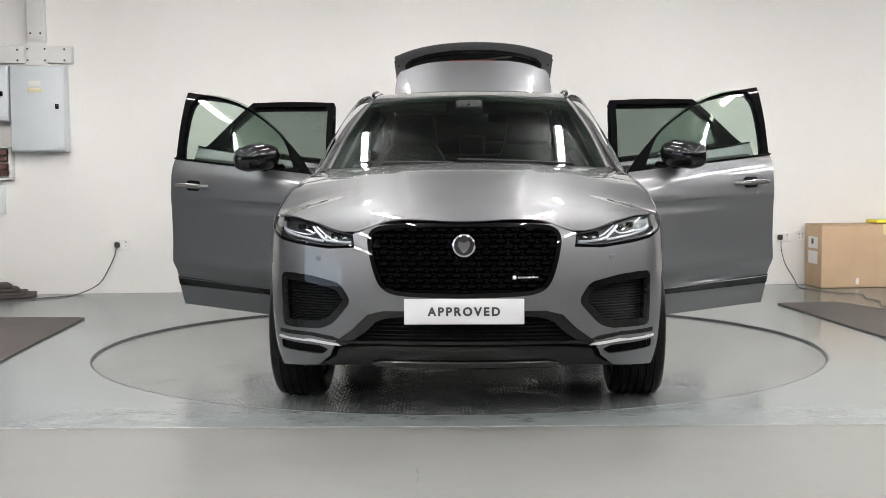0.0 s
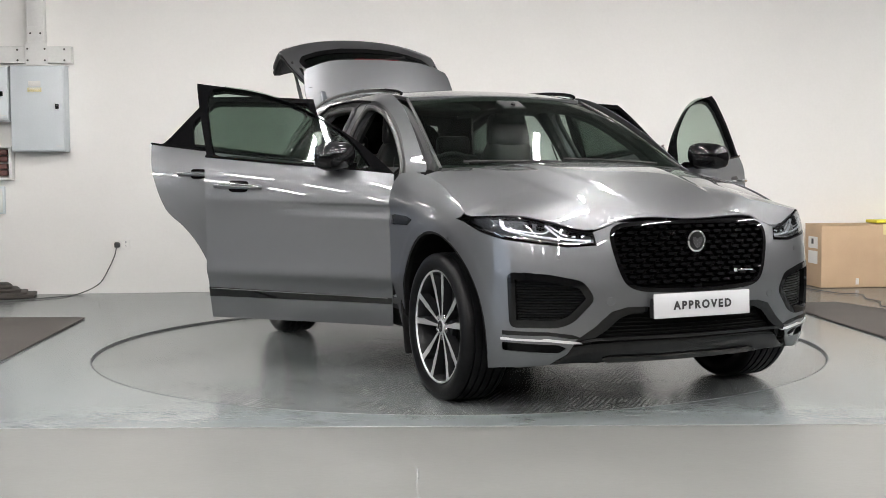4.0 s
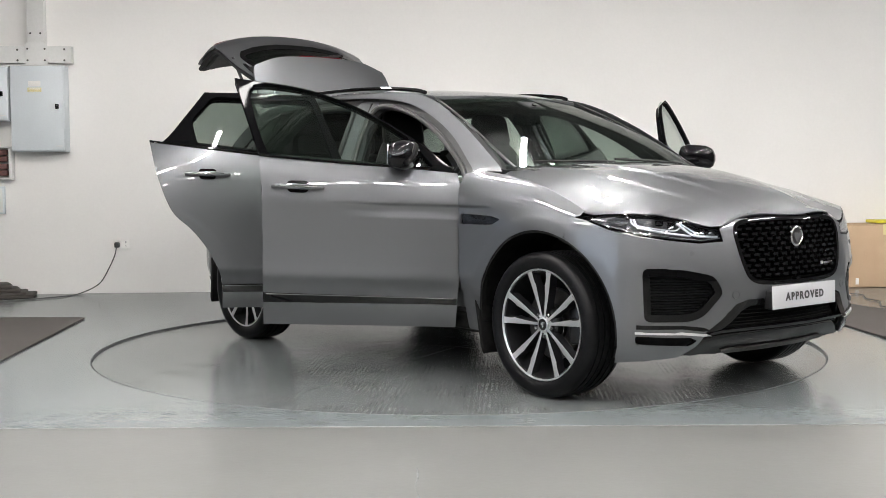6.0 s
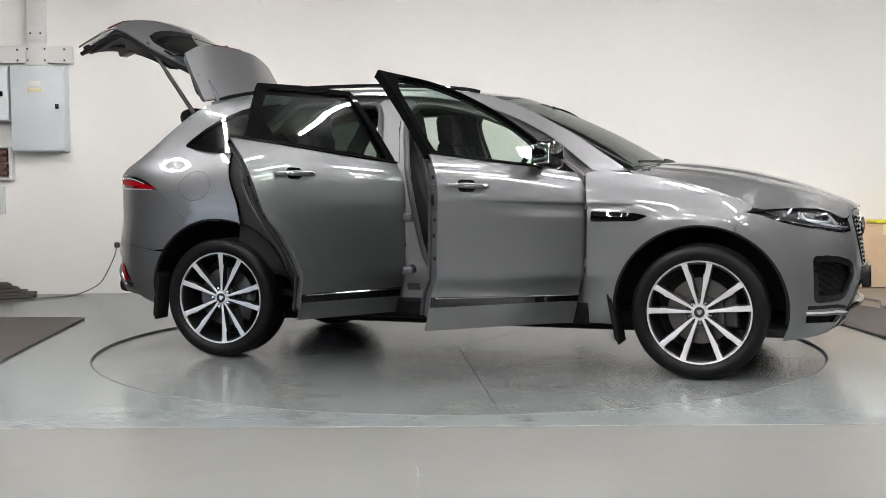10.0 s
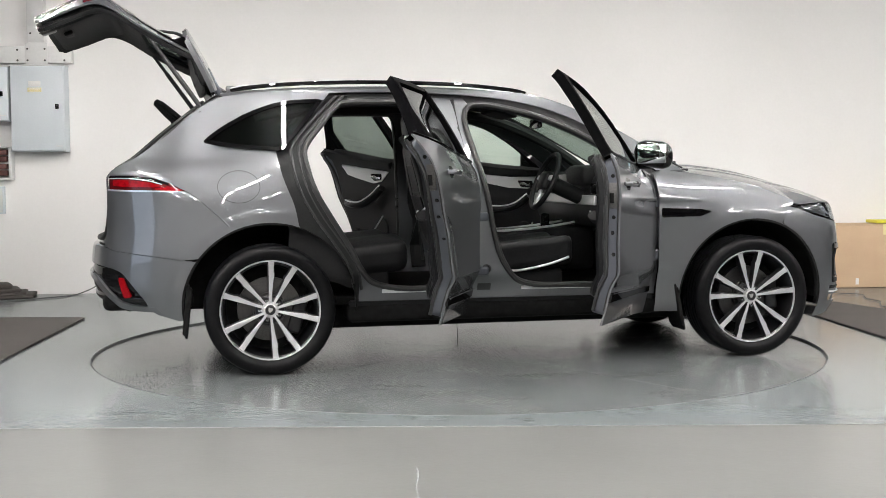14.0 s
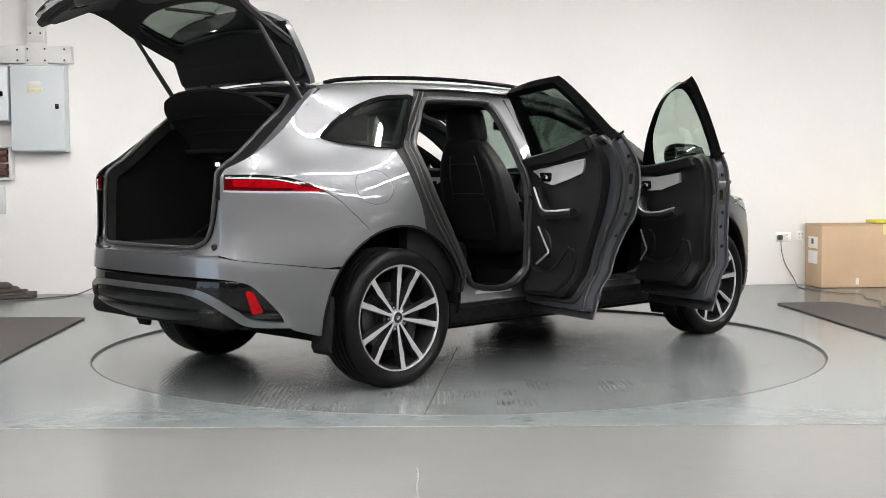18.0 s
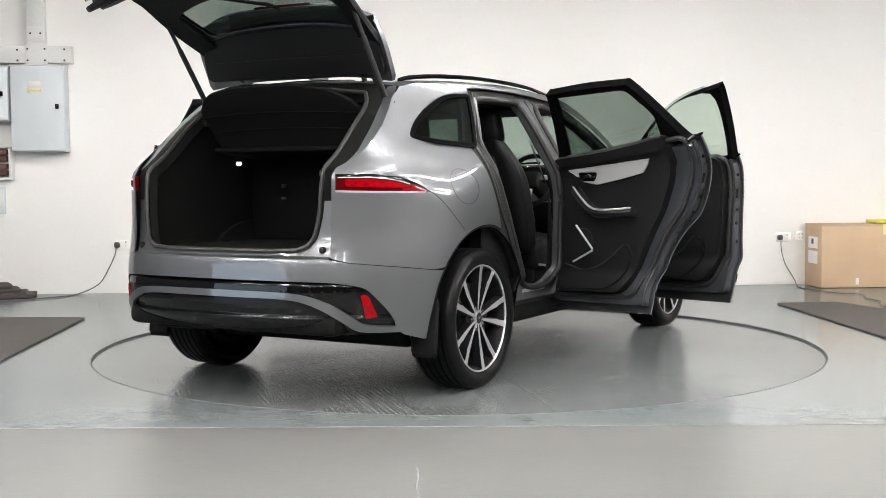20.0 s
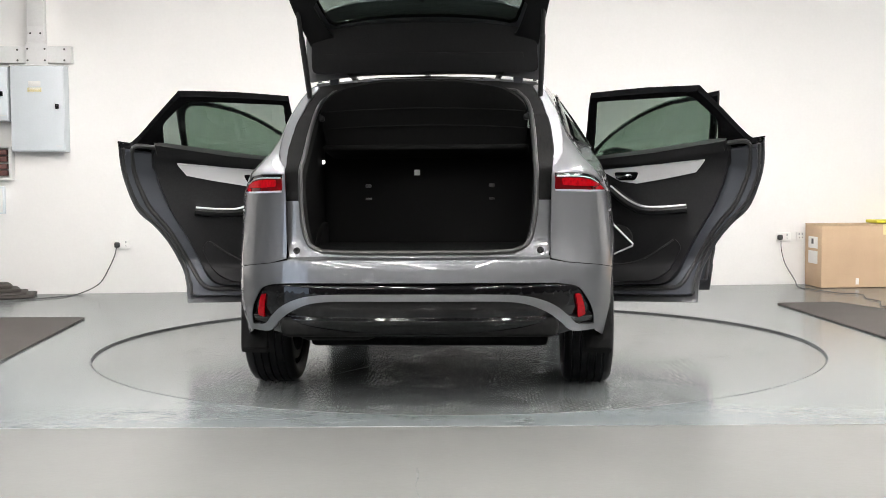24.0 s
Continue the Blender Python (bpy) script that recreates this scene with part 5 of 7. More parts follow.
def face(car):
    """Grille, lamps, plate and lower trim at the front."""
    fwd = (1, 0, 0)
    loop = GRILLE_HALF + [(-a, b) for a, b in reversed(GRILLE_HALF)]
    loop = dedupe(loop)
    gr = part("grille", panel(inset_loop(loop, 0.001), skin(0.045), [], 0.05, 0.01, 0, fwd), DARK, car, "gloss black mesh radiator grille")
    part("grille_surround", panel(inset_loop(loop, -0.004), skin(-0.006), [inset_loop(loop, 0.016)], 0.03, 0.05, 0.005, fwd), GLOSS_BLACK, gr, "gloss black surround")
    # staggered lozenge studs
    lp = np.array(resample(inset_loop(loop, 0.02), 0.03))
    lo = [(-0.031, 0.0), (-0.017, 0.0125), (0.017, 0.0125), (0.031, 0.0), (0.017, -0.0125), (-0.017, -0.0125)]
    stud = ([(0.0, u, v) for u, v in lo] + [(0.016, u * 0.72, v * 0.5 + 0.002) for u, v in lo], [(6, 7, 8, 9, 10, 11)] + [(i, (i + 1) % 6, (i + 1) % 6 + 6, i + 6) for i in range(6)])
    first = None
    for row in range(13):
        z = 0.590 + 0.0245 * row
        for k in range(17):
            y = -0.528 + 0.066 * k + (0.033 if row % 2 else 0)
            if not inside(lp, np.array([Fy(y, z)]))[0]:
                continue
            p = at(Fy(y, z)[0], z, 0.022)
            nrm = at(Fy(y, z)[0], z, 0.0) - p
            m = Matrix.Translation(p) @ pose(0, 0, 0, 0, -6, math.degrees(math.atan2(nrm.y, nrm.x)))
            if first is None:
                first = ob = part("grille_stud", stud, GLOSS_BLACK, gr, "small gloss black lozenge", fix=True)
            else:
                ob = first.copy()
                scene.collection.objects.link(ob)
            ob.matrix_basis = m
    for k in range(12):
        bar = clip_bar(0.602 + 0.0245 * k, lp)
        if bar[0]:
            part("grille_bar", bar, GLOSS_BLACK, gr)
    # round badge
    c = at(0.0, 0.795, -0.004)
    bd = part("badge", moved(lathe([(0.030, 0.0), (0.044, 0.0), (0.050, 0.006), (0.050, 0.014), (0.043, 0.018), (0.040, 0.012), (0.0001, 0.010)], 40, "x"), Matrix.Translation(c) @ pose(-0.012, 0, 0)), CHROME, car, "round chrome badge with a plain raised shape", fix=True)
    part("badge_field", moved(lathe([(0.041, 0.0135), (0.020, 0.0150), (0.0001, 0.0155)], 32, "x"), Matrix.Translation(c) @ pose(-0.012, 0, 0)), ALLOY_DARK, bd, "dark badge field", fix=True)
    sh = rounded([(-0.020, 0.018), (0.0, 0.010), (0.020, 0.018), (0.024, 0.002), (0.010, -0.022), (0.0, -0.028), (-0.010, -0.022), (-0.024, 0.002)], 0.006)
    part("badge_relief", prism(sh, 0.007, lambda u, v, w: (c.x + 0.001 + w, c.y + u * 1.15, c.z + v * 1.15)), CHROME, bd, fix=True)
    p = at(Fy(0.28, 0.655)[0], 0.655, 0.004)
    tag = part("grille_tag", moved(rbox(0.008, 0.09, 0.010, 0.003), Matrix.Translation(p) @ pose(0, 0, 0, 0, 0, 8)), CHROME, car, "small chrome script bar")
    part("grille_tag_dot", moved(rbox(0.009, 0.016, 0.016, 0.004), Matrix.Translation(p) @ pose(0.004, -0.058, 0, 0, 0, 8)), ALU, tag)
    # plate
    pl = part("number_plate", moved(rbox(0.008, 0.52, 0.111, 0.003), pose(2.308, 0, 0.512, 0, -2, 0)), PLATE, car, "white plate lettered APPROVED")
    tx = bpy.data.curves.new("plate_lettering", "FONT")
    tx.body, tx.size, tx.extrude, tx.align_x, tx.align_y = "APPROVED", 0.050, 0.0006, "CENTER", "CENTER"
    tx.space_character, tx.offset = 1.36, 0.0022
    tx.materials.append(INK)
    ob = new("plate_lettering", tx)
    ob.parent = pl
    ob.matrix_basis = pose(2.308, 0, 0.512, 0, -2, 0) @ pose(0.0048, 0, -0.002) @ pose(0, 0, 0, 90, 0, 90)
    part("plate_holder", moved(rbox(0.05, 0.50, 0.09, 0.01), pose(2.278, 0, 0.50)), PLASTIC, car)
    # lower grille
    low = [Fy(0.2, 0.504), Fy(0.36, 0.501), Fy(0.43, 0.483), Fy(0.50, 0.418), Fy(0.575, 0.362), Fy(0.58, 0.345), Fy(0.3, 0.345)]
    lo = [(0.0, 0.505)] + low + [(0.0, 0.345)] + [(-a, b) for a, b in reversed(low)]
    lg = part("lower_grille", panel(lo, skin(0.06), [], 0.05, 0.01, 0, fwd), DARK, car, "black lower air intake")
    for zz, wd in ((0.382, 0.52), (0.396, 0.50), (0.414, 0.48), (0.432, 0.46), (0.45, 0.44), (0.468, 0.42)):
        part("intake_bar", tube([tuple(at(Fy(y, zz)[0], zz, 0.048)) for y in np.linspace(-wd, wd, 14)], 0.004, 6), DARK, lg)
    skid = [Fy(0.3, 0.358), Fy(0.50, 0.355), Fy(0.572, 0.350), Fy(0.605, 0.318), Fy(0.615, 0.290), Fy(0.68, 0.252), Fy(0.55, 0.245), Fy(0.3, 0.238)]
    part("front_skid", panel([(0.0, 0.359)] + skid + [(0.0, 0.237)] + [(-a, b) for a, b in reversed(skid)], lambda q, z: skin(0.004 + 0.42 * (z - 0.236))(q, z), [], 0.04, 0.02, 0.006, fwd), GLOSS_BLACK, car, "gloss black lower front blade")
    plate = [Fy(0.2, 0.262), Fy(0.40, 0.264), Fy(0.45, 0.255), Fy(0.42, 0.240), Fy(0.2, 0.238)]
    part("skid_plate", panel([(0.0, 0.262)] + plate + [(0.0, 0.238)] + [(-a, b) for a, b in reversed(plate)], skin(-0.004), [], 0.04, 0.012, 0.004, fwd), DISC, car, "dull metal skid plate under the nose")
    lipp = [Fy(0.3, 0.374), Fy(0.50, 0.371), Fy(0.565, 0.362), Fy(0.565, 0.350), Fy(0.50, 0.358), Fy(0.3, 0.360)]
    part("lip_edge", panel([(0.0, 0.375)] + lipp + [(0.0, 0.361)] + [(-a, b) for a, b in reversed(lipp)], skin(-0.012), [], 0.04, 0.03, 0.004, fwd), GLOSS_BLACK, car)
    frame_low = [Fy(0.36, 0.508), Fy(0.435, 0.490), Fy(0.505, 0.424), Fy(0.59, 0.362), Fy(0.53, 0.356), Fy(0.455, 0.405), Fy(0.395, 0.458), Fy(0.34, 0.478), Fy(0.26, 0.482), Fy(0.26, 0.508)]
    def trims(g):
        part("intake_trim", panel(frame_low, skin(-0.003, g), [], 0.04, 0.05, 0.004, fwd), GLOSS_BLACK, car)
        fog = part("side_intake", panel(inset_loop(FOG, 0.0), skin(0.05, g), [], 0.04, 0.01, 0, fwd), DARK, car, "black side air intake")
        part("intake_frame", panel(inset_loop(FOG, -0.003), skin(-0.002, g), [inset_loop(FOG, 0.034)], 0.03, 0.06, 0.012, fwd), GLOSS_BLACK, fog, "gloss black frame")
        lp2 = np.array(resample(inset_loop(FOG, 0.015), 0.03))
        rods = []
        for zz in np.arange(0.432, 0.655, 0.0125):
            ss = [s for s in np.linspace(lp2[:, 0].min(), lp2[:, 0].max(), 24) if inside(lp2, np.array([(s, zz)]))[0]]
            if len(ss) > 2:
                rods.append(tube([tuple(at(s, zz, 0.034, g)) for s in ss], 0.0042, 5))
        part("intake_mesh", join(*rods), RUBBER, fog, "fine black mesh")
        part("slot_back", panel(inset_loop(SLOT, -0.002), skin(0.04, g), [], 0.04, 0.01, 0, fwd), DARK, car)
        part("chrome_blade", panel([X(1.985, 0.372), Fy(0.70, 0.370), Fy(0.60, 0.358), Fy(0.56, 0.346), Fy(0.60, 0.346), Fy(0.70, 0.358), X(1.985, 0.362)], skin(-0.010, g), [], 0.04, 0.02, 0.004, fwd), ALU, car, "bright satin blade")
        part("corner_strip", panel([X(1.99, 0.405), Fy(0.70, 0.402), Fy(0.60, 0.388), Fy(0.565, 0.372), Fy(0.60, 0.368), Fy(0.70, 0.384), X(1.99, 0.384)], skin(-0.004, g), [], 0.04, 0.02, 0.004, fwd), GLOSS_BLACK, car, "gloss black corner strip")
        # head lamp
        hl = part("head_lamp", panel(inset_loop(HEAD, 0.0), skin(0.05, g), [], 0.03, 0.01, 0, fwd), LAMP_GREY, car, "slim head lamp with double J light strips")
        part("lamp_lens", panel(inset_loop(HEAD, 0.003), skin(0.004, g), [], 0.03, 0.004, 0.002, fwd), LENS, hl, "clear lens")
        part("lamp_rim", panel(inset_loop(HEAD, 0.0), skin(0.003, g), [inset_loop(HEAD, 0.004)], 0.03, 0.05, 0.001, fwd), GLOSS_BLACK, hl)
        def strip(pts, w, depth=0.03):
            path = [at(*q, depth, g) for q in curve(pts, 5)]
            return tube([tuple(v) for v in path], w, 6)
        part("light_strip", strip([X(1.97, 0.890), X(1.99, 0.858), Fy(0.80, 0.836), Fy(0.70, 0.818), Fy(0.655, 0.812)], 0.0062, 0.016), LAMP_WHITE, hl, "bright J-shaped light strip")
        part("light_strip", strip([Fy(0.715, 0.872), Fy(0.68, 0.842), Fy(0.64, 0.815), Fy(0.56, 0.806), Fy(0.522, 0.806)], 0.0062, 0.016), LAMP_WHITE, hl, "bright J-shaped light strip")
        part("light_strip", strip([X(1.955, 0.893), X(1.972, 0.866), Fy(0.815, 0.850), Fy(0.73, 0.838), Fy(0.70, 0.850)], 0.004, 0.020), LAMP_WHITE, hl, "thin inner light line")
        part("light_strip", strip([Fy(0.700, 0.872), Fy(0.665, 0.848), Fy(0.632, 0.829), Fy(0.575, 0.822), Fy(0.548, 0.826)], 0.004, 0.020), LAMP_WHITE, hl, "thin inner light line")
        part("lamp_sill", strip([Fy(0.512, 0.798), Fy(0.62, 0.792), Fy(0.76, 0.810), X(1.99, 0.827), X(1.87, 0.854)], 0.0042, 0.012), CHROME, hl, "thin chrome lower edge")
        part("side_marker", panel([X(1.78, 0.896), X(1.88, 0.905), X(1.94, 0.875), X(1.90, 0.86)], skin(0.02, g), [], 0.03, 0.008, 0.002, fwd), LAMP_GREY, hl)
        for y, z in ((0.785, 0.872), (0.735, 0.862), (0.61, 0.832), (0.575, 0.826)):
            pp = at(Fy(y, z)[0], z, 0.028, g)
            part("lamp_cell", moved(rbox(0.03, 0.034, 0.026, 0.008), Matrix.Translation(pp)), GLOSS_BLACK, hl, "small dark square lamp cell")
        # tow eye cover and sensors
        for y, z, r in ((0.44, 0.535, 0.021), (0.66, 0.735, 0.012)):
            pp = at(Fy(y, z)[0], z, -0.001, g)
            nn = (at(Fy(y, z)[0], z, -0.1, g) - pp).normalized()
            rot = nn.to_track_quat("X", "Z").to_matrix().to_4x4()
            part("sensor", moved(lathe([(r, -0.002), (r, 0.001), (r * 0.85, 0.0015), (r * 0.82, 0.0), (0.0001, 0.0)], 20, "x"), Matrix.Translation(pp) @ rot), PAINT, car)
    both(trims)


def clip_bar(z, lp):
    ss = [s for s in np.linspace(lp[:, 0].min(), lp[:, 0].max(), 40) if inside(lp, np.array([(s, z)]))[0]]
    return tube([tuple(at(s, z, 0.032)) for s in map(float, ss)], 0.003, 5) if len(ss) > 2 else ([], [])


# ---- doors: built shut, each turned open about its hinge ----
def open_door(x, y, a, rise):
    g = 1 if y > 0 else -1
    h = Matrix.Translation((x, y, 0.9))
    return h @ pose(0, 0, 0, 0, 0, -a * g) @ pose(0, 0, 0, 0, rise, 0) @ h.inverted()


def handle(name, x0, x1, z, g, door):
    hint = (0, g, 0)
    # black patch laid on the flat skin stands for the bowl's shade
    part("handle_shade_patch", panel(rounded([X(x0 + 0.07, z + 0.032), X(x1 - 0.07, z + 0.032), X(x1 - 0.075, z - 0.03), X(x0 + 0.075, z - 0.03)], 0.028), skin(-0.0015, g), [], 0.03, 0.002, 0.001, hint), GLOSS_BLACK, door, "flat black patch for the shaded handle bowl")
    n = 14
    path = []
    for k in range(n + 1):
        t = k / n
        path.append(tuple(at(*X(x0 + (x1 - x0) * t, z + 0.002 * math.sin(math.pi * t)), -0.030 - 0.012 * math.sin(math.pi * t) + (0.022 if k in (0, n) else 0), g)))
    part("door_handle", tube(path, lambda t: 0.013 * (0.75 + 0.25 * math.sin(math.pi * t)), 10, 1.15), PAINT, door, "body-coloured door handle")
    part("handle_strip", tube([tuple(Vector(p) + Vector((0, g * 0.010, 0.004))) for p in path[2:-2]], 0.005, 6), CHROME, door)


def inner_card(door, loop, g, front):
    """The trim on the inside of a door."""
    inn = (0, -g, 0)
    card = part("door_card", panel(loop, skin(0.142, g), [], 0.05, 0.066, 0.016, inn), LEATHER, door, "black leather and plastic door card")
    def q(x, z):
        return X(x, z)
    if front:
        trim = [q(0.76, 1.075), q(0.45, 1.062), q(0.10, 1.075), q(0.12, 1.02), q(0.42, 0.985), q(0.62, 0.985)]
        ledge = [q(0.80, 1.118), q(0.4, 1.125), q(-0.10, 1.15), q(-0.12, 1.105), q(0.35, 1.082), q(0.78, 1.09)]
        arm = curve([(0.66, 0.93, 0.14), (0.58, 0.865, 0.17), (0.45, 0.83, 0.18), (0.22, 0.828, 0.18), (0.05, 0.85, 0.16)], 5)
        pocket = [q(0.72, 0.58), q(0.45, 0.545), q(0.2, 0.58), q(0.02, 0.70), q(-0.04, 0.62), q(0.02, 0.50), q(0.12, 0.44), q(0.72, 0.44)]
        pocket_rim = [(0.70, 0.575), (0.45, 0.545), (0.2, 0.58), (0.03, 0.69)]
        spk = (0.60, 0.66)
        hx, hz = 0.62, 1.02
        diag = [(0.70, 0.74, 0.133), (0.60, 0.62, 0.133)]
    else:
        trim = [q(-0.40, 1.115), q(-0.70, 1.135), q(-1.04, 1.150), q(-0.98, 1.085), q(-0.80, 1.055), q(-0.62, 1.030), q(-0.52, 1.045)]
        ledge = [q(-0.33, 1.175), q(-0.75, 1.205), q(-1.18, 1.255), q(-1.16, 1.20), q(-0.75, 1.155), q(-0.35, 1.135)]
        arm = curve([(-0.47, 1.0, 0.14), (-0.56, 0.93, 0.16), (-0.67, 0.875, 0.18), (-0.80, 0.868, 0.18), (-0.93, 0.875, 0.15)], 5)
        pocket = [q(-0.34, 0.58), q(-0.50, 0.545), q(-0.66, 0.58), q(-0.85, 0.70), q(-0.885, 0.64), q(-0.81, 0.51), q(-0.72, 0.45), q(-0.34, 0.44)]
        pocket_rim = [(-0.36, 0.575), (-0.50, 0.545), (-0.66, 0.58), (-0.84, 0.69)]
        spk = (-0.50, 0.70)
        hx, hz = -0.55, 1.075
        diag = [(-0.46, 0.80, 0.133), (-0.60, 0.66, 0.133)]
    part("card_ledge", panel(ledge, skin(0.168, g), [], 0.05, 0.04, 0.012, inn), PLASTIC, card, "dark padded ledge below the window")
    part("card_trim", panel(trim, skin(0.158, g), [], 0.04, 0.015, 0.004, inn), ALU, card, "satin silver trim strip")
    part("pull_cup", panel(rounded([q(hx + 0.07, hz + 0.028), q(hx - 0.09, hz + 0.024), q(hx - 0.06, hz - 0.026), q(hx + 0.05, hz - 0.02)], 0.02), skin(0.1615, g), [], 0.03, 0.01, 0.002, inn), GLOSS_BLACK, card, "black pull cup")
    part("inner_handle", tube([tuple(at(*X(hx - 0.05 + 0.1 * k / 6, hz + 0.006 * math.sin(k)), 0.176, g)) for k in range(7)], 0.009, 8), CHROME, card, "chrome inner door handle")
    path = [tuple(at(*X(x, z), d + 0.038, g)) for x, z, d in arm]
    part("armrest", tube(path, 0.034, 10, 0.8), LEATHER, card, "padded armrest")
    part("armrest_strip", tube([tuple(Vector(p) + Vector((0, -g * 0.024, 0.022))) for p in path], 0.006, 6), ALU, card, "bright armrest edging")
    part("door_pocket", panel(rounded(pocket, 0.05), skin(0.166, g), [], 0.04, 0.03, 0.012, inn), LEATHER, card, "black door pocket")
    rim = [tuple(at(*p, 0.169, g)) for p in [q(*p) for p in curve(pocket_rim, 5)]]
    part("pocket_rim", tube(rim, 0.006, 6), SEAL, card)
    a, b = (at(*X(x, z), d + 0.038, g) for x, z, d in diag)
    e = at(*X(diag[0][0] + (0.005 if front else 0.03), diag[1][1] - 0.07), diag[1][2] + 0.038, g)
    part("speaker_trim", tube([tuple(a), tuple(a.lerp(b, 0.5)), tuple(a.lerp(b, 0.95)), tuple(b.lerp(e, 0.06)), tuple(b.lerp(e, 0.6)), tuple(e)], 0.006, 6), ALU, card, "slanted bright speaker edge")
    c = at(*X(*spk), 0.148, g)
    part("speaker_grille", moved(lathe([(0.085, 0.004), (0.08, -0.006), (0.0001, -0.010)], 28), Matrix.Translation(c) @ pose(0, 0, 0, 0, 0, 0 if g > 0 else 180)), PLASTIC, card, "round speaker grille")
    return card


def front_door(car, g):
    hint = (0, g, 0)
    belt = curve(F_BELT, 5)
    low = [X(*p) for p in dedupe(curve(F_FRONT, 5) + belt + curve([p for p in F_REAR if p[1] < 1.17], 5)[0:])]
    door = part("front_door", panel(low, skin(0, g), [], 0.018, 0.012, 0.003, hint, rows=CREASE + LOW_CREASE), PAINT, car, "open front door, grey metallic with black window frame")
    door.matrix_basis = open_door(0.80, g * 0.93, 58, 2.3)
    ring = dedupe([X(*p) for p in curve(DOOR_TOP, 5) + curve([p for p in F_REAR if p[1] > 1.16], 5) + [(-0.240, 1.167)] + curve(F_BELT[::-1], 5)])
    gl = dedupe([X(*p) for p in curve([(0.675, 1.142), (0.54, 1.290), (0.37, 1.395), (0.175, 1.480), (-0.03, 1.537), (-0.22, 1.561)], 4) + curve([(-0.285, 1.549), (-0.300, 1.48), (-0.240, 1.28), (-0.202, 1.190)], 4) + curve([(-0.17, 1.174), (0.2, 1.150), (0.62, 1.136)], 4)])
    part("window_frame", panel(ring, skin(0.002, g), [gl], 0.035, 0.05, 0.0015, hint), SATIN_BLACK, door, "satin black window frame")
    part("door_glass", panel(inset_loop(gl, -0.008), skin(0.020, g), [], 0.05, 0.004, 0, hint), CLEAR, door, "clear green-tinted side window")
    part("belt_trim", tube([tuple(at(*X(x, z + 0.006), -0.003, g)) for x, z in curve(F_BELT, 6)[3:]], 0.006, 6), GLOSS_BLACK, door)
    # shell behind the skin
    shell_o = [X(*p) for p in rounded([(0.805, 0.33), (0.808, 1.095), (-0.225, 1.155), (-0.20, 0.75), (-0.192, 0.45), (-0.185, 0.33)], 0.05)]
    part("door_shell", panel(shell_o, skin(0.012, g), [], 0.06, 0.066, 0.0, hint), SHADED_PAINT, door, "painted door edge in a shaded body grey")
    card_o = [X(*p) for p in rounded([(0.775, 0.42), (0.785, 1.10), (-0.185, 1.15), (-0.168, 0.80), (-0.145, 0.58), (-0.06, 0.42)], 0.07)]
    inner_card(door, card_o, g, True)
    sp = [tuple(at(*p, 0.084, g)) for p in resample([X(*p) for p in rounded([(0.79, 0.37), (0.795, 1.10), (-0.208, 1.16), (-0.188, 0.78), (-0.168, 0.55), (-0.08, 0.385)], 0.07)], 0.05)]
    part("door_weatherstrip", tube(sp + sp[:1], 0.014, 8), SEAL, door)
    part("lower_strip", panel([X(0.82, 0.438), X(-0.205, 0.452), X(-0.203, 0.402), X(0.82, 0.406)], skin(-0.008, g), [], 0.05, 0.014, 0.004, hint), GLOSS_BLACK, door, "gloss black strip")
    # chrome rod added for the bright reflection along the gloss strip
    part("strip_highlight", tube([tuple(at(*X(x, 0.440 + 0.008 * (0.82 - x)), -0.013, g)) for x in np.linspace(0.80, -0.19, 14)], 0.0028, 6), CHROME, door, "thin chrome rod added as the strip's highlight")
    edge_details(door, [(-0.225, 1.14), (-0.200, 0.75), (-0.192, 0.45), (-0.186, 0.36)], 0.95, g)
    handle("h", -0.168, 0.092, 1.012, g, door)
    mirror(door, g)
    return door


def edge_details(door, trail, z0, g):
    """Latch, dark discs for holes, and rubber on the trailing edge of a door; trail: (x, z) down the edge of its shell.
    """
    xz = pchip(sorted([(z, x) for x, z in trail]))
    def put(z, depth):
        x = float(xz(np.array([z]))[0])
        tilt = math.degrees(math.atan2(float(xz(np.array([z + 0.02]))[0]) - float(xz(np.array([z - 0.02]))[0]), 0.04))
        y = at(*X(x + 0.02, z), depth, g).y
        return pose(x, y, z, 0, tilt, 0)
    la = part("latch", moved(rbox(0.008, 0.045, 0.13, 0.003), put(z0, 0.048)), DISC, door, "metal latch plate")
    part("latch_slot", moved(rbox(0.010, 0.022, 0.055, 0.003), put(z0 - 0.012, 0.054)), DARK, la)
    # holes drawn as dark discs on the edge, their inner shade in the colour
    for dz, dd in ((0.10, 0.040), (-0.11, 0.040), (-0.19, 0.044), (-0.30, 0.038)):
        part("edge_hole", moved(lathe([(0.0001, -0.003), (0.008, -0.003), (0.010, 0.0)], 12, "x"), put(z0 + dz, dd) @ pose(-0.001, 0, 0)), DARK, door)
    zs = np.linspace(trail[-1][1], trail[0][1], 14)
    part("edge_rubber", tube([tuple(put(z, 0.074).translation + Vector((-0.004, 0, 0))) for z in zs], 0.010, 8), SEAL, door, "black rubber edge strip")
    part("edge_rubber", tube([tuple(put(z, 0.020).translation + Vector((-0.002, 0, 0))) for z in zs], 0.004, 6), SEAL, door)


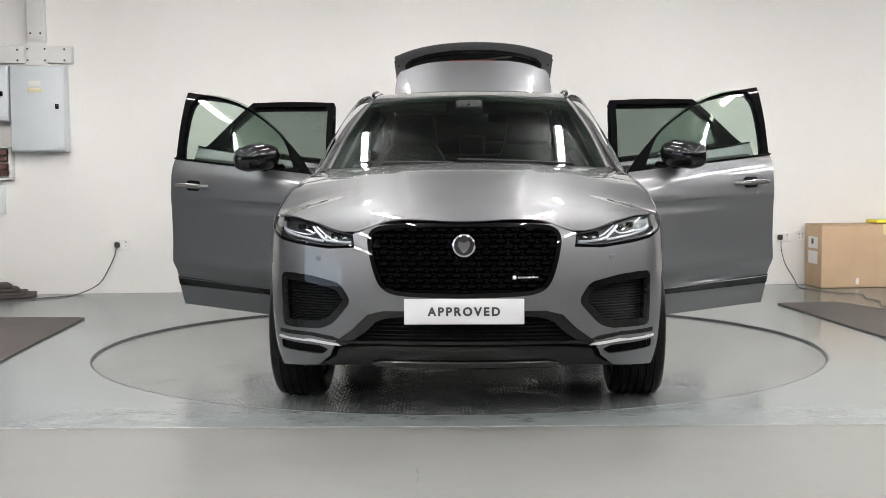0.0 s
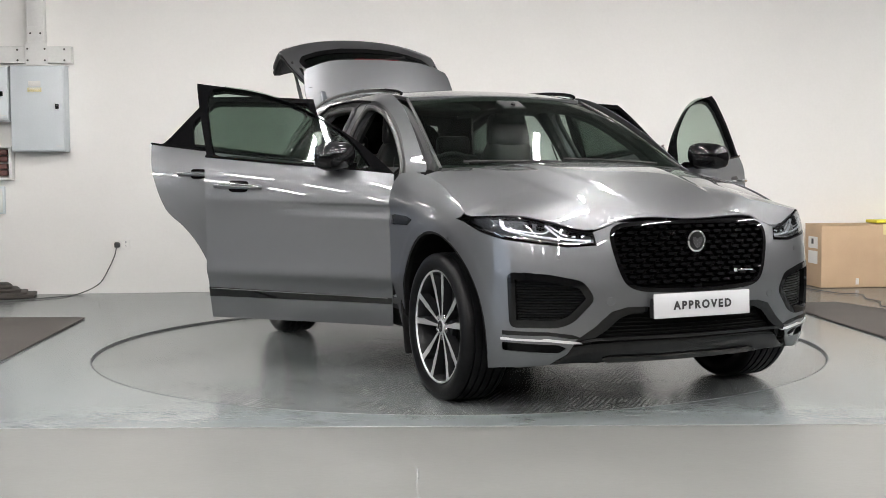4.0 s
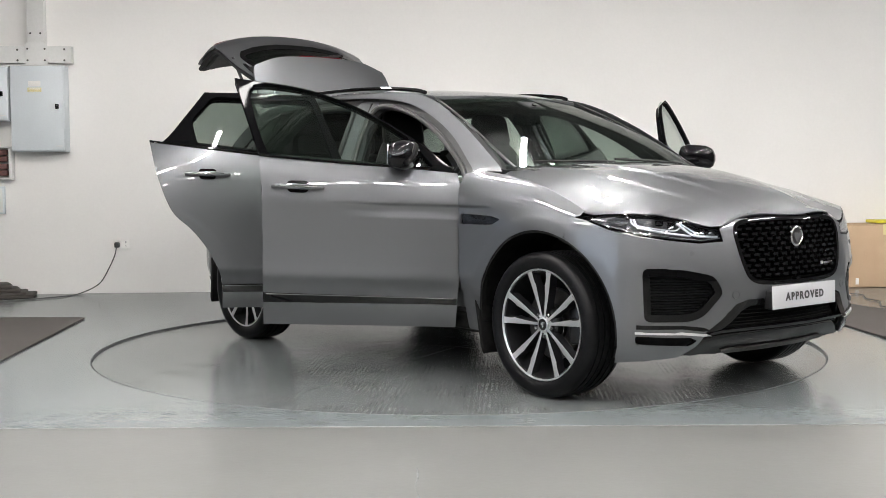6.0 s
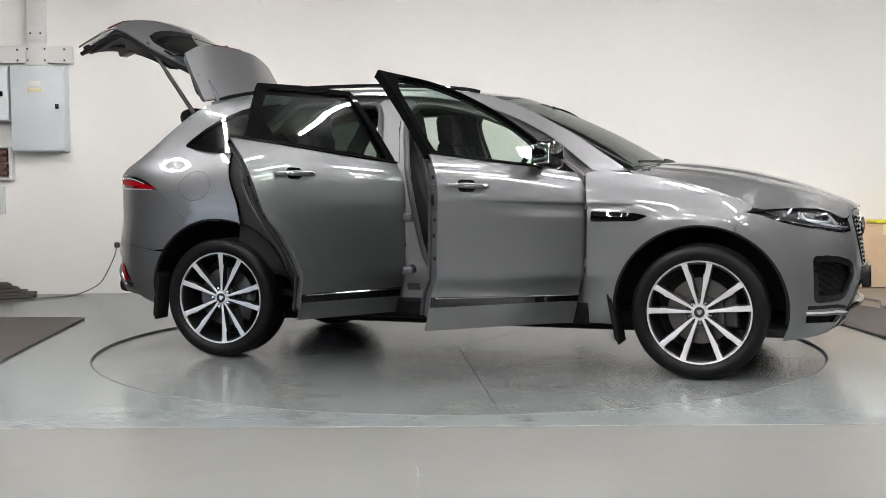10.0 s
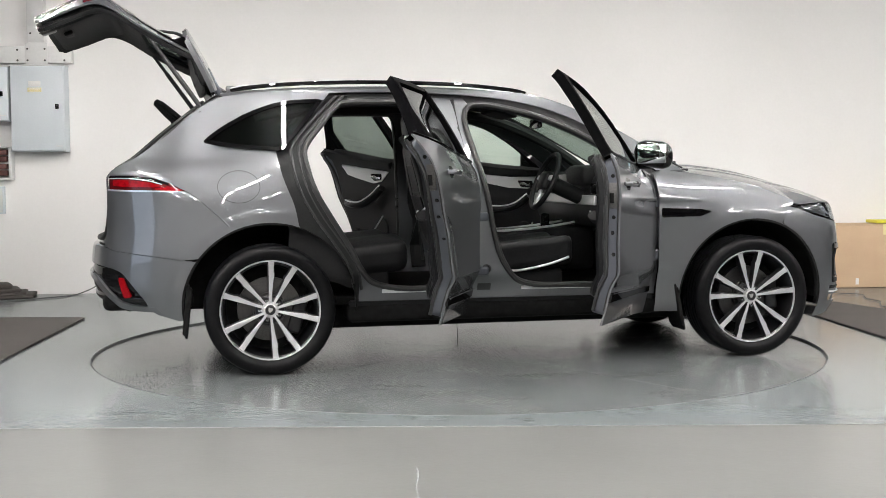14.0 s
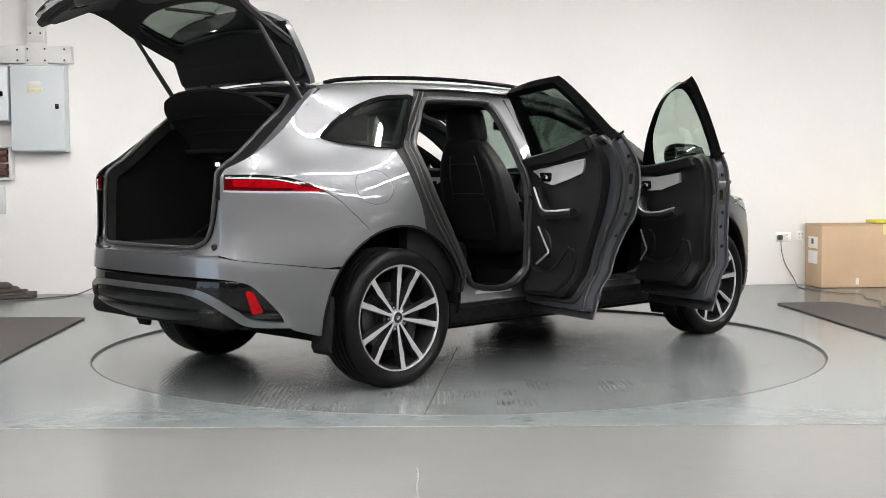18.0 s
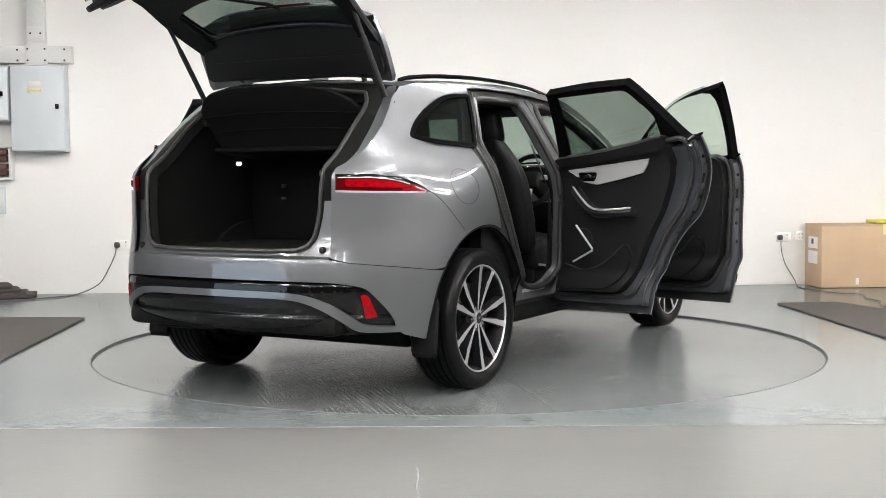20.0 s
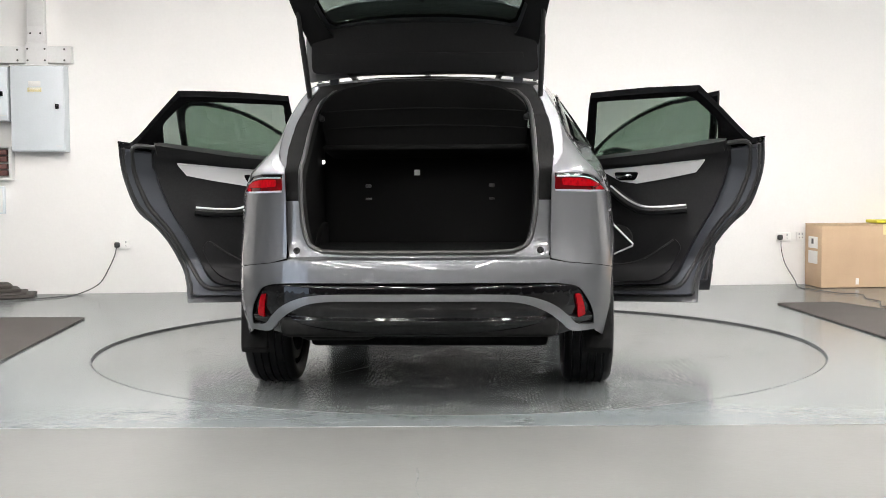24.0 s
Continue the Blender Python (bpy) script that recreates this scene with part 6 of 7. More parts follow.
def mirror(door, g):
    c = MIRROR_AT
    def shape(p):
        u = p[1] / 0.1125
        return (c[0] + p[0] * (1 - 0.22 * u) - 0.012 * u * u - 0.30 * p[1], g * (c[1] + p[1]), c[2] + p[2] * (1.0 - 0.10 * u * u) - 0.012 * u)
    h = rbox(0.15, 0.225, 0.155, 0.06)
    sh = warp(h, shape)
    part("mirror_housing", sh if g > 0 else (sh[0], [f[::-1] for f in sh[1]]), GLOSS_BLACK, door, "gloss black door mirror")
    gl = rbox(0.012, 0.165, 0.105, 0.005)
    part("mirror_glass", warp(gl, lambda p: (c[0] - 0.070 - 0.19 * p[1] + p[0], g * (c[1] + p[1]), c[2] + p[2])), MIRROR, door, "mirror glass", fix=True)
    part("mirror_arm", tube([tuple(at(*X(0.60, 1.14), 0.01, g)), (c[0], g * (c[1] - 0.10), c[2] - 0.06), (c[0], g * c[1], c[2] - 0.055)], 0.022, 8), GLOSS_BLACK, door)


def rear_door(car, g):
    hint = (0, g, 0)
    low = [X(*p) for p in dedupe(curve(R_FRONT, 5) + curve(R_BELT, 5) + curve(R_REAR[:-1], 5) + [R_REAR[-1]])]
    door = part("rear_door", panel(low, skin(0, g), [], 0.018, 0.012, 0.003, hint, rows=LOW_CREASE), PAINT, car, "open rear door, grey metallic with dark tinted glass")
    door.matrix_basis = open_door(-0.27, g * 0.93, 66, 1.6)
    top = curve(R_TOP[:3], 5) + curve(R_TOP[2:5], 5) + curve(R_TOP[4:], 5)
    ring = dedupe([X(*p) for p in top + curve(R_BELT[::-1], 5)])
    gl = dedupe([X(*p) for p in rounded([(-0.315, 1.192), (-0.425, 1.558), (-1.010, 1.558), (-1.140, 1.412), (-1.112, 1.266)], 0.03)])
    part("window_frame", panel(ring, skin(0.002, g), [gl], 0.035, 0.05, 0.0015, hint), SATIN_BLACK, door, "satin black window frame")
    part("door_glass", panel(inset_loop(gl, -0.008), skin(0.020, g), [], 0.05, 0.004, 0, hint), PRIVACY, door, "dark tinted rear side window")
    part("belt_trim", tube([tuple(at(*X(x, z + 0.006), -0.003, g)) for x, z in curve(R_BELT, 6)], 0.006, 6), GLOSS_BLACK, door)
    shell_o = [X(*p) for p in rounded([(-0.225, 0.345), (-0.262, 1.155), (-1.36, 1.262), (-1.325, 1.08), (-1.245, 0.89), (-1.13, 0.78), (-1.04, 0.665), (-0.968, 0.53), (-0.942, 0.42), (-0.94, 0.345)], 0.04)]
    part("door_shell", panel(shell_o, skin(0.012, g), [], 0.06, 0.066, 0.0, hint), SHADED_PAINT, door, "painted door edge in a shaded body grey")
    card_o = [X(*p) for p in rounded([(-0.29, 0.42), (-0.31, 1.17), (-1.18, 1.25), (-1.15, 1.06), (-1.07, 0.88), (-0.97, 0.72), (-0.88, 0.55), (-0.80, 0.43)], 0.06)]
    inner_card(door, card_o, g, False)
    sp = [tuple(at(*p, 0.084, g)) for p in resample([X(*p) for p in rounded([(-0.25, 0.39), (-0.28, 1.17), (-1.315, 1.262), (-1.28, 1.08), (-1.195, 0.89), (-1.075, 0.76), (-0.975, 0.60), (-0.87, 0.40)], 0.06)], 0.05)]
    part("door_weatherstrip", tube(sp + sp[:1], 0.014, 8), SEAL, door)
    part("lower_strip", panel([X(-0.21, 0.452), X(-0.966, 0.445), X(-0.960, 0.402), X(-0.21, 0.402)], skin(-0.008, g), [], 0.05, 0.014, 0.004, hint), GLOSS_BLACK, door, "gloss black strip")
    # the strip's reflected light, again built as a chrome rod
    part("strip_highlight", tube([tuple(at(*X(x, 0.448 - 0.005 * (-0.21 - x)), -0.013, g)) for x in np.linspace(-0.22, -0.95, 11)], 0.0028, 6), CHROME, door, "thin chrome rod added as the strip's highlight")
    edge_details(door, [(-1.355, 1.24), (-1.325, 1.08), (-1.245, 0.89), (-1.13, 0.78), (-1.04, 0.665), (-0.968, 0.53), (-0.942, 0.42), (-0.940, 0.36)], 1.06, g)
    handle("h", -1.185, -0.938, 1.092, g, door)
    return door


MIRROR_AT = (0.50, 0.985, 1.195)


# ---- wheels ----
def wheel(car):
    """Axle along y, its outer face towards +y."""
    tread = [(0.274, 0.100), (0.288, 0.117), (0.315, 0.126), (0.338, 0.122), (0.353, 0.110), (0.360, 0.098)]
    for y in (0.068, 0.030, -0.008, -0.046, -0.084):
        tread += [(0.3615, y + 0.008), (0.353, y + 0.006), (0.353, y - 0.000), (0.3615, y - 0.002)]
    tread += [(0.360, -0.100), (0.345, -0.118), (0.315, -0.126), (0.274, -0.1)]
    w = part("wheel", lathe([(0.276, 0.106), (0.262, 0.100), (0.252, 0.060), (0.244, -0.10), (0.20, -0.104)], 56), ALLOY_DARK, car, "ten-spoke diamond cut alloy wheel", fix=True)
    part("tyre", lathe(tread, 72), RUBBER, w, "black tyre", angle=50, fix=True)
    part("rim_edge", lathe([(0.268, 0.102), (0.271, 0.108), (0.277, 0.109), (0.279, 0.102)], 56), ALLOY, w, "bright rim edge", fix=True)
    rows = [(0.030, 0.0062, 0.0062), (0.075, 0.0078, 0.0072), (0.13, 0.0112, 0.0095), (0.175, 0.0155, 0.0118), (0.198, 0.0188, 0.0128),
            (0.212, 0.0150, 0.0132), (0.240, 0.0146, 0.0140), (0.268, 0.0170, 0.0170)]
    def lay(r):
        return 0.086 + 0.018 * (r / 0.27) ** 2
    n = len(rows)
    for side in (1, -1):
        face_v = [(side * x, y, r) for r, a, b in rows for x, y in ((-a, lay(r)), (0.0, lay(r) + 0.002), (b, lay(r)))]
        face_f = [(3 * i + k, 3 * i + k + 1, 3 * i + k + 4, 3 * i + k + 3) for i in range(n - 1) for k in (0, 1)]
        body_v = [(side * x, y, r) for r, a, b in rows for x, y in ((-a - 0.0006, lay(r) - 0.0006), (-a * 1.35, lay(r) - 0.045), (b * 1.35, lay(r) - 0.045), (b + 0.0006, lay(r) - 0.0006))]
        body_f = [(4 * i + k, 4 * i + k + 1, 4 * i + k + 5, 4 * i + k + 4) for i in range(n - 1) for k in (0, 1, 2)]
        first = (part("spoke", (face_v, face_f), ALLOY, w, "bright machined spoke face", fix=True), part("spoke_core", (body_v, body_f), ALLOY_DARK, w, "dark spoke side", fix=True))
        for k in range(5):
            for o in first:
                c = o
                if k:
                    c = o.copy()
                    scene.collection.objects.link(c)
                c.matrix_basis = pose(0, 0, 0, 0, 72 * k + 14.5 * side, 0)
    part("hub", lathe([(0.085, 0.030), (0.078, 0.060), (0.066, 0.070), (0.040, 0.075), (0.036, 0.078), (0.0001, 0.078)], 40), ALLOY_DARK, w, fix=True)
    cap = part("centre_cap", lathe([(0.033, 0.080), (0.032, 0.090), (0.027, 0.0925), (0.026, 0.0895), (0.0001, 0.0895)], 32), ALLOY_DARK, w, "dark centre cap with a plain bright shape", fix=True)
    part("cap_relief", prism(rounded([(-0.014, 0.012), (0.014, 0.012), (0.010, -0.006), (0.0, -0.016), (-0.010, -0.006)], 0.004), 0.004, lambda u, v, q: (u, 0.0885 + q, v)), CHROME, cap, fix=True)
    part("cap_ring", lathe([(0.034, 0.080), (0.034, 0.0915), (0.029, 0.0930), (0.0285, 0.088)], 32), ALLOY, cap, fix=True)
    part("hub_face", lathe([(0.046, 0.074), (0.044, 0.0835), (0.034, 0.0845)], 32), ALLOY, w, "bright hub face", fix=True)
    nut = None
    for k in range(5):
        m = pose(0, 0, 0, 0, 72 * k + 36, 0) @ pose(0, 0.080, 0.057)
        if nut is None:
            nut = part("wheel_nut", lathe([(0.0125, -0.01), (0.0125, 0.003), (0.009, 0.008), (0.0001, 0.009)], 8), CHROME, w, fix=True)
            nut.matrix_basis = m
        else:
            c = nut.copy()
            scene.collection.objects.link(c)
            c.matrix_basis = m
    part("brake_disc", lathe([(0.178, 0.012), (0.178, -0.012), (0.10, -0.012), (0.09, 0.03), (0.05, 0.035), (0.05, 0.012), (0.178, 0.012)], 48), DISC, w, "steel brake disc", fix=True)
    part("caliper", warp(rbox(0.13, 0.07, 0.20, 0.02), lambda p: (-0.165 + p[0] * 0.6 + 0.9 * p[2] ** 2, p[1] + 0.0, p[2])), ALLOY_DARK, w, "dark brake caliper")
    part("backing_plate", lathe([(0.235, -0.06), (0.0001, -0.05)], 32), DARK, w)
    return w


def wheels(car):
    w = wheel(car)
    y = 0.825
    w.matrix_basis = pose(AXLE, y, HUB_Z, 0, 20, 0)
    for x, g, turn in ((AXLE, -1, 3), (-AXLE, 1, 30), (-AXLE, -1, -16)):
        copy_thing(w, pose(x, g * y, HUB_Z, 0, 0, 0 if g > 0 else 180) @ pose(0, 0, 0, 0, turn, 0))


# ---- tailgate ----
GATE_X = pchip([(0.70, -2.435), (0.80, -2.448), (0.92, -2.462), (1.02, -2.470), (1.08, -2.466), (1.13, -2.445), (1.18, -2.398), (1.25, -2.302), (1.36, -2.168), (1.50, -2.015), (1.60, -1.91)])


def gate_surface(depth=0.0):
    def fn(y, z):
        return np.stack([GATE_X(z) + depth + 0.20 * y ** 2 + 0.25 * np.abs(y) ** 4, y, z], 1)
    return fn


def tailgate(car):
    hinge = Matrix.Translation((-1.66, 0, 1.584))
    back = (-1, 0, 0)
    half = [(0.30, 0.742), (0.55, 0.748), (0.598, 0.78), (0.618, 0.90), (0.628, 1.08), (0.64, 1.14), (0.625, 1.22), (0.605, 1.34), (0.585, 1.44), (0.575, 1.510), (0.3, 1.530)]
    o = [(0, 0.741)] + half + [(0, 1.533)] + [(-a, b) for a, b in reversed(half)]
    win = [(0.3, 1.262), (0.49, 1.275), (0.515, 1.30), (0.49, 1.39), (0.465, 1.470), (0.43, 1.492), (0.2, 1.502)]
    win = [(0, 1.260)] + win + [(0, 1.504)] + [(-a, b) for a, b in reversed(win)]
    gate = part("tailgate", panel(o, gate_surface(), [win], 0.045, 0.012, 0.004, back), PAINT, car, "raised grey metallic tailgate with dark rear window")
    gate.matrix_basis = hinge @ pose(0, 0, 0, 0, 70.6, 0) @ hinge.inverted()
    part("rear_window", panel(inset_loop(win, -0.01), gate_surface(0.006), [], 0.06, 0.004, 0, back), PRIVACY, gate, "dark tinted rear window")
    part("window_surround", panel(inset_loop(win, -0.03), gate_surface(-0.003), [inset_loop(win, 0.012)], 0.05, 0.006, 0.003, back), GLOSS_BLACK, gate)
    # spoiler over the glass
    sp = curve([(-1.700, 0.0), (-1.698, 0.3), (-1.675, 0.590)], 5) + curve([(-1.70, 0.602), (-1.86, 0.600), (-1.98, 0.585)], 4) + curve([(-2.02, 0.565), (-2.085, 0.35), (-2.10, 0.0)], 5)
    sp = dedupe(sp + [(x, -y) for x, y in reversed(sp)])
    part("spoiler", panel(sp, lambda x, y: np.stack([x, y, 1.592 - 0.050 * (np.abs(y) / 0.60) ** 3 - 0.060 * np.clip((-1.70 - x) / 0.4, 0, 1) ** 1.3], 1), [], 0.05, 0.032, 0.006, (0, 0, 1)), PAINT, gate, "grey roof spoiler")
    part("brake_light", moved(rbox(0.012, 0.36, 0.014, 0.004), pose(-2.098, 0, 1.520)), RED_DARK, gate, "high brake light")
    for g in (1, -1):
        fin = [(-1.93, 1.50), (-2.02, 1.485), (-2.03, 1.42), (-2.09, 1.36), (-2.05, 1.345), (-1.97, 1.43)]
        part("spoiler_fin", prism([(x, z) for x, z in fin], 0.02, lambda u, v, w: (u, g * (0.548 + w), v)), GLOSS_BLACK, gate, "black side fin", fix=True)
        lam = [(g * 0.60, 1.085), (g * 0.46, 1.07), (g * 0.46, 1.05), (g * 0.60, 1.03)]
        part("gate_lamp", panel(lam, gate_surface(-0.006), [], 0.05, 0.02, 0.003, back), RED_DARK, gate, "dark red inner tail lamp")
    part("gate_trim_strip", panel([(-0.44, 1.066), (0.44, 1.066), (0.44, 1.052), (-0.44, 1.052)], gate_surface(-0.006), [], 0.05, 0.02, 0.003, back), GLOSS_BLACK, gate)
    # inside
    fro = (1, 0, 0)
    inner_o = [(0, 0.75)] + [(a * 0.985, b) for a, b in half] + [(0, 1.520)] + [(-a * 0.985, b) for a, b in reversed(half)]
    part("gate_frame", panel(inner_o, gate_surface(0.070), [inset_loop(win, 0.004)], 0.05, 0.026, 0.006, fro), PLASTIC, gate, "black inner tailgate frame")
    th = [(0.3, 0.775), (0.50, 0.785), (0.56, 0.84), (0.575, 1.0), (0.565, 1.12), (0.50, 1.165), (0.3, 1.155)]
    th = [(0, 0.772)] + th + [(0, 1.152)] + [(-a, b) for a, b in reversed(th)]
    part("gate_trim", panel(th, lambda y, z: gate_surface(0.088)(y, z) + np.stack([0.010 * np.exp(-((z - 0.95) / 0.12) ** 2), 0 * y, 0 * y], 1), [], 0.05, 0.05, 0.014, fro), GATE_LINING, gate, "charcoal inner tailgate lining")
    for yy in (0.28, -0.28):
        part("pull_grip", moved(rbox(0.03, 0.16, 0.055, 0.012), pose(-2.345, yy, 0.86)), PLASTIC, gate, "black pull handle")
    part("lock_box", moved(rbox(0.06, 0.10, 0.09, 0.012), pose(-2.375, 0, 0.765)), DISC, gate, "tailgate lock")
    for yy in (0.53, -0.53):
        part("buffer", moved(rbox(0.05, 0.035, 0.05, 0.012), pose(-2.325, yy, 0.80)), SEAL, gate)
    up = rounded([(-1.725, 0.572), (-1.725, -0.572), (-1.95, -0.555), (-1.975, -0.3), (-1.985, 0.0), (-1.975, 0.3), (-1.95, 0.555)], 0.04)
    part("header_trim", panel(up, lambda x, y: np.stack([x, y, 1.502 - 0.02 * (np.abs(y) / 0.6) ** 2 - 0.012 * np.cos((x + 1.85) * 9)], 1), [], 0.06, 0.03, 0.010, (0, 0, -1)), PLASTIC, gate, "black lining under the spoiler")
    part("header_rib", panel([(-1.80, 0.50), (-1.80, -0.50), (-1.83, -0.49), (-1.83, 0.49)], lambda x, y: np.stack([x, y, 1.484 - 0.02 * (np.abs(y) / 0.6) ** 2], 1), [], 0.06, 0.01, 0.004, (0, 0, -1)), PLASTIC, gate)
    # wiper on the glass
    part("rear_wiper", tube([(-2.085, 0.0, 1.50), (-2.12, 0.03, 1.465), (-2.20, 0.30, 1.37)], 0.010, 6), PLASTIC, gate, "rear wiper")
    for yy in (0.47, -0.47):
        part("gate_hinge", moved(rbox(0.20, 0.05, 0.035, 0.01), pose(-1.72, yy, 1.555, 0, -8, 0)), SHADED_PAINT, gate)

    def struts(g):
        a, b = Vector((-1.765, g * 0.58, 1.46)), Vector((-2.125, g * 0.59, 1.965))
        part("gas_strut", join(tube([tuple(a), tuple(a.lerp(b, 0.3)), tuple(a.lerp(b, 0.62))], 0.014, 10), tube([tuple(a.lerp(b, 0.6)), tuple(a.lerp(b, 0.8)), tuple(b)], 0.011, 10)), SEAL, car, "black tailgate strut")
        part("hinge_arm", tube(curve([(-1.60, g * 0.35, 1.560), (-1.66, g * 0.37, 1.600), (-1.73, g * 0.40, 1.640), (-1.783, g * 0.42, 1.742)], 5), 0.014, 8), SEAL, car, "black curved hinge arm")
    both(struts)


def boot(car):
    ap = [(0.0, 0.752), (0.30, 0.752), (0.44, 0.757), (0.505, 0.792), (0.535, 0.90), (0.545, 1.06), (0.542, 1.18), (0.535, 1.33), (0.515, 1.45), (0.46, 1.515), (0.25, 1.538)]
    ap = ap[:2] + curve(ap[2:-1], 4) + ap[-1:]
    hole = ap + [(0, 1.545)] + [(-a, b) for a, b in reversed(ap[1:])]
    ho = [(0.0, 0.70), (0.30, 0.70), (0.60, 0.705), (0.628, 0.85), (0.632, 1.10), (0.65, 1.14), (0.685, 1.225), (0.678, 1.34), (0.640, 1.47), (0.585, 1.56), (0.30, 1.60)]
    outer = ho + [(0, 1.607)] + [(-a, b) for a, b in reversed(ho[1:])]
    bx = pchip([(0.68, -2.40), (0.74, -2.385), (0.80, -2.365), (1.0, -2.35), (1.12, -2.335), (1.2, -2.225), (1.36, -2.035), (1.5, -1.845), (1.6, -1.70), (1.64, -1.69)])
    def fn(y, z):
        return np.stack([bx(z) + 0.16 * y ** 2 + 0.15 * np.abs(y) ** 4, y, z], 1)
    part("boot_surround", panel(outer, fn, [hole], 0.04, 0.05, 0.005, (-1, 0, 0)), DARK, car, "dark boot opening surround")
    lowo = [(0.0, 0.702), (0.30, 0.702), (0.60, 0.707), (0.626, 0.85), (0.628, 0.985), *curve([(0.560, 0.985), (0.552, 0.90), (0.520, 0.790), (0.44, 0.747), (0.30, 0.742)], 4)]
    part("boot_gutter", panel(lowo + [(0, 0.742)] + [(-a, b) for a, b in reversed(lowo[1:])], lambda y, z: fn(y, z) + np.array([-0.004, 0, 0]), [], 0.03, 0.004, 0.002, (-1, 0, 0)), PAINT, car, "grey painted lower boot edge")
    path = [tuple(fn(np.array([y]), np.array([z]))[0] + np.array([-0.012, 0, 0])) for y, z in resample(inset_loop(hole, -0.004), 0.05)]
    part("boot_seal", tube(path + path[:1], 0.011, 8), SEAL, car, "black rubber boot seal")
    def sides(g):
        bl = [(g * 0.55, 0.99), (g * 0.625, 0.99), (g * 0.635, 1.14), (g * 0.648, 1.24), (g * 0.62, 1.40), (g * 0.54, 1.40), (g * 0.548, 1.20)]
        part("lamp_back_cover", panel(bl, lambda y, z: fn(y, z) + np.array([-0.012, 0, 0]), [], 0.04, 0.02, 0.004, (-1, 0, 0)), CARPET, car, "black cover behind the tail lamp")
        up = [(g * a, b) for a, b in ((0.648, 1.142), (0.683, 1.225), (0.676, 1.34), (0.638, 1.47), (0.583, 1.558), (0.545, 1.552), (0.592, 1.46), (0.625, 1.34), (0.636, 1.225), (0.625, 1.142))]
        part("boot_gutter", panel(up, lambda y, z: fn(y, z) + np.array([-0.016, 0, 0]), [], 0.03, 0.012, 0.003, (-1, 0, 0)), PAINT, car, "grey painted boot edge")
        c = fn(np.array([g * 0.565]), np.array([0.755]))[0]
        part("boot_buffer", moved(lathe([(0.016, 0.004), (0.016, -0.012), (0.008, -0.014), (0.0001, -0.010)], 16, "x"), pose(c[0] - 0.0, c[1], c[2])), PLASTIC, car)
        side = [(-1.35, 0.74), (-2.26, 0.74), (-2.25, 1.10), (-2.10, 1.22), (-1.75, 1.52), (-1.35, 1.52)]
        part("boot_side", panel(side, lambda x, z: np.stack([x, 0 * x + g * (0.575 - 0.03 * np.clip((z - 1.1) / 0.4, 0, 1)), z], 1), [], 0.1, 0.02, 0.003, (0, -g, 0)), CARPET, car, "black boot side lining")
        part("boot_hook", moved(rbox(0.02, 0.03, 0.02, 0.005), pose(-1.44, g * 0.33, 1.045)), DISC, car)
        part("boot_hook", moved(rbox(0.02, 0.03, 0.012, 0.004), pose(-1.44, g * 0.33, 0.975)), DISC, car)
    both(sides)
    rim = [(-2.335 + 0.16 * y * y + 0.15 * abs(y) ** 4, y) for y in np.linspace(-0.545, 0.545, 15)]
    part("boot_floor", panel([(-1.30, 0.57), (-2.20, 0.57)] + rim[::-1] + [(-2.20, -0.57), (-1.30, -0.57)], lambda x, y: np.stack([x, y, 0 * x + 0.742], 1), [], 0.1, 0.03, 0.002), CARPET, car, "black carpeted boot floor")
    part("boot_sill_plate", warp(rbox(0.05, 0.98, 0.012, 0.004, n=8), lambda p: (-2.345 + p[0] + 0.16 * p[1] ** 2 + 0.15 * abs(p[1]) ** 4, p[1], 0.748 + p[2])), PLASTIC, car, "black loading sill")
    lip = [(sr(0.615), 0.0), (2 * ST - sr(0.615), 0.0), (2 * ST - sr(0.615), 0.04), (sr(0.615), 0.04)]
    part("bumper_top", panel(lip, lambda q, v: np.stack([skin(0.0)(q, 0.7165 + 0 * q)[:, 0] + v, skin(0.0)(q, 0.7165 + 0 * q)[:, 1], 0.7165 + 0.30 * v], 1), [], 0.03, 0.004, 0.0, (0, 0, 1)), PAINT, car, "grey ledge on top of the rear bumper")
    part("boot_lamp", moved(rbox(0.03, 0.012, 0.02, 0.004), pose(-1.56, 0.552, 1.172)), BOOT_GLOW, car, "small lit boot lamp")
    part("seat_back_panel", moved(rbox(0.06, 1.14, 0.66, 0.02), pose(-1.40, 0, 1.02, 0, 0, 0)), CARPET, car, "back of the rear seats")
    part("seat_tag", moved(rbox(0.004, 0.03, 0.03, 0.002), pose(-1.436, 0.068, 1.115)), TRUNK, car)
    # the parcel shelf: a flat front and a rear leaf hinged steeply up
    part("parcel_shelf", warp(rbox(0.42, 1.04, 0.026, 0.011, n=6), lambda p: (-1.60 + p[0], p[1], 1.222 + p[2] - 0.10 * p[0])), CARPET, car, "black parcel shelf")
    leaf = rounded([(-0.505, 0.0), (0.505, 0.0), (0.520, 0.20), (0.50, 0.30), (0.40, 0.375), (0.20, 0.402), (-0.20, 0.402), (-0.40, 0.375), (-0.50, 0.30), (-0.520, 0.20)], 0.05)
    def leaf_at(u, v):
        return np.stack([-1.795 - 0.62 * v - 0.06 * v * v / 0.4 + 0.20 * u * u, u, 1.240 + 0.775 * v - 0.06 * u * u + 0.01 * np.sin(v * 14)], 1)
    lf = part("shelf_leaf", panel(leaf, leaf_at, [], 0.035, 0.030, 0.010, (-1, 0, 0)), CARPET, car, "rear leaf of the parcel shelf tilted up")
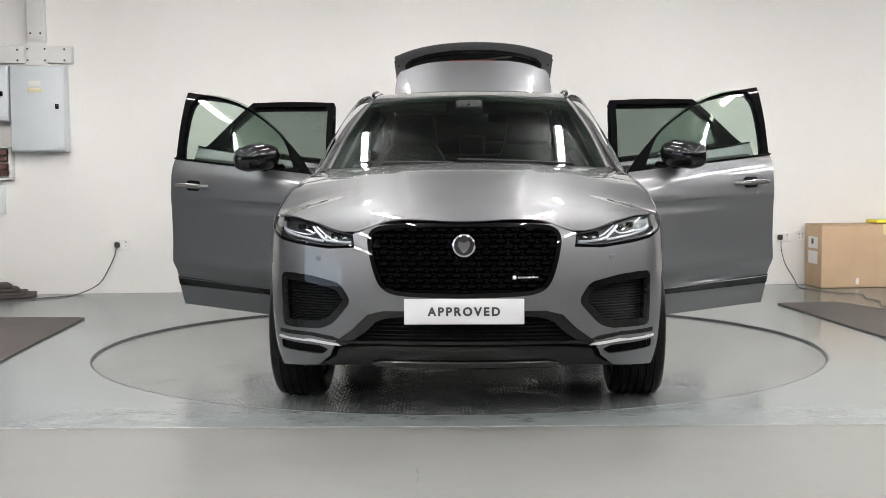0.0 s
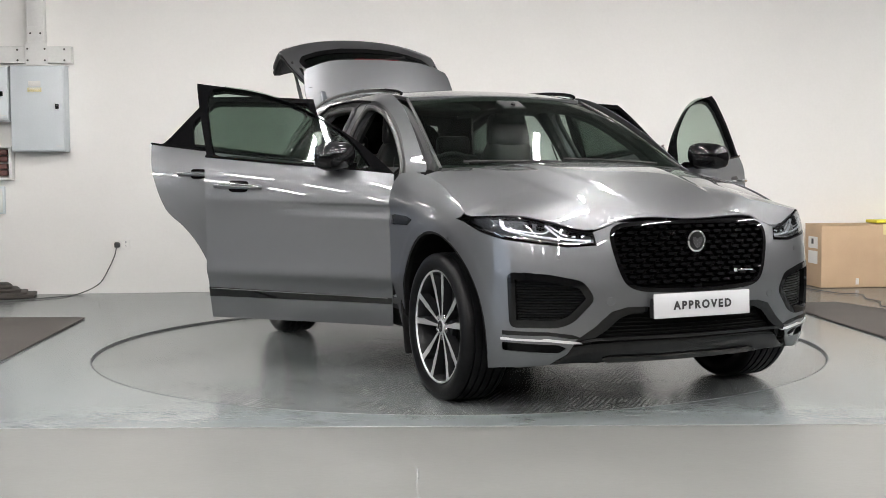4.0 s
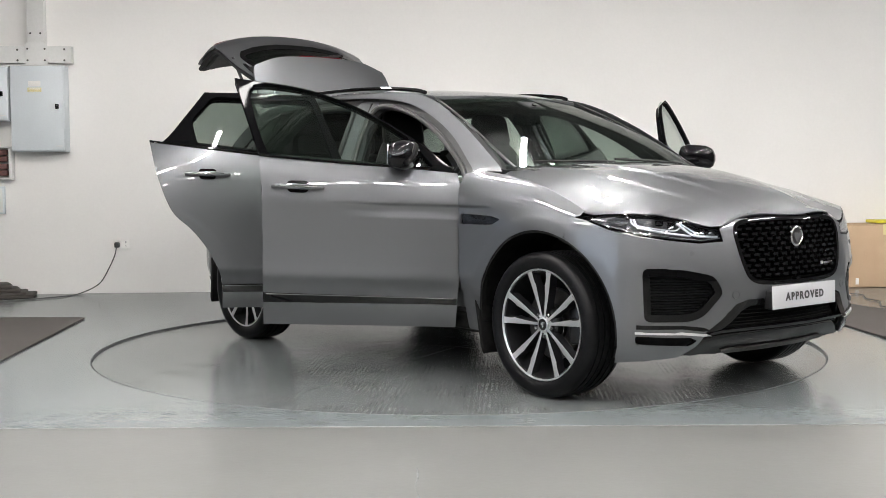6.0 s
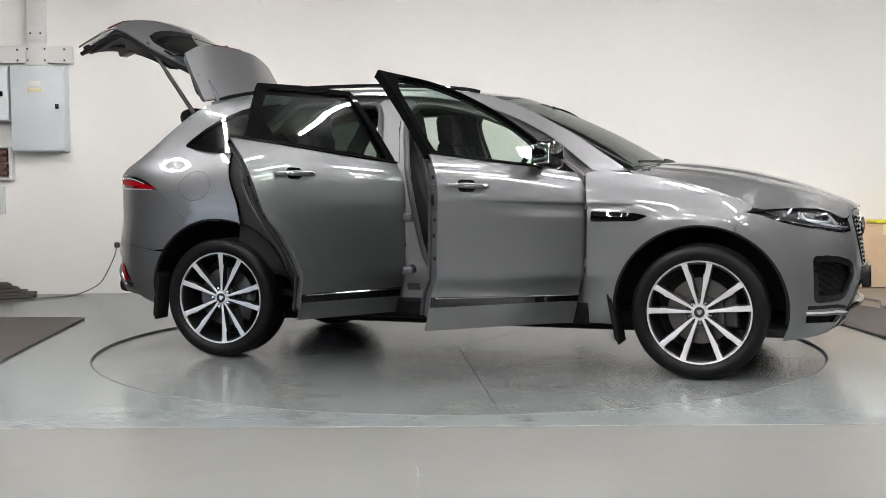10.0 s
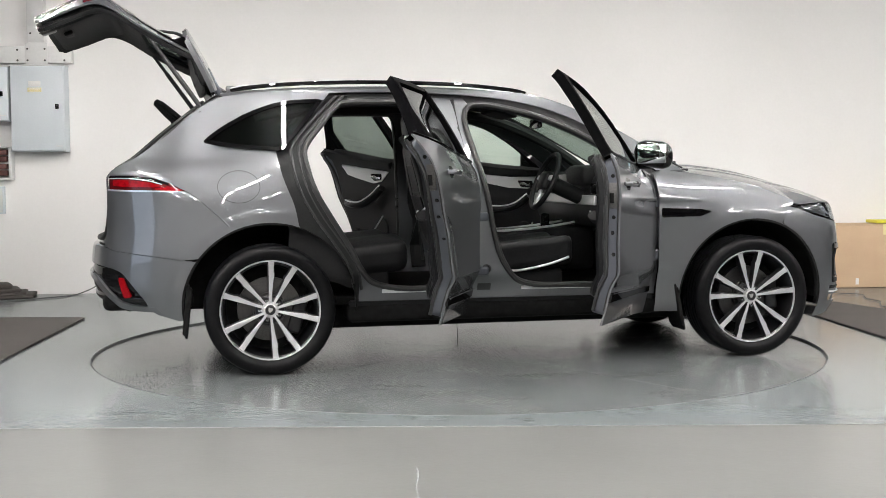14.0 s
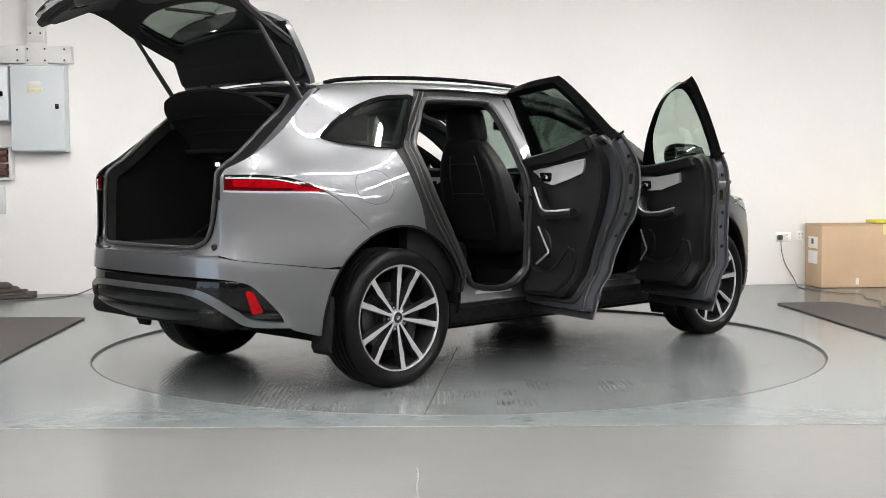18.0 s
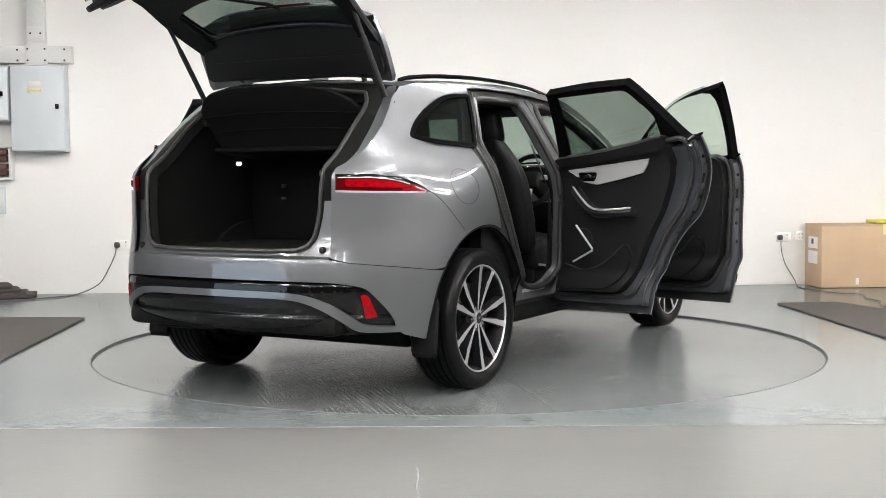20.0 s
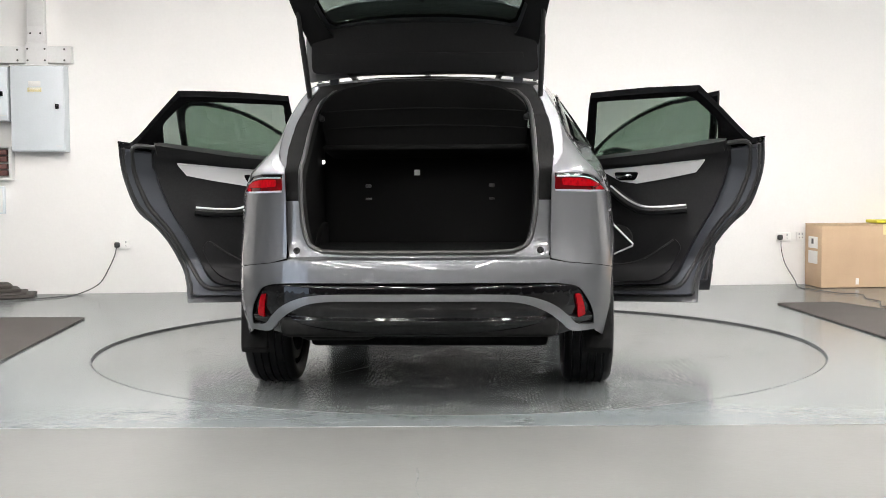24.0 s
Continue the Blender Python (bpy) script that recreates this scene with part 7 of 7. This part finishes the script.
    for v in (0.13, 0.25):
        part("leaf_crease", tube([tuple(leaf_at(np.array([u]), np.array([v]))[0] + np.array([-0.002, 0, -0.002])) for u in np.linspace(-0.50, 0.50, 15)], 0.0035, 6), CARPET, lf)
    for g in (1, -1):
        q = leaf_at(np.array([g * 0.52]), np.array([0.21]))[0]
        part("leaf_peg", moved(rbox(0.035, 0.05, 0.035, 0.010), Matrix.Translation(q)), PLASTIC, lf, "black locating peg")


# ---- cabin ----
def seat(car, y, label):
    g = -1 if y < 0 else 1
    def base(p):
        return (0.15 + p[0], y + p[1], 0.60 + p[2] + 0.10 * p[0] + (0.55 * p[1] ** 2 if p[2] > 0 else 0) + (0.012 * math.cos(p[1] * 22) if p[2] > 0 else 0))
    s = part("front_seat", warp(rbox(0.54, 0.52, 0.17, 0.06, n=10), base), LEATHER, car, label)
    wide = pchip([(-0.36, 0.90), (-0.15, 1.0), (0.08, 0.98), (0.20, 0.86), (0.28, 0.68), (0.36, 0.52)])
    def back(p):
        w = float(wide(np.array([p[2]]))[0])
        bolster = 0.9 * p[1] ** 2 * (1 if p[0] > 0 else -0.35) * (1 - 0.5 * max(0, p[2]) / 0.36)
        return (-0.20 + p[0] * (1 - 0.35 * max(0, p[2]) / 0.36) - 0.30 * (p[2] + 0.30) + bolster, y + p[1] * w, 0.965 + p[2])
    part("backrest", warp(rbox(0.14, 0.52, 0.72, 0.065, n=10), back), LEATHER, s)
    part("headrest", warp(rbox(0.11, 0.29, 0.22, 0.05, n=5), lambda p: (-0.398 + p[0] - 0.15 * p[2] + 0.6 * p[1] ** 2, y + p[1] * (1 - 0.10 * p[2] / 0.11), 1.395 + p[2])), LEATHER, s)
    for k in (-0.06, 0.06):
        part("headrest_post", tube([(-0.375, y + k, 1.22), (-0.385, y + k, 1.30), (-0.39, y + k, 1.36)], 0.007, 6), CHROME, s)
    for sg in (1, -1):
        for k in (-0.135, 0.135):
            seam = [back((sg * 0.07, k, z)) for z in np.linspace(-0.30, 0.25, 12)]
            part("seam", tube([(a + sg * 0.001, b, c) for a, b, c in seam], 0.0035, 5), SEAL, s)
        for z in (-0.18, 0.02, 0.20):
            seam = [back((sg * 0.07, k, z)) for k in np.linspace(-0.135, 0.135, 8)]
            part("seam", tube([(a + sg * 0.001, b, c) for a, b, c in seam], 0.0035, 5), SEAL, s)
    part("back_pocket", warp(rbox(0.012, 0.34, 0.26, 0.005, n=6), lambda p: tuple(np.array(back((-0.07, p[1], p[2] - 0.14))) + np.array([-0.004 + p[0], 0, 0]))), PLASTIC, s, "dark map pocket")
    part("seat_base", moved(rbox(0.46, 0.44, 0.16, 0.03), pose(0.13, y, 0.45)), PLASTIC, s)
    part("piping", tube([(0.40, y - 0.24, 0.665), (0.41, y, 0.655), (0.40, y + 0.24, 0.665)], 0.005, 6), ALU, s)
    part("seat_side_trim", tube(curve([(-0.12, y + g * 0.265, 0.54), (0.05, y + g * 0.27, 0.525), (0.25, y + g * 0.27, 0.56), (0.38, y + g * 0.26, 0.60)], 4), 0.008, 6), ALU, s, "bright seat side trim")


def cabin(car):
    part("cabin_floor", moved(rbox(2.35, 1.60, 0.05, 0.01), pose(-0.20, 0, 0.392)), CARPET, car, "black carpet")
    seat(car, 0.37, "black leather front seat with headrest")
    seat(car, -0.37, "black leather front seat with headrest")
    b = part("rear_bench", warp(rbox(0.52, 1.24, 0.19, 0.06, n=14), lambda p: (-0.86 + p[0], p[1], 0.615 + p[2] + 0.10 * p[0] - 0.015 * math.cos(p[1] * 10))), LEATHER, car, "black leather rear bench seat")
    part("backrest", warp(rbox(0.16, 1.22, 0.62, 0.06, n=14), lambda p: (-1.21 + p[0] - 0.32 * (p[2] + 0.1) - 0.02 * math.cos(p[1] * 10) * (p[0] > 0), p[1], 0.94 + p[2])), LEATHER, b)
    for y in (-0.4, 0, 0.4):
        part("headrest", warp(rbox(0.09, 0.26 if y else 0.20, 0.14, 0.04), lambda p: (-1.34 + p[0], y + p[1], 1.315 + p[2])), LEATHER, b)
    part("bench_base", moved(rbox(0.40, 1.20, 0.16, 0.02), pose(-0.92, 0, 0.47)), PLASTIC, b)
    # dashboard and console
    d = part("dashboard", warp(rbox(0.50, 1.40, 0.36, 0.09), lambda p: (0.82 + p[0] + 0.10 * (p[2] < 0) * -p[2] - 0.06 * p[1] ** 2, p[1], 0.93 + p[2] + 0.02 * math.cos(p[1] * 2))), LEATHER, car, "dark dashboard")
    part("dash_top", warp(rbox(0.36, 1.36, 0.03, 0.01), lambda p: (0.98 + p[0] - 0.06 * p[1] ** 2, p[1], 1.115 + p[2])), PLASTIC, d)
    part("dash_trim", warp(rbox(0.02, 1.30, 0.06, 0.008), lambda p: (0.568 + p[0] - 0.06 * p[1] ** 2, p[1], 0.94 + p[2])), ALU, d, "silver dashboard strip")
    part("centre_screen", moved(rbox(0.02, 0.30, 0.17, 0.01), pose(0.56, 0.02, 1.02, 0, -12, 0)), GLOSS_BLACK, d, "dark touch screen")
    part("instrument_hood", warp(rbox(0.18, 0.36, 0.13, 0.05), lambda p: (0.58 + p[0], -0.37 + p[1], 1.09 + p[2])), PLASTIC, d)
    for y in (0.62, -0.62):
        part("air_vent", moved(rbox(0.02, 0.13, 0.07, 0.012), pose(0.55, y, 1.01)), GLOSS_BLACK, d)
    c = part("centre_console", warp(rbox(0.95, 0.25, 0.30, 0.04), lambda p: (0.25 + p[0], p[1], 0.58 + p[2] + 0.10 * max(0, p[0]))), LEATHER, car, "centre console")
    part("console_trim", join(*[tube(curve([(-0.2, g * 0.125, 0.735), (0.2, g * 0.127, 0.745), (0.55, g * 0.127, 0.785), (0.68, g * 0.12, 0.83)], 4), 0.008, 6) for g in (1, -1)]), ALU, c, "bright console edging")
    part("gear_selector", moved(rbox(0.06, 0.05, 0.09, 0.02), pose(0.42, 0, 0.80)), GLOSS_BLACK, c)
    part("rear_vents", moved(rbox(0.02, 0.17, 0.09, 0.01), pose(-0.235, 0, 0.66)), ALU, c, "silver rear air vents")
    for k in range(3):
        part("vent_slat", moved(rbox(0.012, 0.15, 0.012, 0.003), pose(-0.245, 0, 0.64 + 0.02 * k)), GLOSS_BLACK, c)
    # steering wheel on the right
    tor = [(0.178 + 0.016 * math.cos(2 * math.pi * k / 12), 0.016 * math.sin(2 * math.pi * k / 12)) for k in range(13)]
    m = pose(0.31, -0.37, 1.06, 0, 24, 0)
    s = part("steering_wheel", moved(lathe(tor, 40, "x"), m), LEATHER, car, "black leather steering wheel", fix=True)
    part("steering_hub", moved(rbox(0.06, 0.15, 0.12, 0.03), m), PLASTIC, s)
    for y, z in ((0.12, 0.02), (-0.12, 0.02), (0, -0.12)):
        part("steering_spoke", moved(rbox(0.018, 0.12 if y else 0.05, 0.035 if y else 0.12, 0.008), m @ pose(0, y, z)), ALU, s, "silver spoke")
    part("steering_column", tube([tuple(m @ Vector((0.02, 0, 0))), tuple(m @ Vector((0.25, 0, 0)))], 0.05, 12), PLASTIC, s)
    # roof lining, pillars, mirror
    ho = rounded([(0.22, 0.55), (-1.65, 0.53), (-1.65, -0.53), (0.22, -0.55)], 0.08)
    part("headlining", panel(ho, lambda x, y: roof_surface(x, y) + np.array([0, 0, -0.05]), [], 0.12, 0.015, 0.005, (0, 0, -1)), LINER, car, "dark roof lining")
    def pil(g):
        p = [tuple(at(*X(x, z), 0.09, g)) for x, z in curve([(0.98, 1.10), (0.72, 1.27), (0.45, 1.40), (0.2, 1.485), (-0.1, 1.53), (-0.6, 1.55), (-1.1, 1.53), (-1.5, 1.44)], 4)]
        part("pillar_lining", tube(p, 0.035, 8), LINER, car)
        p = [tuple(at(*X(x, z), 0.10, g)) for x, z in ((-0.34, 1.52), (-0.33, 1.35), (-0.30, 1.15), (-0.29, 0.9), (-0.28, 0.6), (-0.27, 0.45))]
        part("centre_pillar_lining", tube(p, 0.055, 8, 0.8), PLASTIC, car)
        part("seat_belt", tube([tuple(at(*X(x, z), 0.165, g)) for x, z in ((-0.32, 1.30), (-0.30, 1.0), (-0.27, 0.7), (-0.25, 0.5))], 0.018, 6, 0.2), SEAL, car, "dark seat belt")
        q = [X(-1.24, 1.285), X(-1.30, 1.29), X(-1.33, 0.6), X(-0.95, 0.45), X(-0.92, 0.56), X(-1.0, 0.72), X(-1.12, 0.9), X(-1.21, 1.1)]
        part("wheel_arch_lining", panel(q, skin(0.09, g), [], 0.06, 0.08, 0.01, (0, g, 0)), PLASTIC, car)
        part("visor", moved(rbox(0.16, 0.40, 0.02, 0.008), pose(0.20, g * 0.34, 1.505, 0, 14, 0)), LINER, car)
    both(pil)
    part("rear_view_mirror", moved(rbox(0.03, 0.22, 0.065, 0.02), pose(0.36, 0, 1.43)), GLOSS_BLACK, car, "interior mirror")
    part("mirror_stem", tube([(0.38, 0, 1.45), (0.41, 0, 1.49), (0.43, 0, 1.52)], 0.014, 6), PLASTIC, car)
    part("camera_cover", moved(rbox(0.14, 0.16, 0.05, 0.02), pose(0.40, 0, 1.495, 0, 24, 0)), PLASTIC, car)
    part("antenna", moved(rbox(0.16, 0.03, 0.045, 0.012), pose(-1.55, 0, 1.635)), PAINT, car)


# ---- what turns ----
TURN = [(0, -91.40), (0.5, -89.78), (1, -87.52), (1.5, -84.64), (2, -81.25), (2.5, -77.38), (4.5, -61.82), (5, -57.89), (5.5, -53.77), (6, -49.80),
        (6.5, -45.98), (7, -42.28), (7.5, -38.46), (8, -34.36), (8.5, -30.24), (9, -26.14), (9.5, -22.17), (10, -18.26), (10.5, -14.40), (12.5, 0.80), (13,
        4.61), (13.5, 8.59), (14, 12.68), (14.5, 16.62), (15, 20.55), (15.5, 24.61), (16, 28.65), (16.5, 32.51), (17, 36.30), (17.5, 40.30), (18, 44.46),
        (18.5, 48.64), (20.5, 64.53), (21, 68.29), (21.5, 71.97), (22, 75.95), (22.5, 79.97), (23, 83.07), (23.5, 85.42), (24, 87.52)]
CAR_ON_DISC = pose(0.1913, 0.0894, -0.011)


def motions():
    turn = pchip(TURN)
    rows = [(k * 0.5, float(turn(k * 0.5))) for k in range(49)]
    walk(DISC_THING, [(t, pose(0, 0, 0, 0, 0, a)) for t, a in rows])
    walk(CAR, [(t, pose(0, 0, 0, 0, 0, a) @ CAR_ON_DISC) for t, a in rows])


room()
lights()
wall_things()
DISC_THING = turntable()
CAR = thing("car", CAR_ON_DISC, "grey metallic car with all doors and tailgate open on the turntable", "car")
body_panels(CAR)
face(CAR)
both(lambda g: front_door(CAR, g))
both(lambda g: rear_door(CAR, g))
wheels(CAR)
tailgate(CAR)
boot(CAR)
cabin(CAR)
motions()
